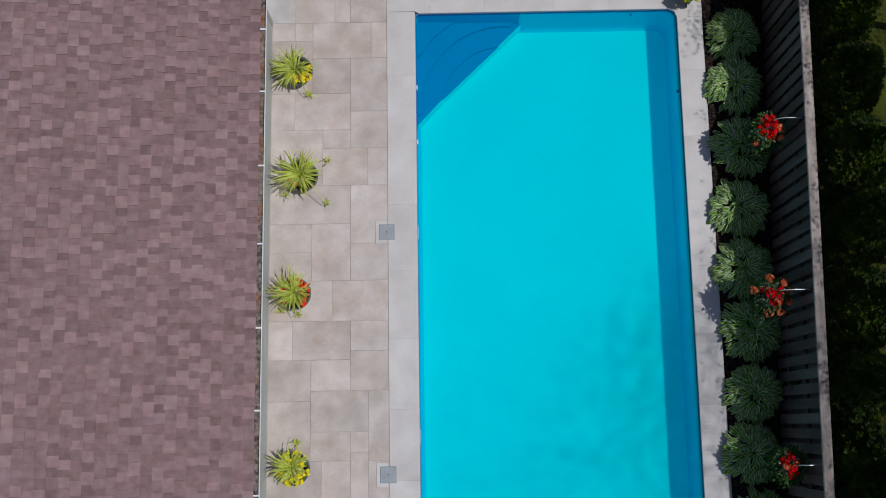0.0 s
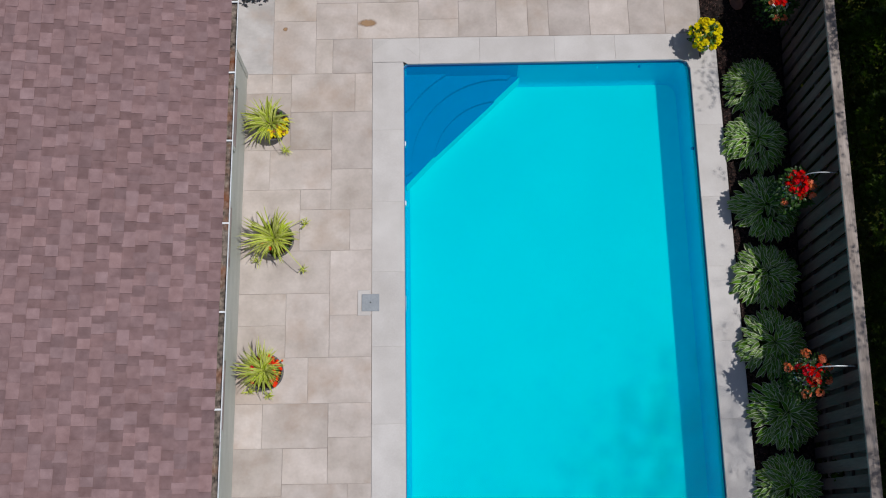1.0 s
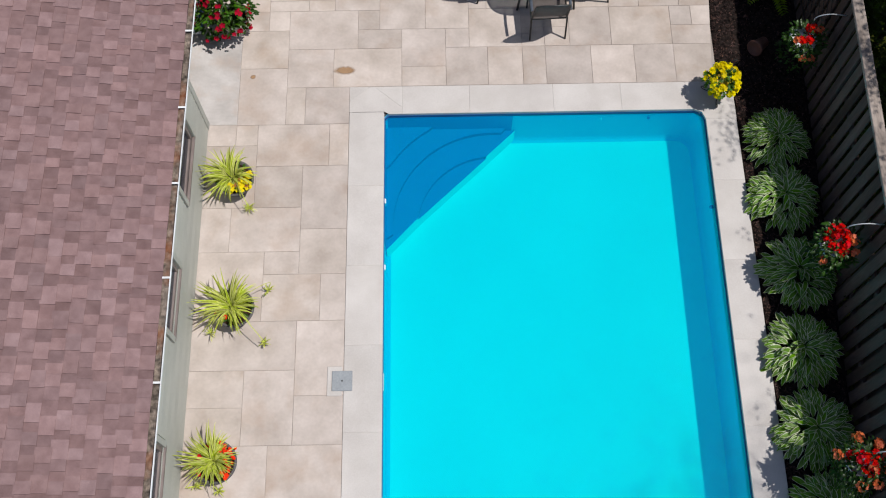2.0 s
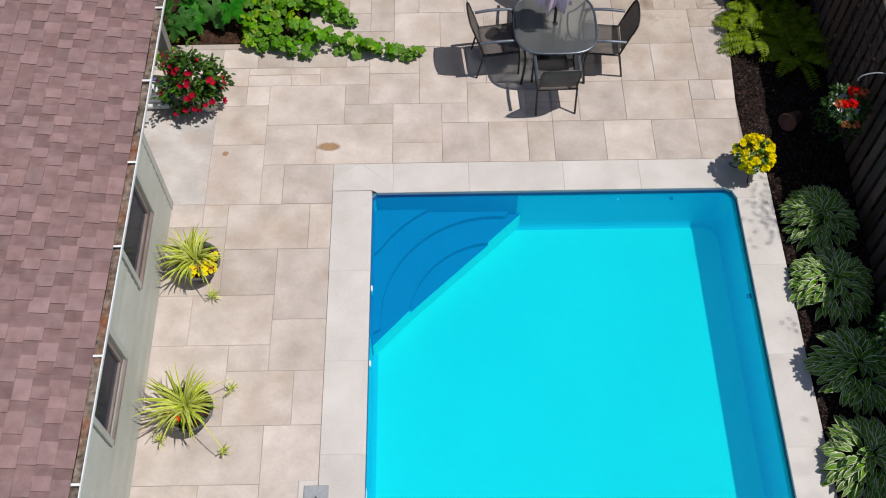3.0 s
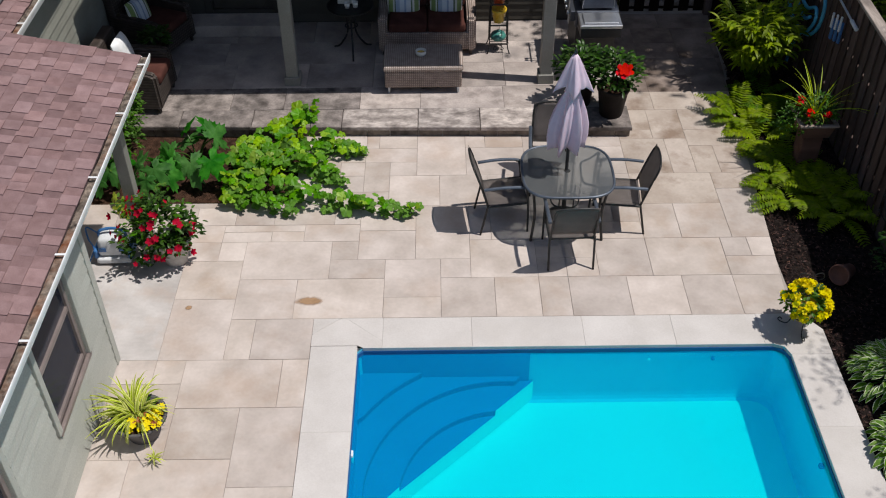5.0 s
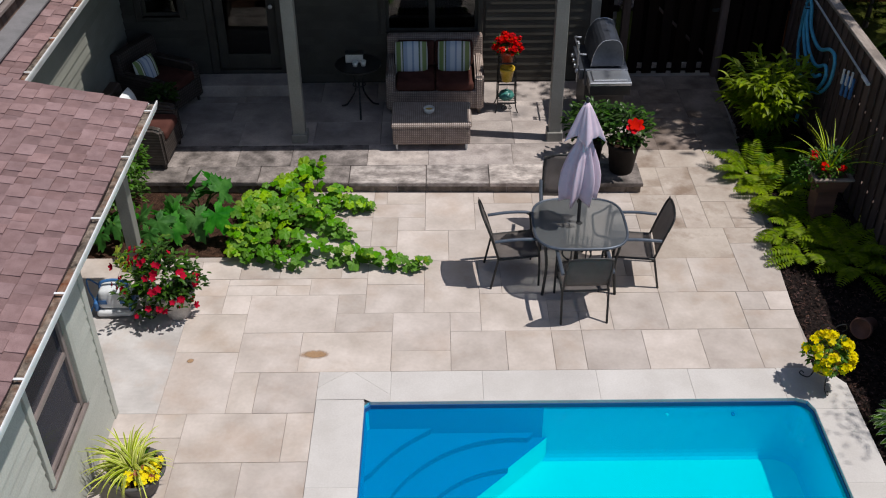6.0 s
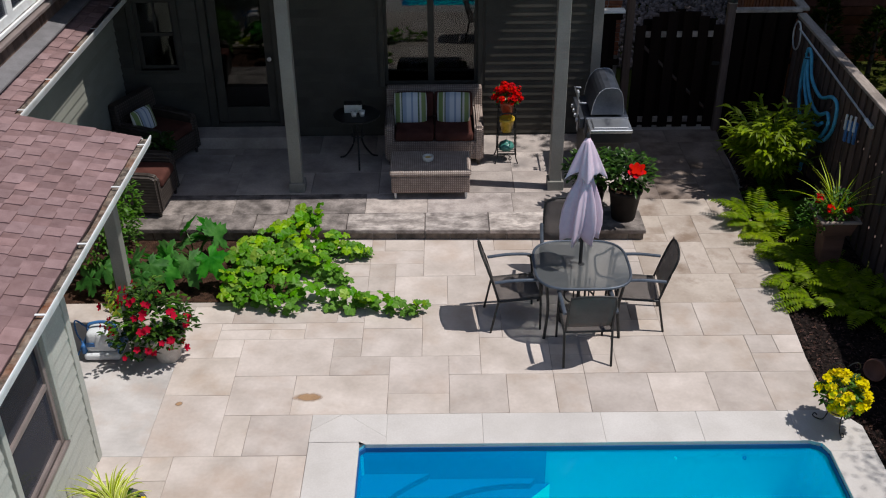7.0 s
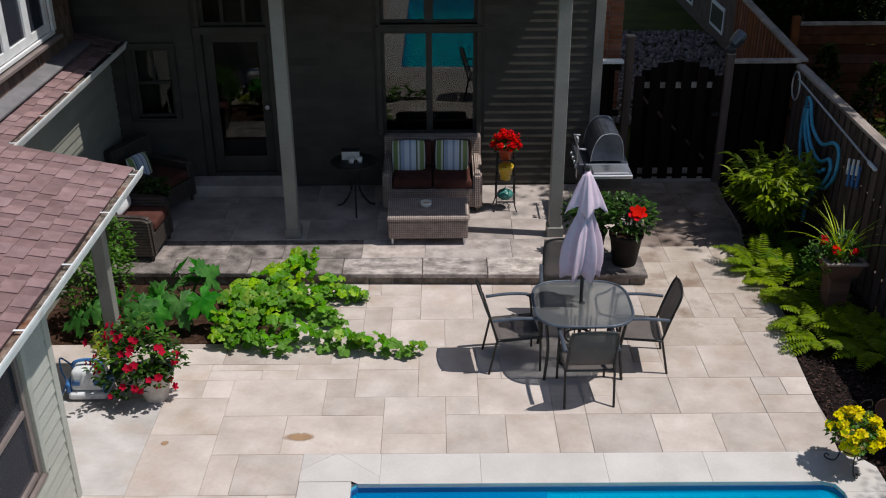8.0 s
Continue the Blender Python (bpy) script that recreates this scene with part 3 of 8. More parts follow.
def pool():
    rim = corner_outline(PX0, PY0, PX1, PY1, 0.16)
    shell = thing("swimming_pool", (0, 0, 0), "rectangular in-ground swimming pool with pale blue vinyl liner", "swimming pool", kind="structure")
    bm = bmesh.new()
    # upright wall, then a cove that runs out into the floor
    profile = [(0, -0.005), (0, -0.70), (0.008, -0.745), (0.028, -0.78), (0.06, FLOOR)]
    loops = [[bm.verts.new((x, y, z)) for x, y in corner_outline(PX0 + i, PY0 + i, PX1 - i, PY1 - i, 0.16 + i * 0.8)] for i, z in profile]
    n = len(rim)
    for hi, lo in zip(loops, loops[1:]):
        for i in range(n):
            bm.faces.new((hi[(i + 1) % n], hi[i], lo[i], lo[(i + 1) % n]))
    part("pool_wall", bm, M_LINER_SHADE, shell)
    bm = bmesh.new()
    bm.faces.new([bm.verts.new((x, y, FLOOR)) for x, y in corner_outline(PX0 + 0.06, PY0 + 0.06, PX1 - 0.06, PY1 - 0.06, 0.16 + 0.048)])
    bmesh.ops.triangulate(bm, faces=bm.faces[:])
    part("pool_floor", bm, M_LINER, shell)
    # track under the coping that holds the liner, its blue darkened for coping shadow
    bm = bmesh.new()
    inner = corner_outline(PX0 + 0.012, PY0 + 0.012, PX1 - 0.012, PY1 - 0.012, 0.155)
    for i in range(n):
        j = (i + 1) % n
        a, b = rim[i], rim[j]
        c, d = inner[i], inner[j]
        q = [bm.verts.new((*p, z)) for p, z in ((c, -0.035), (d, -0.035), (d, -0.085), (c, -0.085))]
        bm.faces.new(q[::-1])
        q = [bm.verts.new((*p, -0.036)) for p in (a, b, d, c)]
        bm.faces.new(q)
    part("liner_track", bm, M_TRACK, shell, "blue liner track, darkened for the coping's shadow")
    # corner steps: treads bounded by arcs round a point beyond the slanting edge
    ax, ay, bx, by = PX0 + 0.014, PY1 - 1.78, PX0 + 1.80, PY1 - 0.014
    corner = (PX0 + 0.014, PY1 - 0.014)
    cx, cy = 1.42, -1.55
    du = Vector((bx - ax, by - ay)).normalized()

    def arc(r):
        """The arc's points inside the corner triangle, from the west wall or slanting edge to the north wall or slanting edge."""
        out = []
        for k in range(61):
            t = radians(60 + 150 * (1 - k / 60))
            x, y = cx + r * math.cos(t), cy + r * math.sin(t)
            inside = x > corner[0] and y < corner[1] and (bx - ax) * (y - ay) - (by - ay) * (x - ax) > 0
            if inside:
                out.append((x, y))
        return out

    arcs = [arc(r) for r in (1.66, 1.38, 1.05)]
    for g in arcs[:2]:
        g[0], g[-1] = (corner[0], g[0][1]), (g[-1][0], corner[1])
    treads = [([corner] + arcs[0], -0.36), (arcs[0][::-1] + arcs[1], -0.43), (arcs[1][::-1] + [(ax, ay)] + arcs[2] + [(bx, by)], -0.50), (arcs[2], -0.57)]
    for outline, z in treads:
        bm = bmesh.new()
        prism(bm, outline[::-1] if z in (-0.36,) else outline, FLOOR + 0.01, z)
        bmesh.ops.recalc_face_normals(bm, faces=bm.faces[:])
        bm.normal_update()
        for f in bm.faces:
            c = f.calc_center_median()
            off = (Vector((c.x - ax, c.y - ay)) - du * du.dot(Vector((c.x - ax, c.y - ay)))).length
            f.material_index = 0 if f.normal.z > 0.5 else 2 if off < 0.03 and abs(f.normal.x * du.x + f.normal.y * du.y) < 0.08 else 1
        bmesh.ops.triangulate(bm, faces=[f for f in bm.faces if len(f.verts) > 4])
        part("pool_step", bm, [M_STEPS, M_STEP_SHADE, M_LINER], shell, "mid-blue curved corner step with a darker riser")
    # the walls behind the steps carry the same mid-blue
    boxed("step_back", (corner[0] - 0.006, PY1 - 0.0125, FLOOR), (bx - 0.05, PY1 - 0.004, -0.087), M_STEPS, shell)
    boxed("step_back", (PX0 + 0.004, ay + 0.02, FLOOR), (PX0 + 0.0125, PY1 - 0.02, -0.087), M_STEPS, shell)
    # returns and the skimmer mouth in the wall
    for y in (-1.35, -2.28):
        bm = bmesh.new()
        box(bm, PX0 + 0.002, y - 0.035, -0.17, PX0 + 0.03, y + 0.035, -0.06, 0.006)
        part("return_fitting", bm, M_WHITEPLASTIC, shell, "white plastic return fitting")
    for y in (-3.78, -7.0):
        bm = bmesh.new()
        box(bm, PX0 + 0.002, y - 0.11, -0.22, PX0 + 0.016, y + 0.11, -0.05, 0.004)
        part("skimmer_mouth", bm, M_WHITEPLASTIC, shell)
    for x, y, s in ((2.9, PY1 - 0.02, 0.018), (3.55, PY1 - 0.02, 0.022), (PX1 - 0.02, -1.46, 0.03)):
        bm = bmesh.new()
        bmesh.ops.create_uvsphere(bm, u_segments=10, v_segments=6, radius=s)
        bmesh.ops.translate(bm, vec=(x, y, -0.19), verts=bm.verts)
        part("wall_fitting", bm, M_TRACK if x > 3 else M_WHITEPLASTIC, shell)
    bm = bmesh.new()
    bm.faces.new([bm.verts.new((x, y, WATER)) for x, y in corner_outline(PX0 + 0.004, PY0 + 0.004, PX1 - 0.004, PY1 - 0.004, 0.16)])
    bmesh.ops.triangulate(bm, faces=bm.faces[:])
    water = tagged(part("water", bm, M_WATER), "clear turquoise water, almost still", "water", kind="structure")


pool()


def stone_mesh(w, d, h, bevel=0.008):
    """A slab whose top is at 0, with eased edges and slightly uneven sides."""
    bm = bmesh.new()
    box(bm, -w / 2, -d / 2, -h, w / 2, d / 2, 0, 0)
    top = [e for e in bm.edges if all(v.co.z > -0.001 for v in e.verts)]
    bmesh.ops.bevel(bm, geom=top, offset=bevel, segments=1, affect="EDGES")
    me = bpy.data.meshes.new("slab")
    bm.to_mesh(me)
    bm.free()
    return me


def lay(name, parent, rects, material, top=0.0, h=0.035, joint=0.002, uneven=0.001, bevel=0.0025):
    """Lays one stone for each rectangle (x0, y0, x1, y1); equal sizes share a mesh."""
    meshes = {}
    for x0, y0, x1, y1 in rects:
        gap = joint * rnd(0.35, 1.5)
        w, d = round(x1 - x0 - 2 * gap, 4), round(y1 - y0 - 2 * gap, 4)
        if (w, d) not in meshes:
            meshes[w, d] = stone_mesh(w, d, h, bevel)
            meshes[w, d].materials.append(material)
        shared(name, meshes[w, d], parent, pose((x0 + x1) / 2, (y0 + y1) / 2, top + rnd(-uneven, uneven), rnd(-0.12, 0.12), rnd(-0.12, 0.12), 0))


def edge_x(y):
    """The patio's slanting border with the planting bed."""
    return 4.41 + 0.074 * y


def sheet(name, rects, z0, z1, material, label, category):
    bm = bmesh.new()
    for x0, y0, x1, y1 in rects:
        box(bm, x0, y0, z0, x1, y1, z1)
    return tagged(part(name, bm, material), label, category, kind="structure")


SLABS_POOLSIDE_NEAR_A = [
    (-2.44, -9.3, -2.04, -8.89), (-2.04, -9.3, -1.13, -8.89), (-1.13, -9.3, -0.53, -8.89), (-2.44, -8.89, -2.04, -8.06),
    (-2.04, -8.89, -1.58, -8.06), (-1.58, -8.89, -1.13, -8.47), (-1.13, -8.89, -0.53, -8.47), (-1.58, -8.47, -1.13, -8.06),
    (-1.13, -8.47, -0.53, -8.06), (-2.44, -8.06, -1.58, -7.35), (-1.58, -8.06, -1.13, -7.35), (-1.13, -8.06, -0.85, -7.22),
    (-0.85, -8.06, -0.53, -7.35),
]
SLABS_POOLSIDE_NEAR_B = [
    (-2.44, -7.35, -1.75, -6.44), (-1.75, -7.35, -1.13, -6.91), (-0.85, -7.35, -0.53, -6.28), (-1.13, -7.22, -0.85, -6.91),
    (-1.75, -6.91, -0.85, -6.28), (-2.44, -6.44, -1.75, -5.8), (-1.75, -6.28, -1.13, -5.8), (-1.13, -6.28, -0.53, -5.66),
    (-2.44, -5.8, -2.04, -5.19), (-2.04, -5.8, -1.13, -5.19), (-1.13, -5.66, -0.53, -5.19), (-2.44, -5.19, -1.42, -4.55),
    (-1.42, -5.19, -0.53, -4.55),
]
SLABS_POOLSIDE_A = [
    (-2.44, -4.55, -1.75, -4.09), (-1.75, -4.55, -1.13, -3.63), (-1.13, -4.55, -0.53, -3.95), (-2.44, -4.09, -1.75, -3.63),
    (-1.13, -3.95, -0.53, -3), (-2.44, -3.63, -1.13, -3), (-2.44, -3, -1.58, -2.07), (-1.58, -3, -0.85, -2.38),
    (-0.85, -3, -0.53, -2.38), (-1.58, -2.38, -1.13, -2.07), (-1.13, -2.38, -0.53, -1.76), (-2.44, -2.07, -2.04, -1.45),
    (-2.04, -2.07, -1.13, -1.45),
]
SLABS_POOLSIDE_B = [
    (-1.13, -1.76, -0.53, -0.85), (-2.44, -1.45, -1.75, -0.54), (-1.75, -1.45, -1.13, -0.85), (-1.75, -0.85, -0.79, -0.23),
    (-0.79, -0.85, -0.53, -0.23), (-2.44, -0.54, -2.04, -0.22), (-2.04, -0.54, -1.75, -0.23), (-2.04, -0.23, -1.39, 0.65),
    (-1.39, -0.23, -1.13, 0.34), (-1.13, -0.23, -0.53, 0.34), (-3.9, -0.22, -3.43, 0.34), (-3.43, -0.22, -2.5, 0.34),
    (-2.5, -0.22, -2.04, 0.34),
]
SLABS_BACK_WEST = [
    (-3.9, 0.34, -2.97, 0.95), (-2.97, 0.34, -2.44, 0.95), (-2.44, 0.34, -2.04, 0.65), (-1.39, 0.34, -0.76, 0.95),
    (-0.76, 0.34, 0.18, 0.95), (0.18, 0.34, 0.79, 0.65), (-2.44, 0.65, -2.04, 0.95), (-2.04, 0.65, -1.39, 1.26),
    (0.18, 0.65, 0.79, 1.26), (-3.9, 0.95, -3.43, 1.88), (-3.43, 0.95, -2.5, 1.26), (-2.5, 0.95, -2.04, 1.26),
    (-1.39, 0.95, -0.43, 1.58), (-0.43, 0.95, 0.18, 1.26), (-3.43, 1.26, -2.97, 1.88), (-2.97, 1.26, -2.04, 1.58),
    (-2.04, 1.26, -1.68, 1.58), (-1.68, 1.26, -1.39, 1.58), (-0.43, 1.26, -0.13, 1.58), (-0.13, 1.26, 0.51, 1.76),
    (0.51, 1.26, 1.12, 2.21),
]
SLABS_BACK_EAST = [
    (0.79, 0.34, 1.37, 0.95), (1.37, 0.34, 1.85, 0.95), (1.85, 0.34, 2.17, 0.95), (2.17, 0.34, 2.8, 0.95),
    (2.8, 0.34, 3.4, 0.95), (3.4, 0.34, 3.95, 0.95), (3.95, 0.34, 4.75, 0.95), (0.79, 0.95, 1.12, 1.26),
    (1.12, 0.95, 1.85, 1.58), (1.85, 0.95, 2.17, 1.26), (2.17, 0.95, 2.52, 1.26), (2.52, 0.95, 3.1, 1.58),
    (3.1, 0.95, 3.95, 1.58), (3.95, 0.95, 4.75, 1.26), (1.85, 1.26, 2.52, 1.58), (3.95, 1.26, 4.25, 1.58),
    (4.25, 1.26, 4.75, 1.58),
]
SLABS_REAR_WEST_A = [
    (-2.97, 1.58, -2.44, 1.88), (-2.44, 1.58, -1.68, 1.88), (-1.68, 1.58, -1.13, 1.76), (-1.13, 1.58, -0.76, 1.76),
    (-0.76, 1.58, -0.13, 1.88), (1.12, 1.58, 1.37, 2.21), (-1.68, 1.76, -0.76, 1.88), (-0.13, 1.76, 0.51, 2.21),
    (-3.9, 1.88, -2.97, 2.3), (-2.97, 1.88, -2.04, 2.21), (-2.04, 1.88, -1.58, 2.21), (-1.58, 1.88, -1.13, 2.3),
    (-1.13, 1.88, -0.43, 2.3), (-0.43, 1.88, -0.13, 2.21), (-2.97, 2.21, -1.58, 2.3), (-0.43, 2.21, 0.18, 2.49),
]
SLABS_REAR_WEST_B = [
    (0.18, 2.21, 0.79, 2.81), (0.79, 2.21, 1.37, 2.81), (-0.95, 2.3, -0.43, 3.09), (-0.43, 2.49, -0.13, 2.81),
    (-0.13, 2.49, 0.18, 3.09), (-0.43, 2.81, -0.13, 3.09), (0.18, 2.81, 0.51, 3.09), (0.51, 2.81, 1.12, 3.75),
    (1.12, 2.81, 1.85, 3.39), (-0.95, 3.09, -0.13, 3.39), (-0.13, 3.09, 0.51, 3.39), (-0.95, 3.39, -0.43, 3.75),
    (-0.43, 3.39, -0.13, 3.75), (-0.13, 3.39, 0.03, 3.75), (0.03, 3.39, 0.51, 3.75), (1.12, 3.39, 1.37, 3.75),
]
SLABS_REAR_EAST = [
    (1.37, 1.58, 1.85, 2.49), (1.85, 1.58, 2.17, 1.88), (2.17, 1.58, 3.1, 1.88), (3.1, 1.58, 3.53, 2.21),
    (3.53, 1.58, 4.1, 2.21), (4.1, 1.58, 4.75, 2.49), (1.85, 1.88, 2.8, 2.21), (2.8, 1.88, 3.1, 2.81),
    (1.85, 2.21, 2.8, 2.81), (3.1, 2.21, 4.1, 2.81), (1.37, 2.49, 1.85, 2.81), (4.1, 2.49, 4.75, 2.81),
    (1.85, 2.81, 2.8, 3.09), (2.8, 2.81, 3.1, 3.09), (3.1, 2.81, 3.66, 3.55), (3.66, 2.81, 3.95, 3.55),
    (3.95, 2.81, 4.25, 3.39), (4.25, 2.81, 4.75, 3.39), (1.85, 3.09, 2.17, 3.75), (2.17, 3.09, 3.1, 3.39),
    (1.37, 3.39, 1.85, 3.75), (2.17, 3.39, 3.1, 3.75), (3.95, 3.39, 4.75, 3.75),
]
SLABS_PATH = [
    (3.1, 3.55, 3.53, 3.75), (3.53, 3.55, 3.95, 4.22), (3.25, 3.75, 3.53, 4.22), (3.95, 3.75, 4.75, 4.22),
    (4.75, 3.75, 5, 4.67), (3.25, 4.22, 3.66, 4.67), (3.66, 4.22, 4.25, 4.67), (4.25, 4.22, 4.75, 4.67),
    (3.25, 4.67, 3.66, 5.56), (3.66, 4.67, 4.25, 5.11), (4.25, 4.67, 4.75, 5.56), (4.75, 4.67, 5, 5.56),
    (3.66, 5.11, 4.25, 5.56), (3.25, 5.56, 3.66, 6.45), (3.66, 5.56, 4.25, 6.01), (4.25, 5.56, 4.75, 6.45),
    (4.75, 5.56, 5, 6.45), (3.66, 6.01, 4.25, 6.45), (3.25, 6.45, 4.1, 6.9), (4.1, 6.45, 5, 6.9),
]
SLABS = SLABS_POOLSIDE_NEAR_A + SLABS_POOLSIDE_NEAR_B + SLABS_POOLSIDE_A + SLABS_POOLSIDE_B + SLABS_BACK_WEST + SLABS_BACK_EAST + SLABS_REAR_WEST_A + SLABS_REAR_WEST_B + SLABS_REAR_EAST + SLABS_PATH
patio = sheet("patio", [(-2.5, -12.1, 5.5, -9.5), (-0.53, -9.5, 4.69, -9.2), (-4.0, -0.3, -2.5, 2.3), (-2.5, -9.5, -0.53, 2.3), (-0.53, 0.30, 4.36, 2.3), (-0.95, 2.3, 4.36, 3.9), (3.2, 3.9, 4.36, 7.2),
                        (4.36, 0.5, 4.5, 7.2), (4.5, 2.5, 4.72, 7.2), (4.72, 5.0, 4.86, 7.2)], -0.12, -0.007, M_JOINT,
              "rectangular-cut beige sandstone patio with sand joints", "patio")


def lay_patio():
    plain, cut = [], []
    washed = (-3.42, -0.22, -2.04, 1.26)
    lay("slab", patio, [washed], M_WASHED)
    for r in SLABS:
        if r[2] < -2.03 and -0.23 < r[1] and r[3] < 1.27:
            continue
        if r[2] > edge_x(r[1]) - 0.02:
            if r[0] < edge_x(r[3]) - 0.05:
                cut.append(r)
        else:
            plain.append(r)
    lay("slab", patio, [r for r in plain if r[0] < 3.0 or r[1] < 2.2], M_SLAB)
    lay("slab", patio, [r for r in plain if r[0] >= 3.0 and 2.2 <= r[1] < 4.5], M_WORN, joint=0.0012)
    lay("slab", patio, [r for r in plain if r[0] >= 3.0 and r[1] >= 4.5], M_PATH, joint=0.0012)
    for x0, y0, x1, y1 in cut:
        j = 0.0022
        a, b = min(x1, edge_x(y0)) - j, min(x1, edge_x(y1)) - j
        bm = bmesh.new()
        prism(bm, [(x0 + j, y0 + j), (a, y0 + j), (b, y1 - j), (x0 + j, y1 - j)], -0.035, rnd(-0.001, 0.001))
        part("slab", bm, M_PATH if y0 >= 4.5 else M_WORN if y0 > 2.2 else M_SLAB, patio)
    # plain courses beyond the pool's far end
    rows = [(-12.1, -11.3), (-11.3, -10.7), (-10.7, -9.8), (-9.8, -9.16)]
    for k, (y0, y1) in enumerate(rows):
        x = -2.5 + (0.0 if k < 3 else 1.98)
        end = 5.5 if k < 3 else 4.68
        while x < end - 0.05:
            w = min(rnd(0.6, 1.2), end - x)
            w = end - x if end - x - w < 0.4 else w
            lay("slab", patio, [(x, y0, x + w, y1)], M_SLAB)
            x += w
    lay("slab", patio, [(-2.5, -9.8, -1.6, -9.3), (-1.6, -9.8, -0.53, -9.3)], M_SLAB)


def coping():
    rim = thing("coping", (0, 0, 0), "pale bullnosed limestone coping stones round the pool", "coping", kind="structure")
    lw, o = 0.468, 0.004
    ys = [-9.2, -8.75, -7.66, -6.58, -5.49, -4.41, -3.33, -2.28, -1.16, -0.06]
    left = [(PX0 - lw, a, PX0 + o, b) for a, b in zip(ys, ys[1:])]
    right = [(PX1 - o, a, PX1 + 0.41, min(b, -0.2425)) for a, b in zip(ys, ys[1:])]
    lay("coping_stone", rim, left + right, M_COPING, top=0.006, h=0.05, joint=0.0006, uneven=0.0004, bevel=0.004)
    lay("coping_stone", rim, [(0.19, PY1 - o, 1.10, 0.335), (1.10, PY1 - o, 2.24, 0.335), (2.24, PY1 - o, 3.16, 0.335), (3.16, PY1 - o, 4.05, 0.335),
                              (PX0 + o, -9.15, 1.02, PY0 + o), (1.02, -9.15, 2.10, PY0 + o), (2.10, -9.15, 3.18, PY0 + o), (3.18, -9.15, PX1 - o, PY0 + o)], M_COPING, top=0.006, h=0.05, joint=0.0006, uneven=0.0004, bevel=0.004)
    for outline in (((PX0 - lw, -0.0575), (PX0 + o, -0.0575), (PX0 + o + 0.06, PY1 - o), (0.189, PY1 - o), (0.189, 0.003), (-0.1945, 0.333), (-0.24, 0.333), (PX0 - lw, 0.10)),
                    ((0.189, 0.005), (0.189, 0.333), (-0.192, 0.333)),
                    ((PX0 - lw, 0.108), (-0.248, 0.333), (PX0 - lw, 0.333)),
                    ((4.0525, PY1 - o), (PX1 - 0.15, PY1 - o), (PX1 - 0.045, PY1 - 0.045), (PX1 - o, PY1 - 0.15), (PX1 - o, -0.24), (PX1 + 0.41, -0.24), (PX1 + 0.41, 0.10), (4.52, 0.335), (4.0525, 0.335))):
        bm = bmesh.new()
        prism(bm, outline, -0.044, 0.005)
        bmesh.ops.triangulate(bm, faces=[f for f in bm.faces if len(f.verts) > 4])
        part("coping_stone", bm, M_COPING, rim)
    bed = boxed("mortar_bed", (PX0 - lw + 0.01, -9.2, -0.12), (PX0, 0.32, 0.002), M_COPING, rim)
    boxed("mortar_bed", (PX1, -9.2, -0.12), (PX1 + 0.40, 0.1, 0.002), M_COPING, rim)
    boxed("mortar_bed", (PX0, -9.15, -0.12), (PX1, PY0, 0.0015), M_COPING, rim)
    boxed("mortar_bed", (PX0, PY1, -0.12), (PX1, 0.32, 0.0015), M_COPING, rim)


def skimmer_lid(y):
    t = thing("skimmer_lid", (-0.545, y, 0.0), "square grey plastic skimmer lid set in a pale stone surround", "skimmer lid", "skimmer lids by the pool")
    bm = bmesh.new()
    box(bm, -0.185, -0.185, -0.03, 0.0, 0.185, 0.010, 0.006)
    part("surround", bm, M_COPING, t, "pale stone surround")
    bm = bmesh.new()
    box(bm, -0.125, -0.125, -0.02, 0.125, 0.125, 0.022, 0.006)
    part("lid", bm, M_LID, t)
    bm = bmesh.new()
    turned(bm, [(0.011, 0.0), (0.011, 0.025)], 12)
    part("finger_hole", bm, M_BLACK, t)


coping()
for y in (-3.78, -7.57):
    skimmer_lid(y)


# ---- planting beds ----
def bed(name, outline_lo, outline_hi, y0, y1, material, label, z=0.0, rough=0.035, step=0.09):
    """A bed of loose earth between two borders x(y)."""
    verts, faces = [], []
    ny = int((y1 - y0) / step)
    for j in range(ny + 1):
        y = y0 + (y1 - y0) * j / ny
        a, b = outline_lo(y), outline_hi(y)
        nx = 14
        for i in range(nx + 1):
            x = a + (b - a) * i / nx
            h = rough * (noise.noise((x * 4, y * 4, 1)) + 0.6 * noise.noise((x * 13, y * 13, 5)))
            verts.append((x, y, z + h - (0.03 if i in (0, nx) else 0)))
    for j in range(ny):
        for i in range(14):
            a = j * 15 + i
            faces.append((a, a + 1, a + 16, a + 15))
    return tagged(mesh_part(name, verts, faces, material, smooth=True), label, "soil", kind="structure")


def fence_x(y):
    return 5.60 + 0.027 * (y + 4.0)


bed("bed_pool", lambda y: PX1 + 0.40 if y < 0.12 else edge_x(y) - 0.005, lambda y: fence_x(y) + 0.02, -9.4, 6.8, M_MULCH, "dark bark mulch along the fence", z=-0.02)
bed("bed_porch", lambda y: -3.9, lambda y: -0.955, 2.32, 3.78, M_SOIL, "dark earth of the vegetable bed", z=-0.015)


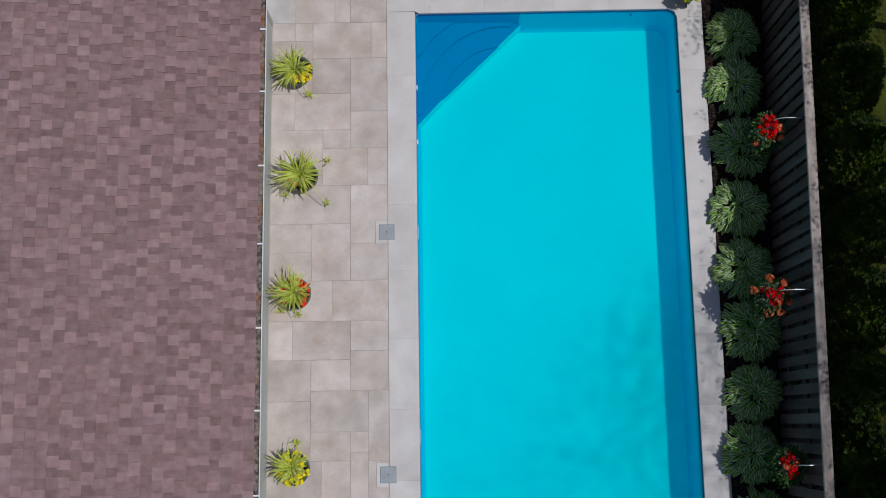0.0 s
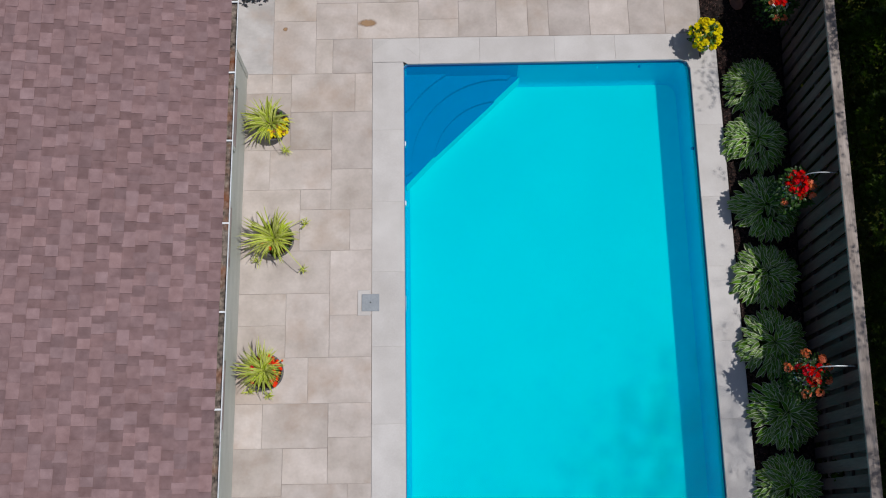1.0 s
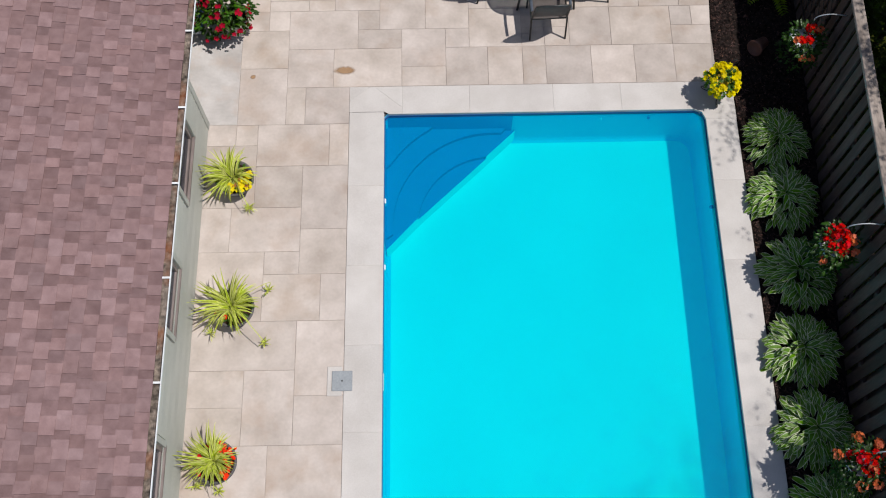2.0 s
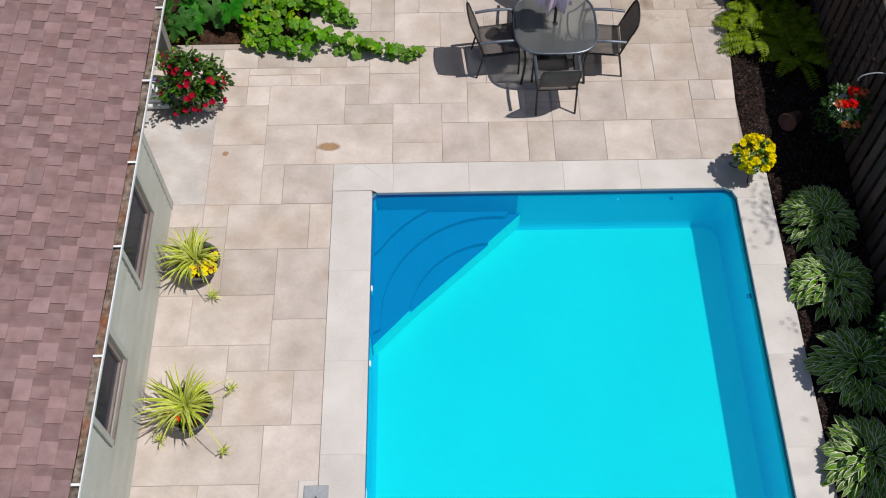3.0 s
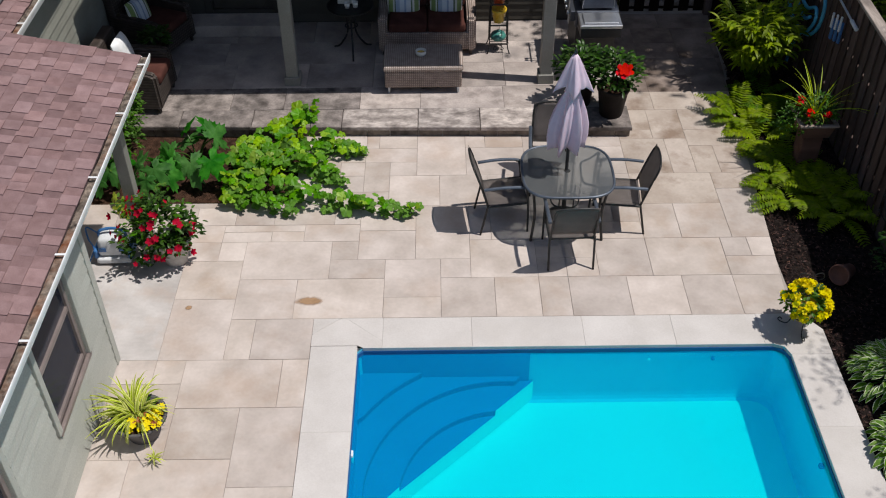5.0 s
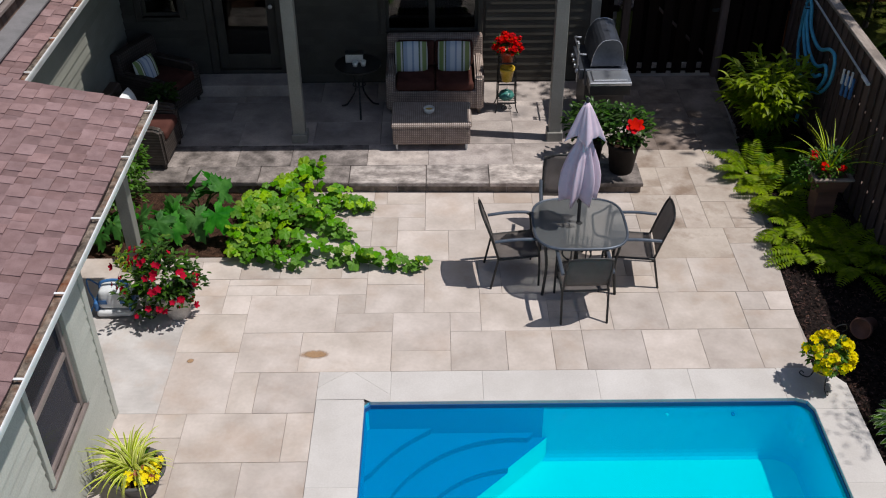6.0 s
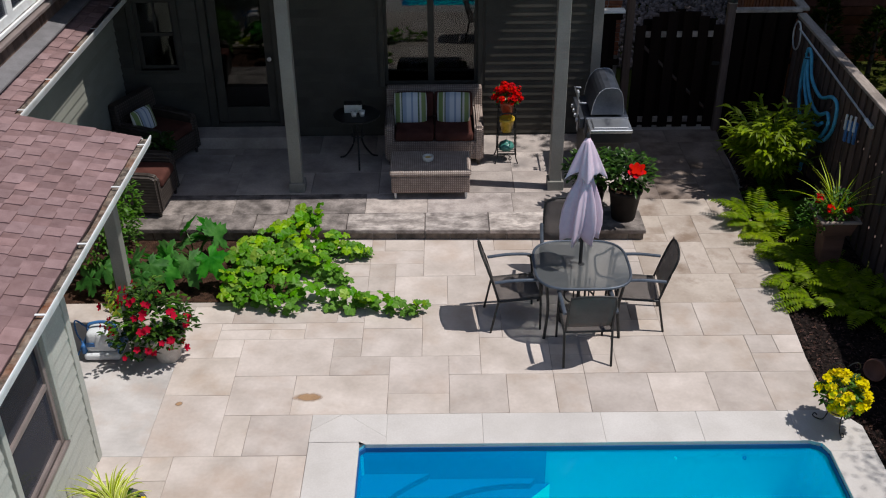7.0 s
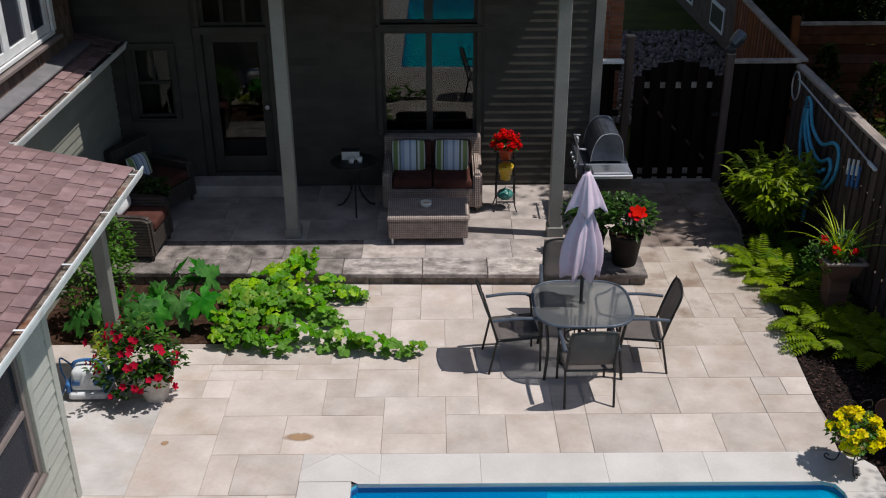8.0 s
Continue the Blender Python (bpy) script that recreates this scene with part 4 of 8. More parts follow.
def bark_chips():
    """Loose flakes of bark over the bed along the fence."""
    rng = random.Random(17)
    verts, faces = [], []
    for k in range(12000):
        y = rng.uniform(-8.8, 6.4)
        lo = PX1 + 0.43 if y < 0.2 else edge_x(y) + 0.03
        x = lo + (fence_x(y) - 0.05 - lo) * rng.random() ** 1.3
        a, s, w = rng.uniform(0, 6.3), rng.uniform(0.006, 0.018), rng.uniform(0.003, 0.007)
        c, d = math.cos(a), math.sin(a)
        h = -0.02 + 0.035 * (noise.noise((x * 4, y * 4, 1)) + 0.6 * noise.noise((x * 13, y * 13, 5))) + 0.006
        t1, t2 = rng.uniform(-0.008, 0.012), rng.uniform(-0.006, 0.006)
        n = len(verts)
        verts += [(x - c * s - d * w, y - d * s + c * w, h), (x - c * s + d * w, y - d * s - c * w, h + t2), (x + c * s + d * w, y + d * s - c * w, h + t1 + t2), (x + c * s - d * w, y + d * s + c * w, h + t1),
                  (x - c * s, y - d * s, h + 0.005), (x + c * s, y + d * s, h + t1 + 0.005)]
        faces += [(n, n + 4, n + 5, n + 3), (n + 1, n + 2, n + 5, n + 4), (n, n + 1, n + 4), (n + 2, n + 3, n + 5)]
    tagged(mesh_part("bark_chips", verts, faces, M_CHIP), "loose brown bark chips over the mulch bed", "mulch", kind="stuff")


bark_chips()


# ---- porch ----
def front_y(x):
    return 3.67 - 0.02 * x


PORCH = 0.15
porch = thing("porch", (0, 0, 0), "raised stone porch with a weathered ledge", "porch", kind="structure")
bm = bmesh.new()
prism(bm, [(-4.0, front_y(-4.0) + 0.03), (2.1, front_y(2.1) + 0.03), (3.22, front_y(3.22) + 0.03), (3.22, 6.6), (-4.0, 6.6)], -0.1, PORCH - 0.045)
part("core", bm, M_JOINT, porch)


def porch_stones():
    xs = [-4.0, -3.25, -2.55, -1.62, -0.86, -0.46, 0.52, 1.32, 2.1, 2.62, 3.26]
    for a, b in zip(xs, xs[1:]):
        bm = bmesh.new()
        j = 0.005
        prism(bm, [(a + j, front_y(a + j) - 0.02), (b - j, front_y(b - j) - 0.02), (b - j, 4.08), (a + j, 4.08)], PORCH - 0.05, PORCH + rnd(-0.003, 0.003))
        bmesh.ops.bevel(bm, geom=[e for e in bm.edges if all(v.co.z > PORCH - 0.01 for v in e.verts)], offset=0.006, segments=2, affect="EDGES")
        bm.verts.ensure_lookup_table()
        part("ledge_stone", bm, M_LEDGE_DARK if b < 0.0 or a > 2.0 else M_LEDGE, porch, "dark blotchy ledge stone" if b < 0.0 or a > 2.0 else "pale blotchy weathered ledge stone")
    x = -4.0
    while x < 3.2:
        w = rnd(0.28, 0.5)
        x1 = min(x + w, 3.24)
        if x < 2.1 < x1:
            x1 = 2.1
        bm = bmesh.new()
        p = rnd(0.0, 0.012)
        prism(bm, [(x + 0.006, front_y(x + 0.006) + p), (x1 - 0.006, front_y(x1 - 0.006) + p), (x1 - 0.006, front_y(x1) + 0.2), (x + 0.006, front_y(x) + 0.2)], -0.04, PORCH - 0.055)
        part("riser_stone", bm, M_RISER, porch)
        x = x1
    rects = []
    for (y0, y1), widths in (((4.085, 4.62), (0.9, 1.15, 0.7, 1.0, 0.8, 1.1, 0.95, 0.66)), ((4.62, 5.25), (1.2, 0.8, 1.0, 0.9, 1.1, 0.7, 0.9, 0.66)),
                             ((5.25, 5.85), (0.7, 1.1, 0.9, 1.2, 0.8, 1.0, 0.9, 0.66)), ((5.85, 6.48), (1.0, 0.9, 1.1, 0.8, 1.0, 0.9, 0.9, 0.66))):
        x = -4.0
        for w in widths:
            rects.append((x, y0, min(3.26, x + w), y1))
            x += w
    lay("floor_slab", porch, [r for r in rects if r[1] < 4.5 and r[2] > 0.0], M_PORCHEDGE, top=PORCH - 0.003, h=0.045)
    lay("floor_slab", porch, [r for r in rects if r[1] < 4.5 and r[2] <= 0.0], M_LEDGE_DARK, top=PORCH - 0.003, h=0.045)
    lay("floor_slab", porch, [r for r in rects if r[1] >= 4.5], M_PORCH, top=PORCH - 0.003, h=0.045)


# ---- houses ----
def siding(parent, along, at, a0, a1, z0, z1, facing, holes=(), pitch=0.125, paint=None):
    """Lapped boards on a wall. along 'x' or 'y'; at: the wall's plane; facing: +1 or -1; holes: (a0, z0, a1, z1)."""
    z = z0
    while z < z1 - 0.01:
        top = min(z + pitch + 0.015, z1)
        spans = [(a0, a1)]
        for h0, hz0, h1, hz1 in holes:
            if hz0 < z + pitch * 0.5 < hz1:
                spans = [s for lo, hi in spans for s in ((lo, min(hi, h0)), (max(lo, h1), hi)) if s[1] - s[0] > 0.02]
        for lo, hi in spans:
            bm = bmesh.new()
            prof = [(0.0, z), (0.022, z), (0.005, top), (0.0, top)]
            ends = []
            for a in (lo, hi):
                ends.append([bm.verts.new((a, at + facing * d, zz) if along == "x" else (at + facing * d, a, zz)) for d, zz in prof])
            for i in range(4):
                bm.faces.new((ends[0][i], ends[0][(i + 1) % 4], ends[1][(i + 1) % 4], ends[1][i]))
            bm.faces.new(ends[0])
            bm.faces.new(ends[1][::-1])
            bmesh.ops.recalc_face_normals(bm, faces=bm.faces[:])
            part("siding_board", bm, paint or M_SIDING, parent)
        z += pitch


def wall_with_holes(name, along, at, thick, a0, a1, z0, z1, holes, material, label):
    """A wall as a grid of blocks with real openings."""
    aa = sorted({a0, a1, *[h[0] for h in holes], *[h[2] for h in holes]})
    zz = sorted({z0, z1, *[h[1] for h in holes], *[h[3] for h in holes]})
    bm = bmesh.new()
    for p, q in zip(aa, aa[1:]):
        for r, s in zip(zz, zz[1:]):
            m, k = (p + q) / 2, (r + s) / 2
            if any(h[0] < m < h[2] and h[1] < k < h[3] for h in holes):
                continue
            lo, hi = min(at, at + thick), max(at, at + thick)
            box(bm, *((p, lo, r, q, hi, s) if along == "x" else (lo, p, r, hi, q, s)))
    bmesh.ops.remove_doubles(bm, verts=bm.verts, dist=0.0005)
    return tagged(part(name, bm, material), label, "wall", kind="structure")


def window(name, along, at, facing, a0, z0, a1, z1, frame_mat, sash_mat, label, bars=(), cross=(), trim=0.09, inner=None, mullion=0.045, rail=0, glass=None, bars_from=0.0):
    """A window in an opening: casing, sash rails, glass and, behind it, a blind or a near-black sheet for the dark
    room. bars, cross: places of upright and level rails.
    """
    t = thing(name, (0, 0, 0), label, "window", kind="structure")

    def bar(nm, p0, r0, p1, r1, d0, d1, mat, bevel=0.004):
        lo, hi = sorted((at + facing * d0, at + facing * d1))
        bm = bmesh.new()
        box(bm, *((p0, lo, r0, p1, hi, r1) if along == "x" else (lo, p0, r0, hi, p1, r1)), bevel)
        return part(nm, bm, mat, t)

    w = trim
    bar("casing", a0 - w, z0, a0, z1, 0.0, 0.035, frame_mat)
    bar("casing", a1, z0, a1 + w, z1, 0.0, 0.035, frame_mat)
    bar("casing", a0 - w, z1, a1 + w, z1 + w, 0.0, 0.038, frame_mat)
    bar("sill", a0 - w * 0.5, z0 - 0.045, a1 + w * 0.5, z0, -0.06, 0.03, sash_mat)
    s = rail or 0.045
    front = 0.04 if rail else 0.0
    ups = [a0, *bars, a1]
    for i, a in enumerate(ups):
        wide = mullion if 0 < i < len(ups) - 1 else s
        lo = a if i == 0 else a - s if i == len(ups) - 1 else a - wide / 2
        low = max(z0, bars_from) if 0 < i < len(ups) - 1 else z0
        bar("sash_rail", lo, low, lo + wide, z1, -0.10, front - 0.045, sash_mat)
    for r in [z0, *cross, z1 - s]:
        bar("sash_rail", a0 + s, r, a1 - s, r + s, -0.098, front - 0.05, sash_mat)
    g = bar("pane", a0 + 0.01, z0 + 0.01, a1 - 0.01, z1 - 0.01, front - 0.078, front - 0.072, glass or M_GLASS, 0)
    g.visible_shadow = False
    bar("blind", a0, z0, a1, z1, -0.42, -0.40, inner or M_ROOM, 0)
    return t


# poolside house: wall, windows, low-pitched roof, gutter
WALL_X = -2.44
west_holes = [(-1.66, 0.68, -0.76, 1.86), (-3.42, 0.77, -2.58, 1.86), (-5.6, 0.77, -4.7, 1.86)]
west = wall_with_holes("wall_west", "y", WALL_X, -0.18, -9.6, -0.2, -0.1, 2.26, west_holes, M_SIDING, "pale grey-green painted house wall with lapped siding")
siding(west, "y", WALL_X, -9.6, -0.29, 0.02, 2.2, 1, [(h[0] - 0.09, h[1] - 0.05, h[2] + 0.09, h[3] + 0.09) for h in west_holes])
boxed("corner_board", (WALL_X - 0.1, -0.29, 0.0), (WALL_X + 0.03, -0.195, 2.24), M_SIDING, west, 0.004)
boxed("wall_end", (-9.0, -0.36, -0.1), (WALL_X - 0.19, -0.2, 2.26), M_SIDING, west)
for h in west_holes:
    window("window_west", "y", WALL_X, 1, *h, M_SIDING, M_BROWNTRIM, "brown-framed sash window in the pale siding", cross=(h[1] + 0.5 * (h[3] - h[1]),), trim=0.07, inner=M_CURTAIN, rail=0.05, glass=M_SCREENED)

EAVE_X, EAVE_Z, PITCH = -2.17, 2.30, 0.215


def roof_z(x):
    return EAVE_Z + PITCH * (EAVE_X - x)


def shingle_tab(w, e, thick):
    """One tab, butt edge at local x = 0, running up to -e."""
    v = [(0, 0, 0), (0, w, 0), (0, w, thick), (0, 0, thick), (-e, 0, 0), (-e, w, 0), (-e, w, thick * 0.35), (-e, 0, thick * 0.35)]
    f = [(0, 1, 2, 3), (3, 2, 6, 7), (0, 3, 7, 4), (1, 5, 6, 2)]
    return v, f


def roof(name, eave_x, y0, y1, ridge_x, near, parent_label, z0=None, pieces=300):
    """A low roof of laid tabs: the tabs in the stretch near() are pieces, the rest one field."""
    z0 = EAVE_Z if z0 is None else z0
    slope = math.degrees(math.atan(PITCH))
    t = thing(name, (0, 0, 0), parent_label, "roof", kind="structure")
    rz = z0 + PITCH * (eave_x - ridge_x)
    bm = bmesh.new()
    a = [bm.verts.new(p) for p in ((eave_x - 0.01, y0, z0 - 0.012), (eave_x - 0.01, y1, z0 - 0.012), (ridge_x, y1, rz - 0.012), (ridge_x, y0, rz - 0.012))]
    b = [bm.verts.new(v.co - Vector((0, 0, 0.06))) for v in a]
    bm.faces.new(a)
    bm.faces.new(b[::-1])
    for i in range(4):
        bm.faces.new((a[i], b[i], b[(i + 1) % 4], a[(i + 1) % 4]))
    bmesh.ops.recalc_face_normals(bm, faces=bm.faces[:])
    part("roof_deck", bm, M_FELT, t)
    rng = random.Random(11)
    exposure, ce = 0.143, math.cos(math.atan(PITCH))
    meshes, verts, faces, slots, count = {}, [], [], [], 0
    rows = int((eave_x - ridge_x) / (exposure * ce))
    for k in range(rows):
        x = eave_x - k * exposure * ce
        z = z0 + PITCH * (eave_x - x)
        last, proud = y1, rng.random() < 0.5
        while last > y0 + 0.02:
            proud = not proud if rng.random() < 0.86 else proud
            w = rng.choice((0.11, 0.125, 0.14, 0.15, 0.17, 0.19)) if proud else rng.choice((0.09, 0.11, 0.13, 0.15))
            w = min(w, last - y0)
            thick = rng.choice((0.016, 0.018)) if proud else 0.007
            lift = rng.uniform(0, 0.0008)
            if near(x, last) and count < pieces:
                key = (round(w, 3), thick)
                if key not in meshes:
                    v, f = shingle_tab(w - 0.0015, exposure + 0.02, thick)
                    me = bpy.data.meshes.new("shingle")
                    me.from_pydata(v, [], f)
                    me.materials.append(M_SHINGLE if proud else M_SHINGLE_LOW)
                    meshes[key] = me
                shared("shingle", meshes[key], t, pose(x + rng.uniform(-0.003, 0.003), last - w, z - 0.006 + lift, 0, slope, 0))
                count += 1
            else:
                v, f = shingle_tab(w - 0.0015, exposure + 0.02, thick)
                m = pose(x + rng.uniform(-0.003, 0.003), last - w, z - 0.006 + lift, 0, slope, 0)
                s = len(verts)
                verts += [tuple(m @ Vector(p)) for p in v]
                faces += [tuple(s + i for i in q) for q in f]
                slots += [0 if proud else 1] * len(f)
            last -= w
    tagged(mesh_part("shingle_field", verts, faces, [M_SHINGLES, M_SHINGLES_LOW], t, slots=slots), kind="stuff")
    return t


def gutter(parent, x, z, y0, y1, straps):
    """A white eaves gutter with hanger straps and leaf litter."""
    bm = bmesh.new()
    prof = [(-0.03, -0.03), (-0.03, -0.085), (0.055, -0.085), (0.074, -0.02), (0.074, 0.0), (0.084, 0.0), (0.084, -0.022), (0.063, -0.095), (-0.036, -0.095), (-0.036, -0.03)]
    ends = [[bm.verts.new((x + a, y, z + b)) for a, b in prof] for y in (y0, y1)]
    n = len(prof)
    for i in range(n):
        bm.faces.new((ends[0][i], ends[0][(i + 1) % n], ends[1][(i + 1) % n], ends[1][i]))
    bm.faces.new(ends[0])
    bm.faces.new(ends[1][::-1])
    bmesh.ops.recalc_face_normals(bm, faces=bm.faces[:])
    g = part("gutter", bm, M_WHITE, parent, "white metal eaves gutter")
    for y in straps:
        bm = bmesh.new()
        box(bm, x - 0.005, y - 0.011, z - 0.006, x + 0.08, y + 0.011, z - 0.001, 0.001)
        part("hanger_strap", bm, M_WHITE, g)
    verts, faces = [], []
    n = int((y1 - y0) / 0.03)
    for j in range(n + 1):
        y = y0 + 0.01 + (y1 - y0 - 0.02) * j / n
        for i in range(5):
            h = 0.5 + noise.noise((y * 1.3, 0.3, 2.0)) + 0.4 * noise.noise((y * 9, i * 1.0, 7.0))
            verts.append((x - 0.028 + 0.0245 * i, y, z - 0.062 + 0.035 * max(0, h)))
    for j in range(n):
        for i in range(4):
            a = j * 5 + i
            faces.append((a, a + 1, a + 6, a + 5))
    mesh_part("leaf_litter", verts, faces, M_DEBRIS, g, "brown rotting leaf litter", smooth=True)
    return g


roof_west = roof("roof_west", EAVE_X, -9.8, 1.76, -8.2, lambda x, y: x > -3.45 and y > -2.2, "low-pitched roof of mottled reddish-brown asphalt shingles with a white gutter")
gutter(roof_west, EAVE_X + 0.0, EAVE_Z + 0.005, -9.8, 1.79, (1.58, 0.71, -0.27, -1.26, -2.18, -3.25, -4.35, -5.5, -6.6, -7.7, -8.8))
bm = bmesh.new()
rk = [bm.verts.new(p) for p in ((EAVE_X, 1.765, EAVE_Z - 0.12), (EAVE_X, 1.765, EAVE_Z - 0.022), (-8.2, 1.765, roof_z(-8.2) - 0.022), (-8.2, 1.765, roof_z(-8.2) - 0.12))]
rk2 = [bm.verts.new(v.co + Vector((0, 0.02, 0))) for v in rk]
bm.faces.new(rk)
bm.faces.new(rk2[::-1])
for i in range(4):
    bm.faces.new((rk[i], rk2[i], rk2[(i + 1) % 4], rk[(i + 1) % 4]))
bmesh.ops.recalc_face_normals(bm, faces=bm.faces[:])
part("rake_board", bm, M_WHITE, roof_west, "white rake board")
# far slope, end walls and soffit close the house
bm = bmesh.new()
far = [bm.verts.new(p) for p in ((-8.2, -9.8, roof_z(-8.2)), (-8.2, 1.76, roof_z(-8.2)), (-14, 1.76, 2.3), (-14, -9.8, 2.3))]
bm.faces.new(far)
part("far_slope", bm, M_SHINGLES, roof_west)
boxed("soffit", (-9.0, -9.8, 2.235), (EAVE_X - 0.01, 1.76, 2.262), M_WHITE, roof_west)
carport = thing("porch_post", (-2.60, 1.68, 0), "taupe painted square post under the eave", "post", "posts")
boxed("shaft", (-0.065, -0.065, 0), (0.065, 0.065, 2.24), M_TAUPE, carport, 0.006)
boxed("base_block", (-0.085, -0.085, 0), (0.085, 0.085, 0.14), M_TAUPE, carport, 0.006)

# side wing with its own strip of roof, and the shake-clad upper wall above it
WING_X = -3.82
wing = wall_with_holes("wall_wing", "y", WING_X, -0.16, 1.0, 6.5, -0.1, 2.26, [], M_SIDING_WING, "pale painted side wall with lapped siding")
siding(wing, "y", WING_X, 1.0, 6.44, 0.15, 2.2, 1, paint=M_SIDING_WING)
roof_wing = roof("roof_wing", -3.62, 1.80, 7.6, -4.6, lambda x, y: y < 6.8, "narrow strip of reddish-brown shingle roof over the side wing", pieces=140)
gutter(roof_wing, -3.62, EAVE_Z + 0.005, 1.82, 6.9, (2.45, 3.3, 4.15, 5.0, 5.85))
upper = wall_with_holes("wall_upper", "y", -4.08, -0.16, 1.9, 5.98, 2.2, 5.2, [(2.55, 2.75, 5.25, 4.3)], M_CEDAR, "weathered brown cedar-shake upper wall")


def shakes():
    rng = random.Random(5)
    meshes = []
    for w in (0.10, 0.14, 0.18):
        v = [(0, 0, 0), (0, w, 0), (0.018, w, 0), (0.018, 0, 0), (0, 0, 0.17), (0, w, 0.17), (0.004, w, 0.17), (0.004, 0, 0.17)]
        f = [(0, 1, 2, 3), (3, 2, 6, 7), (0, 3, 7, 4), (1, 5, 6, 2), (4, 7, 6, 5)]
        me = bpy.data.meshes.new("shake")
        me.from_pydata(v, [], f)
        me.materials.append(M_CEDAR)
        meshes.append((w, me))
    for k in range(16):
        z, y = 2.41 + 0.14 * k, 2.2
        while y < 5.85:
            w, me = rng.choice(meshes)
            if not (2.42 < y + w / 2 < 5.38 and 2.58 < z + 0.06 < 4.4):
                shared("shake", me, upper, pose(-4.078, y, z + rng.uniform(-0.01, 0.01)))
            y += w + 0.006


window("window_upper", "y", -4.08, 1, 2.55, 2.75, 5.25, 4.3, M_WHITE, M_WHITE, "white-framed upper window with four broad lights", bars=(3.23, 3.90, 4.57), trim=0.10, mullion=0.16, rail=0.11, inner=M_CURTAIN, glass=M_SCREENED)
boxed("sill_board", (-4.08, 2.43, 2.645), (-3.985, 5.38, 2.685), M_BROWNTRIM, upper, 0.004)
bm = bmesh.new()
box(bm, -4.075, 1.9, 2.395, -3.86, 5.98, 2.415)
for v in bm.verts:
    v.co.z += 0.03 + PITCH * (-4.02 - v.co.x)
part("flashing", bm, M_FLASHING, upper, "grey metal flashing along the wall")
boxed("upper_end", (-9.0, 5.83, 2.2), (-4.25, 5.98, 5.2), M_CEDAR, upper)

# back of the main house
WALL_Y = 6.46
holes = [(-0.06, 0.93, 1.26, 2.42), (-0.06, 2.52, 1.26, 3.15), (-2.52, 0.36, -1.62, 2.40), (-2.52, 2.50, -1.62, 3.0), (-3.52, 1.2, -2.98, 2.2)]
back = wall_with_holes("wall_back", "x", WALL_Y, 0.2, -4.4, 2.99, -0.1, 6.0, holes, M_SIDING_SHADE, "back wall with lapped siding, its olive-grey darkened for porch shade")
siding(back, "x", WALL_Y, -4.2, 2.87, PORCH + 0.03, 3.6, -1, [(-0.17, 0.88, 1.37, 3.3), (-2.64, 0.1, -1.50, 3.15), (-3.62, 1.12, -2.88, 2.3)], 0.118, M_SIDING_SHADE)
boxed("corner_board", (2.87, WALL_Y - 0.035, 0.0), (3.005, WALL_Y + 0.02, 6.0), M_TAUPE, back, 0.004)
boxed("return_wall", (2.85, WALL_Y + 0.2, -0.1), (2.99, 12.0, 6.0), M_SIDING, back)
boxed("return_wall", (-9.0, WALL_Y + 0.205, -0.1), (-4.41, 12.0, 6.0), M_SIDING_SHADE, back)
boxed("rear_wall", (-4.4, 11.84, -0.1), (2.84, 12.0, 6.0), M_SIDING, back)
main_roof = thing("roof_main", (0, 0, 0), "pitched reddish-brown shingle roof of the main house", "roof", kind="structure")
bm = bmesh.new()
gable = [[bm.verts.new((x, y, z)) for y, z in ((6.1, 6.0), (9.2, 7.9), (12.3, 6.0), (12.3, 5.88), (6.1, 5.88))] for x in (-9.2, 3.4)]
for i in range(5):
    bm.faces.new((gable[0][i], gable[1][i], gable[1][(i + 1) % 5], gable[0][(i + 1) % 5]))
bm.faces.new(gable[0][::-1])
bm.faces.new(gable[1])
bmesh.ops.recalc_face_normals(bm, faces=bm.faces[:])
part("slope", bm, M_SHINGLES, main_roof)
window("window_back", "x", WALL_Y, -1, -0.06, 0.93, 1.26, 2.42, M_TRIM_SHADE, M_TRIM_SHADE, "tall paired casement windows with taupe frames", bars=(0.60,), trim=0.07, mullion=0.09)
window("window_transom", "x", WALL_Y, -1, -0.06, 2.52, 1.26, 3.15, M_TRIM_SHADE, M_TRIM_SHADE, "transom lights above the casements", bars=(0.60,), trim=0.06, mullion=0.12)
window("window_transom", "x", WALL_Y, -1, -2.52, 2.50, -1.62, 3.0, M_TRIM_SHADE, M_TRIM_SHADE, "transom light above the door", bars=(-2.22, -1.92), trim=0.07)
window("window_small", "x", WALL_Y, -1, -3.52, 1.2, -2.98, 2.2, M_TRIM_SHADE, M_TRIM_SHADE, "small sash window beside the door", bars=(-3.25,), cross=(1.68,), trim=0.08, bars_from=1.725, mullion=0.03)


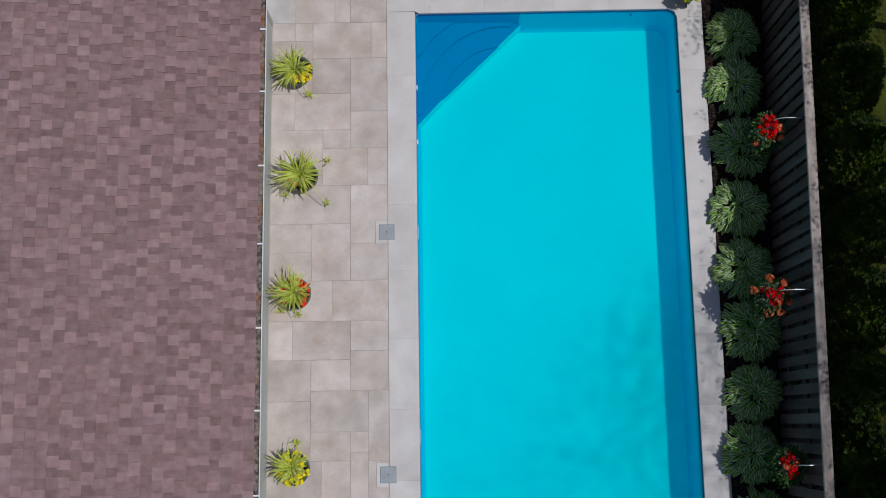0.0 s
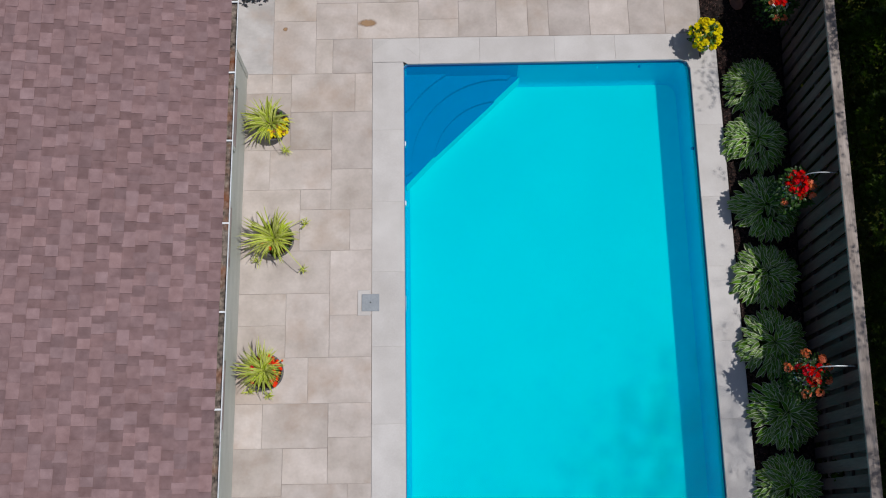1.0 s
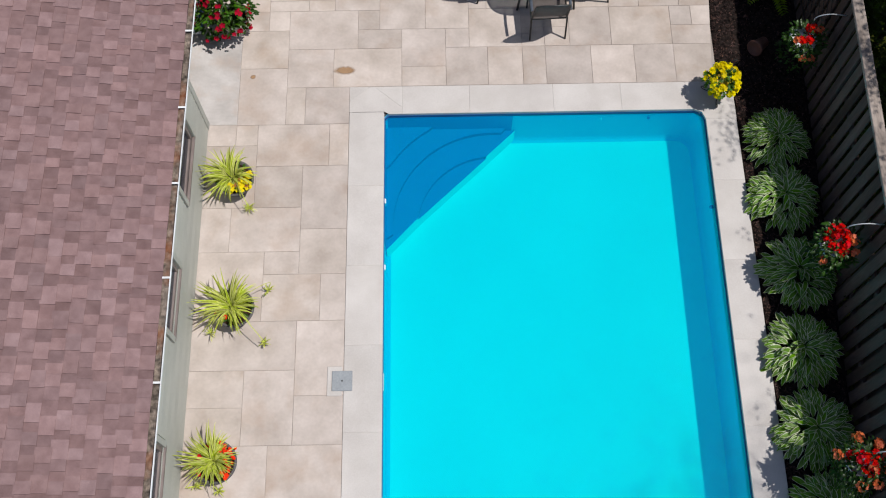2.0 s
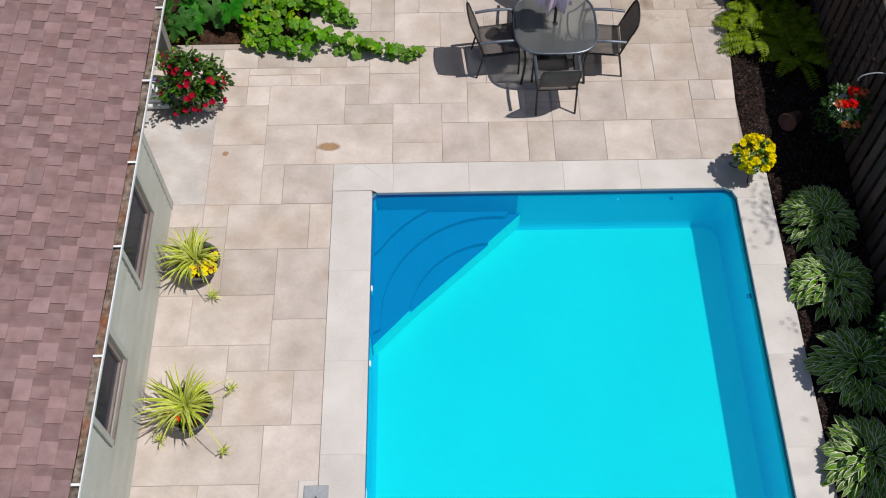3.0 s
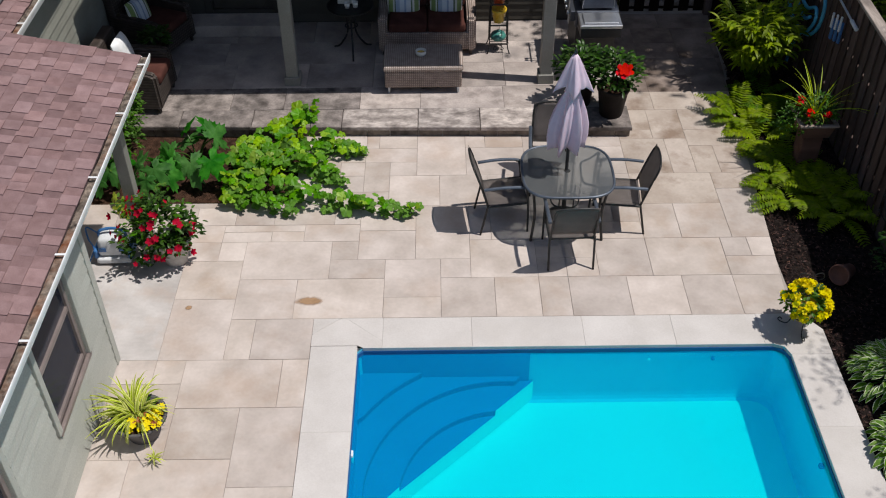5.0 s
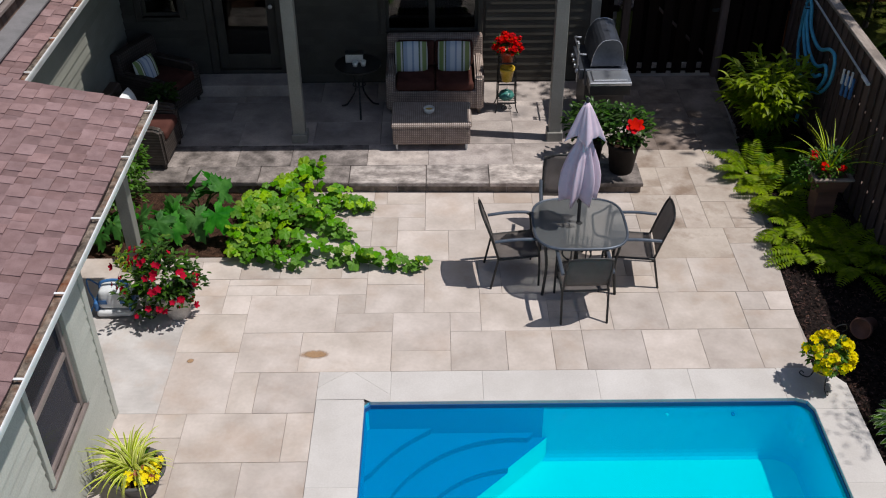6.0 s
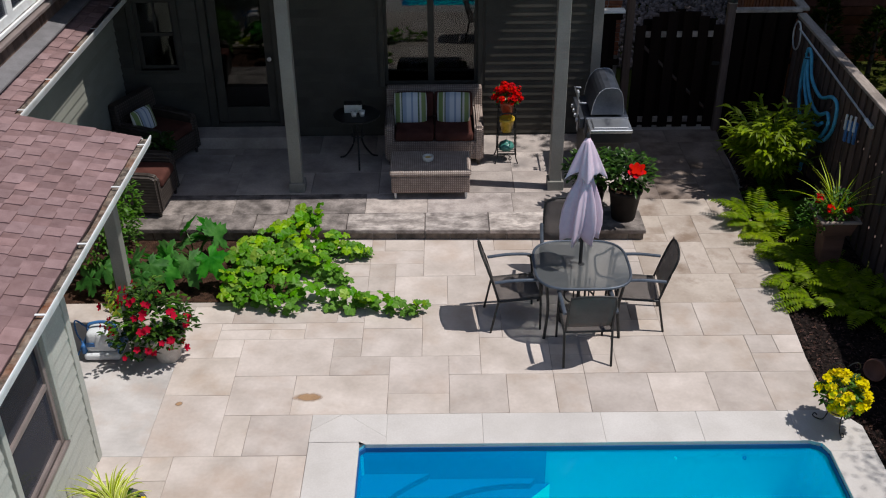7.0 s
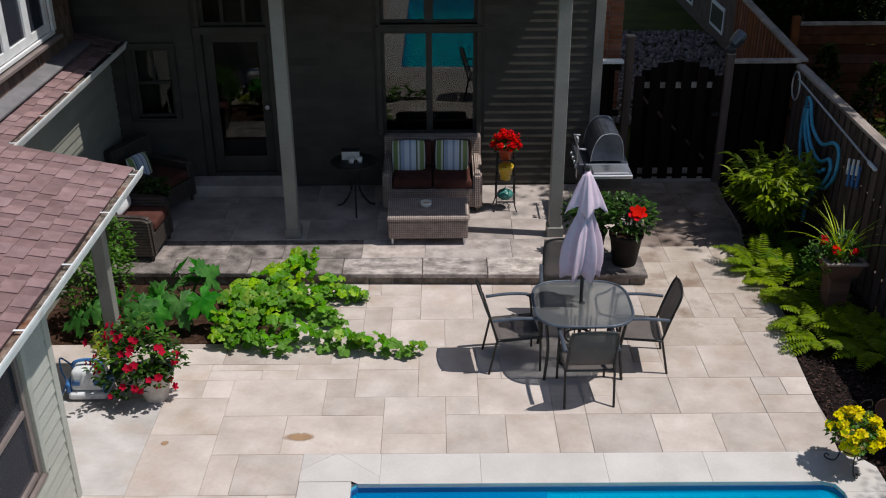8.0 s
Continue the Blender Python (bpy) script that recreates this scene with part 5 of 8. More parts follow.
def glazed_door():
    d = thing("door_back", (0, 0, 0), "closed taupe door with one full-height glass light", "door", kind="structure")
    for a, b in ((-2.62, -2.52), (-1.62, -1.52)):
        boxed("casing", (a, WALL_Y - 0.035, 0.34), (b, WALL_Y, 2.44), M_TRIM_SHADE, d, 0.004)
    boxed("casing", (-2.62, WALL_Y - 0.04, 2.40), (-1.52, WALL_Y, 2.49), M_TRIM_SHADE, d, 0.004)
    leaf = thing("leaf", (0, 0, 0))
    leaf.parent = d
    for lo, hi in (((-2.51, 6.50, 0.37), (-2.38, 6.545, 2.39)), ((-1.76, 6.50, 0.37), (-1.63, 6.545, 2.39)), ((-2.38, 6.50, 0.37), (-1.76, 6.545, 0.60)), ((-2.38, 6.50, 2.27), (-1.76, 6.545, 2.39))):
        boxed("rail", lo, hi, M_TRIM_SHADE, leaf, 0.004)
    g = boxed("pane", (-2.39, 6.52, 0.59), (-1.75, 6.526, 2.28), M_GLASS, leaf)
    g.visible_shadow = False
    bm = bmesh.new()
    turned(bm, [(0.012, 0), (0.012, 0.05), (0.03, 0.055), (0.03, 0.075), (0.015, 0.08)], 14)
    bmesh.ops.rotate(bm, matrix=Matrix.Rotation(radians(90), 3, "X"), verts=bm.verts)
    bmesh.ops.translate(bm, vec=(-1.69, 6.50, 1.35), verts=bm.verts)
    part("knob", bm, M_STAINLESS, leaf)
    boxed("backing", (-2.6, 7.2, 0.2), (-1.5, 7.22, 2.6), M_ROOM, d)


glazed_door()
landing = tagged(boxed("door_step", (-2.95, 6.02, PORCH), (-1.42, WALL_Y - 0.04, 0.33), M_PORCH, bevel=0.012, segments=2), "stone landing step below the glazed door", "step", kind="structure")

# dark rooms behind the glass
room = thing("room_interior", (0, 0, 0), "dim rooms behind the windows", "interior", kind="structure")
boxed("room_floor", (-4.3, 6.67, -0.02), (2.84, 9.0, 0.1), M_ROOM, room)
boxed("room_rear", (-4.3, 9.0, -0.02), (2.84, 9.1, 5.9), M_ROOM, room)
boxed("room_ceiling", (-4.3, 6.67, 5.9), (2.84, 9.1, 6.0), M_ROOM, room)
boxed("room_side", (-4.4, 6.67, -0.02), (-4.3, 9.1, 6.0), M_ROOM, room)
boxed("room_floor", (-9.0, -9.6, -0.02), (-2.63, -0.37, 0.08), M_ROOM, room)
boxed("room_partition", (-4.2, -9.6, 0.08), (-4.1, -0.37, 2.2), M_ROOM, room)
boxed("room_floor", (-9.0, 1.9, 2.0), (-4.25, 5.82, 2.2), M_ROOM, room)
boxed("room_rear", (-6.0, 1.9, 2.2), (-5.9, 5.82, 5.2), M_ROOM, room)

# porch posts, beam and roof
for x in (-1.12, 2.30):
    p = thing("porch_post", (x - 0.06, 4.76, PORCH), "tall taupe painted square porch post on a plinth", "post", "posts")
    boxed("shaft", (-0.08, -0.08, 0), (0.08, 0.08, 3.25), M_TAUPE, p, 0.006)
    boxed("base_block", (-0.105, -0.105, 0), (0.105, 0.105, 0.13), M_TAUPE, p, 0.006)
porch_roof = thing("porch_roof", (0, 0, 0), "flat porch roof on a taupe beam, its deck darkened to dim the porch", "roof", kind="structure")
boxed("beam", (-2.68, 4.66, 3.40), (2.42, 4.86, 3.62), M_TAUPE, porch_roof, 0.006)
# Unseen board, added to cut sky light under the porch; deck paint darkened too.
boxed("sky_block_board", (-2.70, 4.27, 3.38), (2.46, 4.295, 3.619), M_TRIM_SHADE, porch_roof, 0.004)
boxed("deck", (-2.70, 4.26, 3.62), (2.46, 5.10, 3.78), M_TRIM_SHADE, porch_roof, 0.006)
boxed("deck", (-3.9, 4.77, 3.618), (-2.702, 5.10, 3.778), M_TRIM_SHADE, porch_roof, 0.006)
boxed("deck", (-3.9, 5.10, 3.622), (2.46, 6.45, 3.782), M_TRIM_SHADE, porch_roof, 0.006)


# ---- fences ----
def board_fence(name, a, b, top, label, material=M_FENCE, cap=True, board=0.165, gap=0.045, side=-1, posts=2.4, cap_mat=M_CAP):
    """Upright boards on rails between two ends of a line, with a flat cap."""
    a, b = Vector((*a, 0)), Vector((*b, 0))
    d = (b - a).normalized()
    length = (b - a).length
    yaw = math.degrees(math.atan2(d.y, d.x))
    t = thing(name, (a.x, a.y, 0), label, "fence", kind="structure", turn=yaw)
    n = int(length / (board + gap))
    me = {}
    for k in range(n):
        h = round(top - 0.05 + random.choice((-0.006, 0, 0.006)), 3)
        if h not in me:
            bm = bmesh.new()
            box(bm, 0, -0.009, -0.05, board, 0.009, h, 0.003)
            m = bpy.data.meshes.new("board")
            bm.to_mesh(m)
            bm.free()
            m.materials.append(material)
            me[h] = m
        shared("board", me[h], t, pose(k * (board + gap), 0, 0, 0, 0, 0))
        shared("board", me[h], t, pose((k + 0.5) * (board + gap), 0.088, 0))
    for z in (0.25, top * 0.55, top - 0.16):
        boxed("rail", (0, 0.036, z), (length, 0.074, z + 0.09), material, t, 0.004)
    x = 0.05
    while x < length:
        boxed("post", (x - 0.045, 0.011, -0.05), (x + 0.045, 0.0785, top - 0.047), material, t, 0.004)
        x += posts
    if cap:
        boxed("cap_rail", (-0.02, -0.035, top - 0.045), (length + 0.02, 0.10, top), cap_mat, t, 0.006, "sun-bleached flat cap rail")
    return t


# boards face the pool: run from far to near so that the rails sit behind
board_fence("fence_east", (fence_x(6.9), 6.9), (fence_x(-9.6), -9.6), 1.80, "weathered grey-brown board fence with a flat cap rail", board=0.145, gap=0.065)
board_fence("fence_gate_side", (4.97, 6.86), (5.88, 6.86), 1.88, "dark board fence panel beside the gate", M_WOOD_SHADE)
board_fence("fence_house_side", (3.01, 6.88), (3.36, 6.88), 1.88, "narrow dark fence panel at the house corner", M_WOOD_SHADE, cap_mat=M_WHITE)
board_fence("fence_far_east", (6.25, 11.5), (5.95, 6.98), 1.86, "dark reddish board fence running on behind the gate", M_REDWOOD)


def gate():
    g = thing("garden_gate", (3.555, 6.88, 0), "closed dark wooden picket gate with an arched top", "gate")
    n, pitch, w = 6, 0.226, 1.28
    for k in range(2 * n - 1):
        x = k * pitch / 2
        h = 1.60 + 0.26 * math.sin(math.pi * (x + 0.07) / w)
        y = -0.012 if k % 2 == 0 else 0.066
        bm = bmesh.new()
        box(bm, x, y, 0.06, x + 0.148, y + 0.02, h, 0.004)
        part("picket", bm, M_WOOD_SHADE, g)
    for z in (0.13, 1.46):
        boxed("rail", (0, 0.014, z), (w, 0.05, z + 0.085), M_CAP, g, 0.004)
    bm = bmesh.new()
    tube(bm, [(0.04, 0.032, 1.42), (w - 0.04, 0.032, 0.26)], 0.022, 4)
    part("brace", bm, M_FENCE, g)
    boxed("latch", (w - 0.12, -0.04, 1.05), (w - 0.02, -0.014, 1.10), M_BLACKIRON, g, 0.004)


gate()
for x, h, lab in ((3.46, 2.22, "tall weathered gate post with a pale corner"), (4.905, 1.96, "dark wooden gate post carrying a bird-like figure")):
    p = thing("gate_post", (x, 6.9, 0), lab, "post", "gate posts")
    boxed("shaft", (-0.055, -0.055, -0.05), (0.055, 0.055, h), M_FENCE, p, 0.006)
    boxed("cap", (-0.062, -0.062, h), (0.062, 0.062, h + 0.02), M_CAP, p, 0.004)


# Stands in for a bird-like figure; no lamp, though built as a spotlight.
def post_bird_figure():
    l = thing("post_bird_figure", (4.90, 6.9, 1.98), "dark bird-like figure on top of the gate post, shaped like a spotlight", "lamp")
    bm = bmesh.new()
    turned(bm, [(0.075, 0), (0.08, 0.05), (0.05, 0.09)], 16)
    part("base", bm, M_BLACK, l)
    bm = bmesh.new()
    turned(bm, [(0.04, 0), (0.085, 0.05), (0.10, 0.17), (0.085, 0.24), (0.03, 0.26)], 16)
    bmesh.ops.rotate(bm, matrix=Matrix.Rotation(radians(38), 3, "Y"), verts=bm.verts)
    bmesh.ops.translate(bm, vec=(0.0, 0, 0.09), verts=bm.verts)
    part("head", bm, M_HOOD, l)


post_bird_figure()


# ---- beyond the fence ----
def brick_house():
    w = thing("wall_neighbour", (0, 0, 0), "red brick wall of the neighbouring house", "wall", kind="structure")
    boxed("mortar", (3.02, 8.0, -0.05), (3.53, 8.25, 4.0), M_JOINT, w)
    bm = bmesh.new()
    box(bm, 0, -0.01, 0, 0.205, 0.09, 0.063, 0.004)
    me = bpy.data.meshes.new("brick")
    bm.to_mesh(me)
    bm.free()
    me.materials.append(M_BRICK)
    for k in range(44):
        for i in range(2):
            shared("brick", me, w, pose(3.115 + 0.215 * i + (0.0 if k % 2 else -0.01), 7.995, 1.0 + 0.073 * k - 0.2))
    h = thing("house_neighbour", (0, 0, 0), "grey house corner with small white-framed windows in tree shade", "house")
    boxed("wall", (6.98, 13.2, -0.05), (9.2, 22.0, 3.4), M_STUCCO, h)
    for y in (14.7, 17.6):
        win = boxed("window", (6.945, y, 0.22), (6.976, y + 1.15, 0.80), M_WHITE, h, 0.004)
        boxed("pane", (6.935, y + 0.09, 0.30), (6.944, y + 1.06, 0.72), M_BLACK, win)
    boxed("roof", (6.8, 13.0, 3.4), (9.4, 22.2, 3.6), M_SHINGLES, h)


brick_house()


def pebbles():
    """A spread of river stones behind the gate."""
    rng = random.Random(8)
    bm = bmesh.new()
    bmesh.ops.create_icosphere(bm, subdivisions=1, radius=1)
    base = [v.co.copy() for v in bm.verts]
    tri = [tuple(v.index for v in f.verts) for f in bm.faces]
    bm.free()
    verts, faces = [], []
    for k in range(4200):
        x, y = rng.uniform(3.7, 6.9), rng.uniform(9.6, 16.1)
        s = rng.uniform(0.03, 0.075)
        q = Euler((rng.uniform(0, 6), rng.uniform(0, 6), rng.uniform(0, 6))).to_matrix()
        st = len(verts)
        for b in base:
            p = q @ Vector((b.x * s, b.y * s * rng.uniform(0.75, 0.95), b.z * s * 0.7))
            verts.append((x + p.x, y + p.y, max(-0.06, -0.03 + p.z)))
        faces += [tuple(st + i for i in f) for f in tri]
    tagged(mesh_part("pebbles", verts, faces, M_PEBBLE, smooth=True), "grey river stones spread behind the gate", "stones", kind="stuff")


pebbles()


def slat_fence():
    t = thing("fence_neighbour", (6.75, 9.6, 0), "reddish horizontal-board fence with a pale top rail", "fence", kind="structure")
    for k in range(10):
        boxed("slat", (0.05, 0, 0.05 + 0.165 * k), (4.5, 0.02, 0.205 + 0.165 * k), M_BOARD_SHADE, t, 0.004)
    boxed("post", (-0.08, -0.03, -0.05), (0.05, 0.06, 1.85), M_REDWOOD, t, 0.005)
    boxed("top_rail", (0.05, -0.03, 1.70), (4.5, 0.06, 1.75), M_CAP, t, 0.004)


slat_fence()


def scale_spray(lv, centre, out, size, slot=0):
    """A flat feathered spray of evergreen foliage."""
    yaw = math.atan2(out.y, out.x)
    for k in range(5):
        a = yaw + (k - 2) * 0.42
        lv.strip(centre, a, size * rnd(0.7, 1.1), size * 0.34, rnd(0.1, 0.9), rnd(0.3, 1.0), segs=2, fold=0.2)


def cedar(x, y, h, r, label, seed, fine=1.0):
    random.seed(seed)
    t = thing("cedar", (x, y, -0.07), label, "conifer", "clipped cedars behind the fence")
    bm = bmesh.new()
    tube(bm, [(0, 0, 0), (0.02, 0, h * 0.5), (0, 0, h * 0.92)], 0.05, 7, taper=0.2)
    part("trunk", bm, M_BARK, t)
    lv = Leaves()
    n = int(520 * h * r / 1.2 * fine ** 2)
    for k in range(n):
        z = h * (0.06 + 0.94 * random.random() ** 0.85)
        rr = r * (1 - (z / h) ** 2.2) * rnd(0.72, 1.06) * (1 + 0.18 * noise.noise((x + z * 2, y, z)))
        a = rnd(0, 2 * math.pi)
        out = Vector((math.cos(a), math.sin(a), 0))
        scale_spray(lv, Vector((out.x * rr, out.y * rr, z)), out, rnd(0.10, 0.2) / fine)
    lv.make("foliage", L_CEDAR, t)


for k in range(13):
    random.seed(100 + k)
    cedar(6.27 + rnd(-0.06, 0.08) + 0.02 * k, -8.6 + 1.12 * k + rnd(-0.1, 0.1), rnd(2.45, 2.85) if k < 9 else rnd(1.3, 1.6), rnd(0.58, 0.68), "dense dark green cedar shrub in a hedge row", 40 + k, 1.7)
for x, y, h in ((7.15, 9.1, 1.5), (7.9, 8.8, 1.3)):
    cedar(x, y, h, 0.32, "slim dark conifer before the neighbour's fence", int(x * 10))


def tree(x, y, h, crown_r, crown_z, label, seed, leaves=5200, size=0.16, girth=1.0, loose=0.17):
    """A tapered trunk with limbs and a crown of many small leaves in uneven clumps."""
    random.seed(seed)
    t = thing("tree", (x, y, -0.07), label, "tree")
    bm = bmesh.new()
    tube(bm, curve_pts([(0, 0, 0), (0.08, 0.05, h * 0.3), (-0.05, 0.1, h * 0.6), (0.05, 0, h * 0.92)], 4), 0.17 * girth, 10, taper=0.2)
    clumps = []
    for k in range(34):
        a, el = rnd(0, 2 * math.pi), rnd(-0.75, 1.2)
        rr = crown_r * rnd(0.45, 1.0)
        c = Vector((math.cos(a) * math.cos(el) * rr, math.sin(a) * math.cos(el) * rr, crown_z + math.sin(el) * rr * 1.05))
        clumps.append(c)
        if k % 2 == 0:
            s = Vector((0, 0, max(h * 0.28, c.z - rr * 0.7)))
            tube(bm, [s, s.lerp(c, 0.5) + Vector((0, 0, 0.12)), c], 0.05 * girth, 6, taper=0.25)
    part("trunk", bm, M_BARK, t)
    lv = Leaves()
    for k in range(leaves):
        c = random.choice(clumps)
        d = Vector((random.gauss(0, 1), random.gauss(0, 1), random.gauss(0, 0.7))) * (crown_r * loose)
        lv.strip(c + d, rnd(0, 6.3), size * rnd(0.7, 1.3), size * 0.55, rnd(-0.5, 0.7), rnd(0.2, 1.0), segs=2, fold=0.2)
    lv.make("crown", L_TREE, t)


tree(12.6, -10.0, 21.0, 3.6, 17.5, "very tall leafy tree beyond the lawn", 3, leaves=5200, size=0.07, girth=0.45, loose=0.3)
tree(12.5, -6.9, 18.5, 2.0, 16.0, "tall slim leafy tree beyond the lawn", 4, leaves=2000, size=0.07, girth=0.45, loose=0.3)
for k, y in enumerate((-8.7, -6.6, -4.6, -2.5, -0.6, 1.5)):
    tree(8.42 + 0.16 * (k % 2), y, 6.6, 1.2, 5.2 + 0.15 * (k % 2), "slender leafy tree on the lawn behind the hedge", 60 + k, leaves=9000, size=0.05, girth=0.5, loose=0.2)
tree(8.5, 8.0, 11.0, 3.0, 8.2, "broad leafy tree behind the neighbouring garden", 9, leaves=52000, size=0.13)
tree(9.6, 12.6, 12.0, 3.6, 8.6, "broad leafy tree at the back of the neighbouring garden", 10, leaves=9000, size=0.24)
for k in range(4):
    cedar(7.4 + 1.5 * k, 11.2, 3.6, 1.1, "dark evergreen behind the neighbour's fence", 90 + k)
    cedar(8.1 + 1.5 * k, 12.2, 4.4, 1.3, "dark evergreen behind the neighbour's fence", 190 + k)
cedar(6.45, -8.0, 3.4, 0.95, "taller cedar rising above the fence", 77, 1.5)

# ---- dining set on the patio ----
def patio_chair(label, at, turn):
    """A stacking sling chair; it faces local +y."""
    c = thing("patio_chair", (*at, 0), label, "chair", "chairs round the patio table", turn=turn)
    w, r = 0.245, 0.0125
    for s in (-1, 1):
        bm = bmesh.new()
        tube(bm, curve_pts([(s * w, 0.24, 0), (s * w, 0.235, 0.30), (s * w, 0.21, 0.60), (s * w * 1.02, 0.17, 0.645)], 4), r, 8)
        part("front_leg", bm, M_BLACKIRON, c)
        bm = bmesh.new()
        tube(bm, [(s * w, -0.30, 0), (s * w, -0.22, 0.40)], r, 8)
        part("rear_leg", bm, M_BLACKIRON, c)
        bm = bmesh.new()
        tube(bm, [(s * w, 0.23, 0.41), (s * w, -0.22, 0.39)], r, 8)
        part("seat_rail", bm, M_BLACKIRON, c)
        bm = bmesh.new()
        line = curve_pts([(s * (w + 0.015), 0.24, 0.61), (s * (w + 0.02), 0.16, 0.650), (s * (w + 0.02), -0.05, 0.665), (s * (w + 0.015), -0.27, 0.645)], 5)
        tube(bm, line, 0.021, 8)
        for v in bm.verts:
            v.co.z = 0.65 + (v.co.z - 0.65) * 0.75
        part("armrest", bm, M_STEEL, c, "blue-grey metal armrest")
    bm = bmesh.new()
    tube(bm, curve_pts([(-w + 0.01, -0.215, 0.38), (-w + 0.01, -0.29, 0.64), (-w + 0.02, -0.36, 0.85), (-w + 0.08, -0.385, 0.908), (0, -0.395, 0.925),
                        (w - 0.08, -0.385, 0.908), (w - 0.02, -0.36, 0.85), (w - 0.01, -0.29, 0.64), (w - 0.01, -0.215, 0.38)], 4), r, 8)
    part("back_frame", bm, M_BLACKIRON, c)
    for y, z in ((0.225, 0.405), (-0.22, 0.39)):
        bm = bmesh.new()
        tube(bm, [(-w, y, z), (w, y, z)], r, 8)
        part("cross_bar", bm, M_BLACKIRON, c)

    def sling(nm, rows):
        verts, faces = [], []
        for k, (y, z, sag) in enumerate(rows):
            for i in range(7):
                u = -1 + 2 * i / 6
                d = sag * (1 - u * u)
                verts.append((u * (w - 0.012), y - (d if nm == "backrest" else 0), z - (d if nm == "seat" else 0)))
        n = len(rows)
        for k in range(n - 1):
            for i in range(6):
                a = k * 7 + i
                faces.append((a, a + 1, a + 8, a + 7))
        ob = mesh_part(nm, verts, faces, M_SLING, c, "dark brown sling fabric", smooth=True)
        m = ob.modifiers.new("thickness", "SOLIDIFY")
        m.thickness = 0.005

    sling("seat", [(0.235, 0.415, 0.0), (0.15, 0.408, 0.018), (0.0, 0.402, 0.028), (-0.15, 0.398, 0.02), (-0.225, 0.402, 0.0)])
    sling("backrest", [(-0.232, 0.46, 0.005), (-0.262, 0.55, 0.018), (-0.30, 0.66, 0.022), (-0.34, 0.785, 0.02), (-0.372, 0.875, 0.014), (-0.385, 0.915, 0.0)])
    return c


patio_chair("dark brown sling chair with blue-grey armrests, back to the pool", (2.20, 1.35), 2)
patio_chair("dark brown sling chair with blue-grey armrests beside the table", (1.52, 1.94), -84)
patio_chair("dark brown sling chair with blue-grey armrests, in full sun", (2.82, 1.92), 86)
patio_chair("dark brown sling chair mostly hidden behind the folded umbrella", (2.12, 2.60), 176)


def patio_table():
    t = thing("patio_table", (2.21, 1.91, 0), "glass-topped patio table with rounded corners and dark metal legs", "table")

    def superellipse(a, b, n=48, e=3.4):
        out = []
        for k in range(n):
            th = 2 * math.pi * k / n
            c, s = math.cos(th), math.sin(th)
            out.append((a * abs(c) ** (2 / e) * (1 if c > 0 else -1), b * abs(s) ** (2 / e) * (1 if s > 0 else -1)))
        return out

    bm = bmesh.new()
    prism(bm, superellipse(0.49, 0.475), 0.703, 0.709)
    bm.normal_update()
    for f in bm.faces:
        f.material_index = 0 if f.normal.z > 0.5 else 1
    g = part("tabletop", bm, [M_TABLEGLASS, M_GLASSBODY], t, "hammered smoky glass top")
    bm = bmesh.new()
    tube(bm, [(x, y, 0.705) for x, y in superellipse(0.503, 0.488)], 0.016, 8, closed=True)
    part("rim", bm, M_STEEL, t, "blue-grey metal rim")
    for sx in (-1, 1):
        for sy in (-1, 1):
            bm = bmesh.new()
            tube(bm, curve_pts([(sx * 0.40, sy * 0.36, 0.0), (sx * 0.37, sy * 0.33, 0.35), (sx * 0.40, sy * 0.37, 0.68)], 4), 0.016, 8)
            part("leg", bm, M_BLACKIRON, t)
            bm = bmesh.new()
            tube(bm, curve_pts([(sx * 0.40, sy * 0.38, 0.685), (sx * 0.27, sy * 0.25, 0.683), (sx * 0.18, sy * 0.20, 0.675), (sx * 0.165, sy * 0.10, 0.64), (sx * 0.16, 0, 0.62)], 4), 0.011, 8)
            part("brace", bm, M_STEEL, t)
    bm = bmesh.new()
    tube(bm, [(0.16 * math.cos(a), 0.16 * math.sin(a), 0.30) for a in (2 * math.pi * k / 20 for k in range(20))], 0.010, 6, closed=True)
    part("cage_ring", bm, M_BLACKIRON, t)
    for k in range(6):
        a = k * math.pi / 3
        bm = bmesh.new()
        tube(bm, [(0.16 * math.cos(a), 0.16 * math.sin(a), 0.30), (0.165 * math.cos(a), 0.165 * math.sin(a), 0.62)], 0.008, 6)
        part("cage_bar", bm, M_BLACKIRON, t)
    bm = bmesh.new()
    turned(bm, [(0.03, 0.704), (0.036, 0.712), (0.022, 0.714)], 16)
    part("hole_ring", bm, M_BLACK, t)


patio_table()


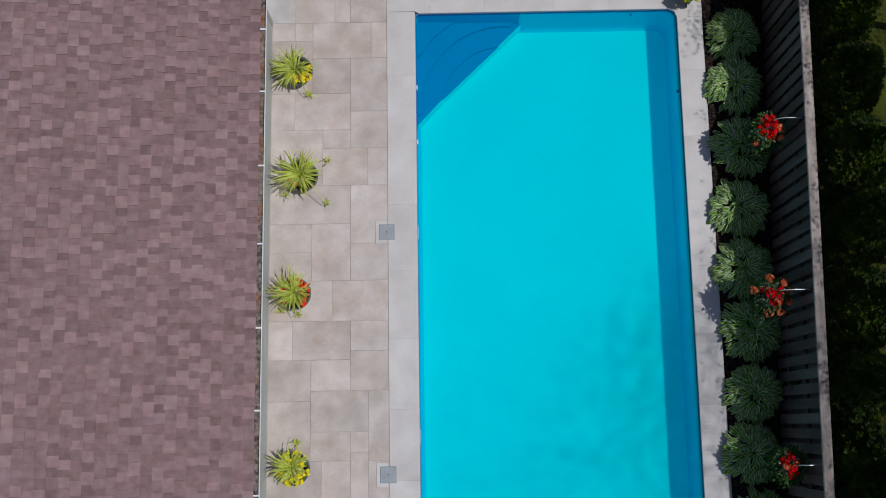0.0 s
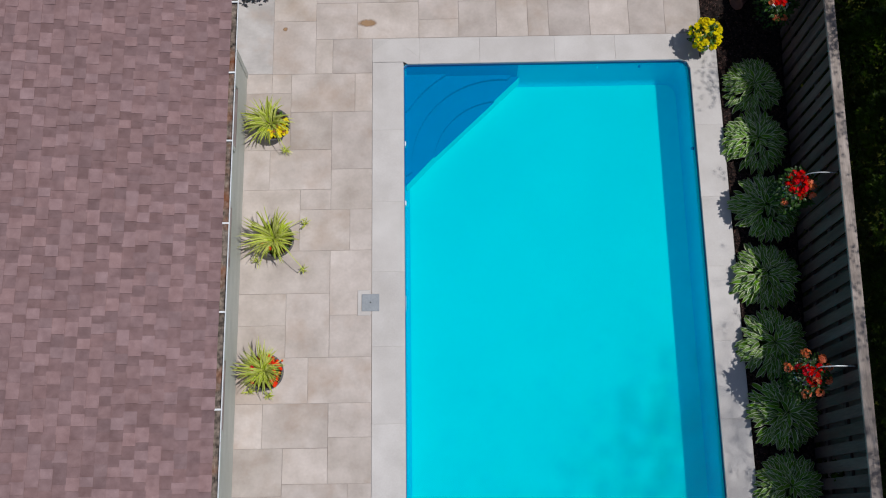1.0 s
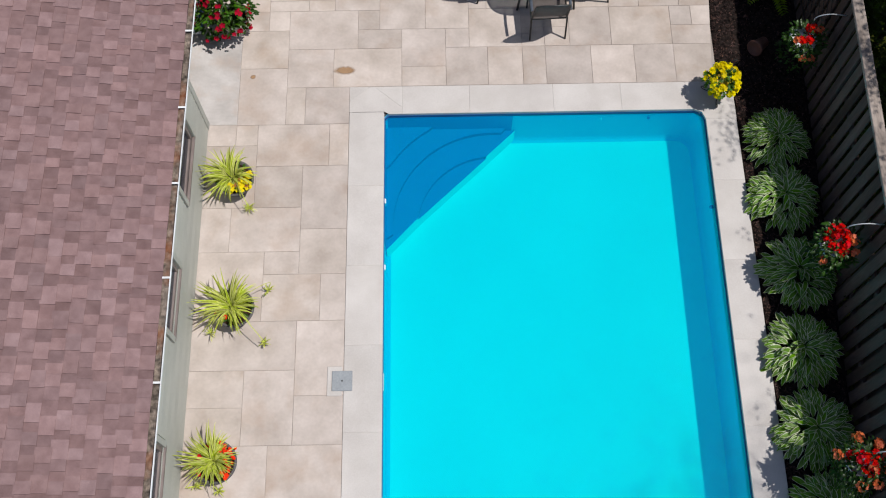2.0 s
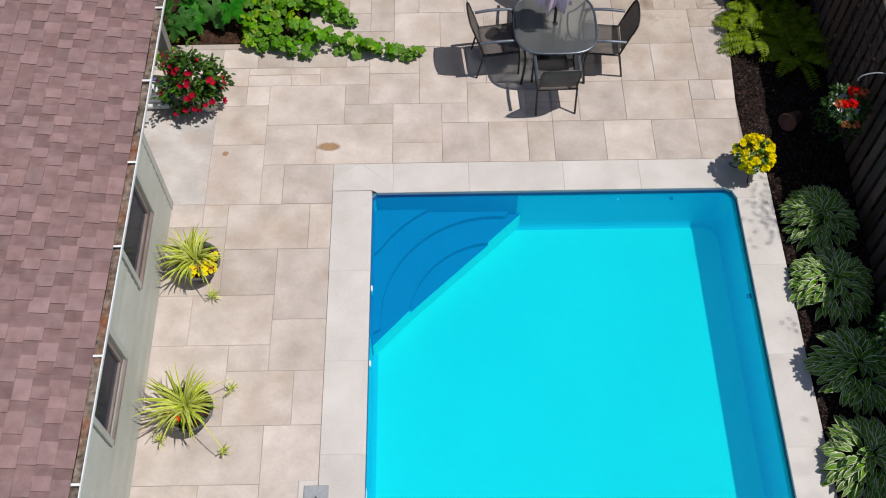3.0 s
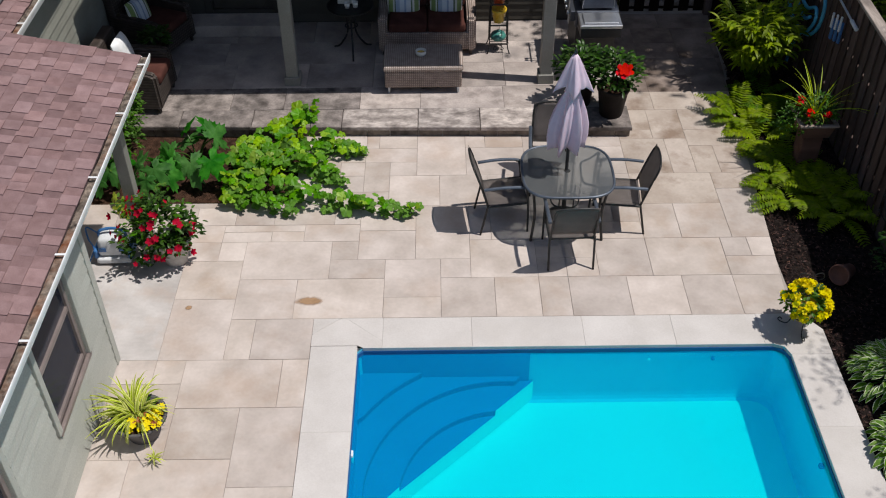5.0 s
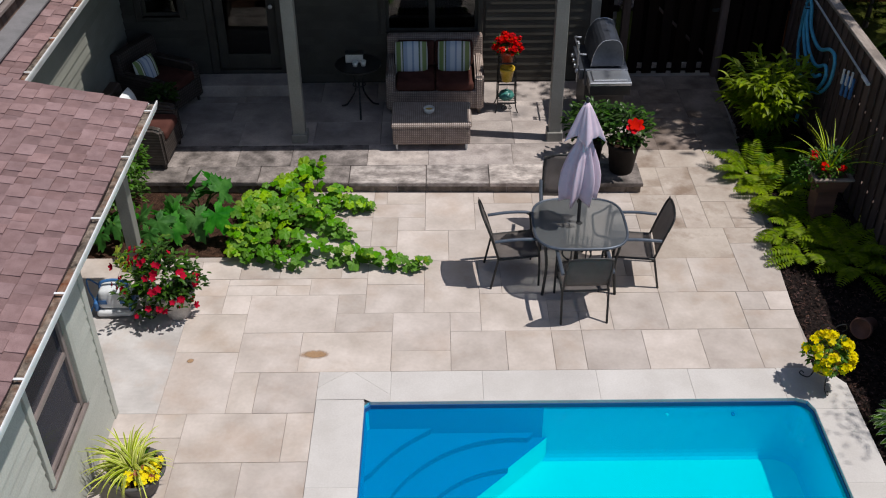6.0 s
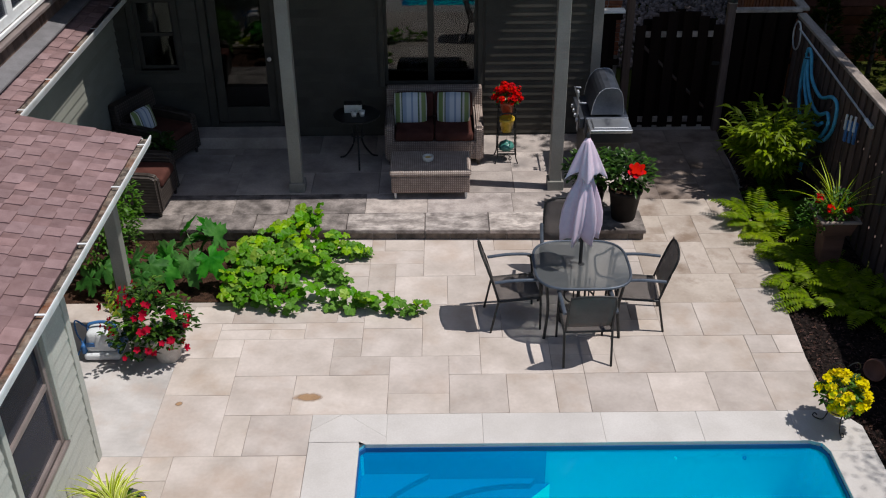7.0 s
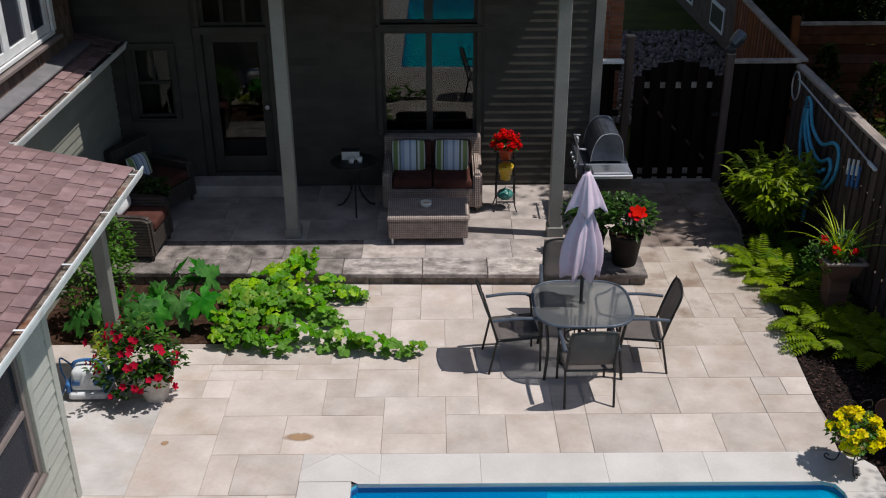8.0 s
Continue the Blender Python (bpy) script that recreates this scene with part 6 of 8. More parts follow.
def umbrella():
    u = thing("patio_umbrella", (2.21, 1.93, 0), "folded lilac canvas umbrella standing through the table", "umbrella")
    bm = bmesh.new()
    tube(bm, [(0, 0, 0.05), (-0.02, 0, 2.02)], 0.019, 12)
    part("pole", bm, M_BLACK, u)
    bm = bmesh.new()
    turned(bm, [(0.22, 0), (0.22, 0.03), (0.08, 0.06), (0.03, 0.10), (0.025, 0.28)], 24)
    part("base", bm, M_BLACKIRON, u)

    def cloth(nm, rows, folds, depth, phase, drop):
        verts, faces, n = [], [], 120
        for k, (z, r, cx) in enumerate(rows):
            f = k / (len(rows) - 1)
            for i in range(n):
                a = 2 * math.pi * i / n
                ridge = 1 - 2 * abs(math.sin((folds * a + phase + 0.7 * math.sin(2 * a + 0.4) + 0.35 * f * math.sin(3 * a)) / 2)) ** 0.8
                wob = ridge + 0.3 * math.sin((folds * 2 - 1) * a + 1.3 + 1.2 * f)
                rr = r * (1 + depth * (0.35 + 0.65 * f) * wob)
                dz = drop * f * f * ridge + 0.02 * f * math.sin(5 * a)
                verts.append((cx + rr * math.cos(a), rr * math.sin(a) * 0.86, z - dz))
        for k in range(len(rows) - 1):
            for i in range(n):
                a, b = k * n + i, k * n + (i + 1) % n
                faces.append((a, a + n, b + n, b))
        ob = mesh_part(nm, verts, faces, M_LILAC, u, smooth=True)
        ob.modifiers.new("thickness", "SOLIDIFY").thickness = 0.004

    cloth("canopy", [(1.95, 0.045, -0.02), (1.86, 0.06, -0.022), (1.78, 0.066, -0.02), (1.70, 0.078, -0.02), (1.60, 0.115, -0.028), (1.48, 0.152, -0.034), (1.34, 0.180, -0.042), (1.20, 0.185, -0.05), (1.10, 0.172, -0.056), (1.03, 0.168, -0.06)], 7, 0.36, 0.4, 0.035)
    cloth("vent", [(2.17, 0.020, -0.02), (2.12, 0.050, -0.02), (2.04, 0.085, -0.018), (1.95, 0.118, -0.014), (1.86, 0.15, -0.01), (1.79, 0.172, -0.005), (1.765, 0.176, -0.005)], 5, 0.30, 1.9, 0.06)
    bm = bmesh.new()
    turned(bm, [(0.012, 2.14), (0.02, 2.18), (0.018, 2.21), (0.006, 2.23)], 12, (-0.02, 0, 0))
    part("finial", bm, M_BLACK, u)
    bm = bmesh.new()
    for k in range(8):
        a = 2 * math.pi * k / 8
        tube(bm, [(-0.02, 0, 1.98), (-0.05 + 0.10 * math.cos(a), 0.085 * math.sin(a), 1.02)], 0.006, 5)
    part("ribs", bm, M_BLACK, u)


umbrella()


# ---- porch furniture ----
def rounded(lo, hi, bevel=0.03, segments=3):
    return box(bmesh.new(), *lo, *hi, bevel, segments)


def pillow(parent_free_place, turn, tilt, label, size=0.44, mat=None, group="striped pillows"):
    p = thing("pillow", parent_free_place, label, "pillow", group)
    p.matrix_basis = pose(*parent_free_place, tilt, 0, turn)
    verts, faces, n = [], [], 12
    for side in (1, -1):
        for j in range(n + 1):
            for i in range(n + 1):
                u, v = -1 + 2 * i / n, -1 + 2 * j / n
                puff = 0.075 * ((1 - u ** 4) * (1 - v ** 4)) ** 0.6
                verts.append((u * size / 2 * (1 - 0.05 * v * v), side * puff, v * size / 2 * (1 - 0.05 * u * u)))
    for s in range(2):
        o = s * (n + 1) ** 2
        for j in range(n):
            for i in range(n):
                a = o + j * (n + 1) + i
                q = (a, a + 1, a + n + 2, a + n + 1)
                faces.append(q if s else q[::-1])
    mesh_part("cover", verts, faces, mat, p, smooth=True)
    return p


STRIPE = striped("green_blue_stripe", [(0.62, 0.63, 0.58), (0.22, 0.30, 0.10), (0.66, 0.66, 0.60), (0.08, 0.12, 0.06), (0.36, 0.43, 0.55), (0.60, 0.65, 0.72), (0.30, 0.38, 0.52), (0.62, 0.66, 0.72), (0.12, 0.16, 0.10), (0.64, 0.64, 0.58), (0.25, 0.32, 0.12), (0.62, 0.62, 0.58)],
                 [0.05, 0.13, 0.05, 0.03, 0.12, 0.14, 0.06, 0.14, 0.05, 0.06, 0.13, 0.04])


def wicker_seat(name, at, turn, width, label, category, group, mat, seats=1, cushions=True, depth=0.78):
    """A wicker sofa or armchair; it faces local -y, its front edge at y = 0."""
    s = thing(name, at, label, category, group, turn=turn)
    w = width / 2
    part("seat_base", rounded((-w + 0.05, 0.02, 0.09), (w - 0.05, depth - 0.1, 0.36), 0.02), mat, s)
    for k in (-1, 1):
        bm = bmesh.new()
        lo, hi = sorted((k * w, k * (w - 0.13)))
        prism_pts = [(0.0, 0.07), (depth, 0.07), (depth, 0.62), (0.10, 0.60), (0.02, 0.56)]
        a = [bm.verts.new((lo, y, z)) for y, z in prism_pts]
        b = [bm.verts.new((hi, y, z)) for y, z in prism_pts]
        bm.faces.new(a)
        bm.faces.new(b[::-1])
        for i in range(5):
            bm.faces.new((a[i], b[i], b[(i + 1) % 5], a[(i + 1) % 5]))
        bmesh.ops.recalc_face_normals(bm, faces=bm.faces[:])
        bmesh.ops.bevel(bm, geom=bm.edges[:], offset=0.03, segments=3, affect="EDGES")
        part("arm", bm, mat, s)
    bm = bmesh.new()
    box(bm, -w, depth - 0.14, 0.07, w, depth, 0.92, 0.03, 3)
    for v in bm.verts:
        if v.co.z > 0.4:
            v.co.y += (v.co.z - 0.4) * 0.18
            v.co.z -= 0.06 * (abs(v.co.x) / w) ** 4
    part("back", bm, mat, s)
    n = seats
    for k in range(n):
        a, b = -w + 0.14 + (width - 0.28) * k / n, -w + 0.14 + (width - 0.28) * (k + 1) / n
        part("seat_cushion", rounded((a + 0.004, 0.0, 0.365), (b - 0.004, depth - 0.16, 0.50), 0.04, 4), M_BROWNCUSHION, s, "dark brown seat cushion", smooth=True)
        if cushions:
            bm = rounded((a + 0.004, depth - 0.27, 0.505), (b - 0.004, depth - 0.15, 0.84), 0.04, 4)
            for v in bm.verts:
                v.co.y += (v.co.z - 0.5) * 0.2
            part("back_cushion", bm, M_BROWNCUSHION, s, "dark brown back cushion", smooth=True)
    for x in (-w + 0.07, w - 0.07):
        for y in (0.06, depth - 0.06):
            bm = bmesh.new()
            turned(bm, [(0.02, 0), (0.025, 0.075)], 12, (x, y, 0))
            part("foot", bm, M_DARKWICKER, s)
    return s


wicker_seat("wicker_loveseat", (0.64, 5.42, PORCH), 0, 1.36, "brown wicker loveseat with dark cushions under the windows", "sofa", "wicker set", M_WICKER, 2)
pillow((0.31, 5.88, PORCH + 0.665), 1, -14, "green, white and blue striped pillow on the loveseat", 0.46, STRIPE)
pillow((0.91, 5.88, PORCH + 0.665), -2, -14, "green, white and blue striped pillow on the loveseat", 0.46, STRIPE)
wicker_seat("wicker_armchair", (-2.76, 4.36, PORCH), 86, 0.78, "brown wicker armchair with a reddish-brown cushion, half behind the eave", "armchair", "wicker set", M_DARKWICKER, 1, False)
wicker_seat("wicker_armchair", (-2.86, 5.62, PORCH), 66, 0.82, "wicker armchair in the porch corner, darkened for the shade there", "armchair", "wicker set", M_DARKWICKER, 1, False)
pillow((-3.37, 5.68, PORCH + 0.60), 60, -16, "pale blue and green striped pillow on the shaded armchair", 0.38, STRIPE)
pillow((-3.28, 4.42, PORCH + 0.70), 84, -16, "pale pillow on the sunlit armchair", 0.40, M_WHITE, "")


def ottoman():
    o = thing("wicker_ottoman", (0.59, 4.42, PORCH), "long brown wicker ottoman with a woven top", "ottoman", "wicker set")
    part("body", rounded((-0.51, 0.02, 0.09), (0.51, 0.62, 0.33), 0.02), M_WICKER, o)
    part("top", rounded((-0.53, 0.0, 0.332), (0.53, 0.64, 0.41), 0.035, 3), M_WICKER_LIT, o, "woven top, lightened for the light on it")
    for x in (-0.46, 0.46):
        for y in (0.06, 0.58):
            bm = bmesh.new()
            turned(bm, [(0.016, 0), (0.02, 0.09)], 12, (x, y, 0))
            part("foot", bm, M_ALU, o, "pale metal foot")
    b = thing("ashtray_bowl", (0.56, 4.74, PORCH + 0.411), "small cream ceramic bowl on the ottoman", "bowl")
    bm = bmesh.new()
    turned(bm, [(0.045, 0), (0.07, 0.02), (0.075, 0.07), (0.062, 0.075), (0.055, 0.03), (0.02, 0.022)], 24)
    part("bowl", bm, M_CERAMIC, b, smooth=True)
    bm = bmesh.new()
    turned(bm, [(0.054, 0.03), (0.054, 0.042)], 20)
    part("sand", bm, M_YELLOWPOT, b)


ottoman()


def bistro_table():
    t = thing("bistro_table", (-0.42, 5.60, PORCH), "round black iron side table with curved legs", "table")
    bm = bmesh.new()
    turned(bm, [(0.31, 0.69), (0.32, 0.70), (0.32, 0.715), (0.30, 0.72)], 36)
    part("tabletop", bm, M_BLACKIRON, t)
    for k in range(3):
        a = 2 * math.pi * k / 3 + 0.6
        c, s = math.cos(a), math.sin(a)
        bm = bmesh.new()
        tube(bm, curve_pts([(0.22 * c, 0.22 * s, 0.69), (0.08 * c, 0.08 * s, 0.50), (0.07 * c, 0.07 * s, 0.28), (0.20 * c, 0.20 * s, 0.06), (0.30 * c, 0.30 * s, 0.0)], 5), 0.013, 8)
        part("leg", bm, M_BLACKIRON, t)
    bm = bmesh.new()
    tube(bm, [(0.085 * math.cos(a), 0.085 * math.sin(a), 0.40) for a in (2 * math.pi * k / 16 for k in range(16))], 0.009, 6, closed=True)
    part("ring", bm, M_BLACKIRON, t)
    top = PORCH + 0.721
    r = thing("napkin_box", (-0.47, 5.66, top), "white box with a dark rim on the side table", "box")
    part("box", rounded((-0.12, -0.05, 0), (0.12, 0.05, 0.12), 0.01), M_CERAMIC, r)
    part("rim", rounded((-0.125, -0.055, 0.121), (0.125, 0.055, 0.14), 0.005), M_BLACK, r)
    for x, y in ((-0.45, 5.50), (-0.34, 5.52)):
        c = thing("cup", (x, y, top), "small white cup on the side table", "cup", "cups")
        bm = bmesh.new()
        turned(bm, [(0.03, 0), (0.042, 0.075), (0.036, 0.075), (0.027, 0.01)], 18)
        part("cup", bm, M_CERAMIC, c, smooth=True)


bistro_table()


def grill():
    """A cart grill that faces local -x; its side shelf points to local -y."""
    g = thing("barbecue_grill", (2.92, 5.42, PORCH), "dark hooded gas barbecue with a stainless side shelf", "barbecue")
    part("cabinet", rounded((-0.27, -0.34, 0.08), (0.27, 0.40, 0.62), 0.01), M_BLACK, g)
    part("firebox", rounded((-0.29, -0.36, 0.62), (0.29, 0.42, 0.86), 0.02), M_HOOD, g)
    bm = bmesh.new()
    n, arc = 14, []
    for k in range(n + 1):
        a = math.pi * k / n
        c = math.cos(a)
        arc.append((-0.21 * (1 if c > 0 else -1) * abs(c) ** 0.62 * (1 - 0.12 * math.sin(a)) + 0.03 * math.sin(a), 0.89 + 0.38 * math.sin(a) ** 0.75))
    for y0, y1 in ((-0.33, 0.39),):
        a = [bm.verts.new((x, y0, z)) for x, z in arc]
        b = [bm.verts.new((x, y1, z)) for x, z in arc]
        for i in range(n):
            bm.faces.new((a[i], a[i + 1], b[i + 1], b[i]))
        bm.faces.new(a[::-1])
        bm.faces.new(b)
        bm.faces.new((a[0], b[0], b[-1], a[-1]))
    hood = part("hood", bm, M_HOOD, g, "domed dark metal hood")
    for y in (-0.345, 0.375):
        bm = bmesh.new()
        tube(bm, [(x * 1.01, y, z + 0.002) for x, z in arc], 0.004, 6)
        part("hood_trim", bm, M_STAINLESS, hood)
    bm = bmesh.new()
    tube(bm, [(-0.27, -0.25, 1.02), (-0.36, -0.25, 1.03), (-0.36, 0.3, 1.03), (-0.27, 0.3, 1.02)], 0.012, 8)
    part("hood_handle", bm, M_STAINLESS, hood, "steel handle bar")
    part("control_panel", rounded((-0.36, -0.34, 0.70), (-0.295, 0.40, 0.85), 0.01), M_HOOD, g)
    for k in range(4):
        bm = bmesh.new()
        turned(bm, [(0.028, 0), (0.028, 0.03), (0.02, 0.035)], 14)
        bmesh.ops.rotate(bm, matrix=Matrix.Rotation(radians(-90), 3, "Y"), verts=bm.verts)
        bmesh.ops.translate(bm, vec=(-0.362, -0.22 + 0.16 * k, 0.775), verts=bm.verts)
        part("knob", bm, M_STAINLESS, g)
    shelf = part("side_shelf", rounded((-0.27, -0.74, 0.80), (0.28, -0.37, 0.85), 0.012), M_STAINLESS, g, "stainless side shelf")
    part("shelf_burner_lid", rounded((-0.22, -0.70, 0.852), (0.23, -0.41, 0.872), 0.008), M_STAINLESS, shelf)
    part("shelf_apron", rounded((-0.26, -0.73, 0.66), (0.27, -0.38, 0.795), 0.008), M_BLACK, shelf)
    for x in (-0.22, 0.22):
        for y in (-0.28, 0.34):
            bm = bmesh.new()
            turned(bm, [(0.04, 0), (0.04, 0.05)], 14)
            bmesh.ops.rotate(bm, matrix=Matrix.Rotation(radians(90), 3, "Y"), verts=bm.verts)
            bmesh.ops.translate(bm, vec=(x - 0.02, y, 0.04), verts=bm.verts)
            part("wheel", bm, M_BLACK, g)
    tools = thing("grill_brush", (2.56, 5.22, PORCH + 0.9), "steel grill tools hung on the barbecue", "grill tools")
    for k in range(2):
        bm = bmesh.new()
        tube(bm, [(0, 0.05 * k, -0.3), (0, 0.05 * k, 0.12), (-0.02, 0.05 * k, 0.2)], 0.008, 6)
        box(bm, -0.03, 0.05 * k - 0.02, 0.2, 0.0, 0.05 * k + 0.02, 0.27, 0.004)
        part("tool", bm, M_STAINLESS, tools)


grill()


# ---- plants ----
def bush(lv, centre, rx, ry, rz, count, size, slots=1, low=0.0, droop=0.9):
    """Leaves spread over and inside a rounded body."""
    for k in range(count):
        a, e = rnd(0, 2 * math.pi), math.asin(rnd(low * 2 - 1 if low else -0.55, 1))
        q = rnd(0.55, 1.0)
        lump = 1 + 0.22 * noise.noise((math.cos(a) * 2 + centre[0] * 3, math.sin(a) * 2 + centre[1] * 3, e * 2))
        p = (centre[0] + rx * q * lump * math.cos(a) * math.cos(e), centre[1] + ry * q * lump * math.sin(a) * math.cos(e), centre[2] + rz * q * lump * math.sin(e))
        lv.strip(p, a + rnd(-0.9, 0.9), size * rnd(0.7, 1.3), size * rnd(0.4, 0.6), rnd(-0.3, 0.9), droop * rnd(0.5, 1.3), segs=3, fold=0.25)


def bloom_heads(centre, rx, ry, rz, count, florets, r_head, r_petal, low=-0.2):
    out = []
    for k in range(count):
        a, e = rnd(0, 2 * math.pi), math.asin(rnd(low, 1))
        cluster = []
        c = Vector((centre[0] + rx * math.cos(a) * math.cos(e), centre[1] + ry * math.sin(a) * math.cos(e), centre[2] + rz * math.sin(e)))
        for j in range(florets):
            d = Vector((random.gauss(0, 1), random.gauss(0, 1), random.gauss(0.3, 0.8)))
            d.normalize()
            cluster.append((c + d * r_head * rnd(0.5, 1.0), r_petal * rnd(0.8, 1.2), d + Vector((0, 0, 0.4)), 5))
        out.append(cluster)
    return out


def urn(t, r, h, material, wide=1.0):
    bm = bmesh.new()
    turned(bm, [(r * 0.62, 0), (r * 0.66, 0.02), (r * 0.72, h * 0.3), (r * 0.95, h * 0.7), (r * 1.03, h * 0.86), (r * 1.12, h * 0.9), (r * 1.12, h), (r * 1.0, h), (r * 0.96, h * 0.84)], 32)
    pot = part("pot", bm, material, t, smooth=True)
    bm = bmesh.new()
    turned(bm, [(r * 0.96, h * 0.80), (r * 0.96, h * 0.86)], 24)
    part("potting_soil", bm, M_SOIL, t)
    return pot


def spider_pot(x, y, label, flowers, seed, spread=1.0, runner=None, petals=0):
    random.seed(seed)
    t = thing("potted_spider_plant", (x, y, 0), label, "potted plant", "pots along the house wall", turn=rnd(0, 360))
    t.matrix_basis = pose(x, y, 0)
    urn(t, 0.225, 0.26, M_URN)
    lv = Leaves()
    for k in range(118):
        a = rnd(0, 2 * math.pi)
        reach, q = 0.9 - 0.16 * math.cos(a + 0.5), 0.09 * random.random() ** 0.6
        b = a + rnd(-0.9, 0.9)
        lv.strip((-0.03 + q * math.cos(b), 0.02 + q * math.sin(b), 0.24), a, rnd(0.22, 0.50) * spread * reach, rnd(0.019, 0.033), rnd(0.6, 1.45), rnd(1.2, 2.5), segs=6, fold=0.35, margin=0.45,
                 shape=lambda q: max(0.08, 1 - q ** 2.2), twist=rnd(-0.3, 0.3))
    if runner:
        for rx, ry in runner:
            a = math.atan2(ry, rx)
            end = lv.strip((0, 0, 0.28), a, math.hypot(rx, ry) + 0.12, 0.012, 0.6, 1.5, segs=6, fold=0.3, margin=0.45, shape=lambda q: 0.7)
            for k in range(16):
                b = rnd(0, 6.3)
                lv.strip((rx, ry, max(0.03, 0.06)), b, rnd(0.06, 0.13), 0.013, rnd(0.3, 1.2), rnd(0.8, 1.6), segs=3, fold=0.3, margin=0.45)
    lv.make("leaves", [L_SPIDER, L_SPIDER_EDGE], t, "arching green and cream blades")
    fl = Leaves()
    for k in range(34):
        a, q = rnd(0, 6.3), rnd(0.08, 0.2)
        fl.strip((q * math.cos(a), q * math.sin(a), 0.25), a, rnd(0.05, 0.1), 0.04, rnd(0.0, 0.8), 0.9, segs=3, fold=0.2)
    fl.make("underplanting", L_GREEN, t)
    for mat, a0, a1, n in flowers:
        clusters = []
        for k in range(n):
            a, q = radians(rnd(a0, a1)), rnd(0.13, 0.25)
            clusters.append([((q * math.cos(a) + rnd(-0.03, 0.03), q * math.sin(a) + rnd(-0.03, 0.03), 0.29 + rnd(-0.03, 0.06)), rnd(0.020, 0.034), (math.cos(a) * 0.5, math.sin(a) * 0.5, 1), 5)])
        heads("flower", t, mat, clusters)
    return t


spider_pot(-1.97, -1.14, "variegated spider plant with gold flowers in a dark urn", [(F_YELLOW, -100, 15, 44), (F_RUST, -80, 0, 8)], 1, runner=[(0.17, -0.34)])
spider_pot(-1.87, -2.90, "variegated spider plant with trailing runners in a dark urn", [(F_ORANGE, 120, 260, 7)], 2, 1.15, [(0.36, -0.40), (0.38, 0.28), (-0.30, -0.26)])
spider_pot(-1.97, -4.78, "spider plant with orange-red flowers in a dark urn", [(F_ORANGE, -60, 110, 38), (F_RED, 150, 230, 8)], 3, 0.95, [(-0.26, -0.24), (0.02, -0.3)])
spider_pot(-1.97, -7.45, "spider plant ringed with yellow flowers in a dark urn", [(F_YELLOW, 0, 360, 64)], 4, 0.85, [(0.02, 0.38)])


def red_pot():
    random.seed(7)
    t = thing("potted_mandevilla", (-2.13, 1.28, 0), "bushy red-flowered plant in a pale pot beside the post", "potted plant")
    urn(t, 0.19, 0.34, M_STONEPOT)
    lv = Leaves()
    bush(lv, (-0.10, 0.06, 0.48), 0.30, 0.26, 0.24, 210, 0.075)
    bush(lv, (-0.16, 0.08, 0.68), 0.19, 0.17, 0.20, 90, 0.07)
    bush(lv, (0.16, 0.0, 0.46), 0.20, 0.18, 0.18, 80, 0.07)
    bush(lv, (-0.30, -0.06, 0.22), 0.26, 0.2, 0.18, 130, 0.07)
    bush(lv, (0.02, -0.16, 0.34), 0.22, 0.12, 0.16, 90, 0.07)
    lv.make("leaves", L_DARK, t)
    lv = Leaves()
    bush(lv, (-0.10, 0.02, 0.52), 0.37, 0.31, 0.30, 190, 0.07)
    for k in range(9):
        a = rnd(1.2, 4.6)
        end = lv.strip((-0.08 + 0.15 * math.cos(a), 0.15 * math.sin(a), 0.52), a, rnd(0.24, 0.36), 0.012, rnd(0.3, 1.1), rnd(0.9, 2.0), segs=6, fold=0.3, shape=lambda q: 1.0)
        for i in range(9):
            lv.strip(tuple(end + Vector((rnd(-0.08, 0.08), rnd(-0.08, 0.08), rnd(-0.05, 0.08)))), rnd(0, 6.3), rnd(0.05, 0.08), 0.032, rnd(-0.2, 0.7), 0.8, segs=3, fold=0.25)
    lv.make("young_leaves", L_GREEN, t)
    clusters = []
    for k in range(26):
        a, e, q = rnd(2.0, 7.0), rnd(-0.75, 1.3), rnd(0.8, 1.15)
        c = (-0.14 + 0.43 * q * math.cos(a) * math.cos(e), 0.36 * q * math.sin(a) * math.cos(e), 0.46 + 0.36 * q * math.sin(e))
        clusters.append([((c[0] + rnd(-0.05, 0.05), c[1] + rnd(-0.05, 0.05), c[2] + rnd(-0.05, 0.05)), rnd(0.030, 0.048), (math.cos(a) + rnd(-0.5, 0.5), math.sin(a) - 0.4, rnd(0.2, 0.9)), 5) for j in range(random.choice((1, 2, 3)))])
    heads("flower", t, F_CRIMSON, [[one] for cluster in clusters for one in cluster])


red_pot()


def hosta_leaves():
    """A dozen leaf shapes, one metre of clump radius, that all clumps share: cream margin, fold, wave and droop differ."""
    random.seed(19)
    out = []
    for k in range(12):
        lv = Leaves()
        lv.strip((0, 0, 0), 0, rnd(0.34, 0.46), rnd(0.115, 0.150), 0.0, rnd(0.6, 1.4), segs=6, fold=rnd(0.12, 0.4), margin=rnd(0.2, 0.28), shape=lambda q: max(0.05, math.sin(math.pi * q ** 0.85) ** 0.85), twist=rnd(-0.35, 0.35))
        me = bpy.data.meshes.new("leaf")
        me.from_pydata(lv.v, [], lv.f)
        me.materials.append(L_HOSTA)
        me.materials.append(L_HOSTA_EDGE)
        me.polygons.foreach_set("material_index", lv.s)
        me.polygons.foreach_set("use_smooth", [True] * len(me.polygons))
        me.update()
        out.append(me)
    return out


HOSTA_LEAVES = hosta_leaves()


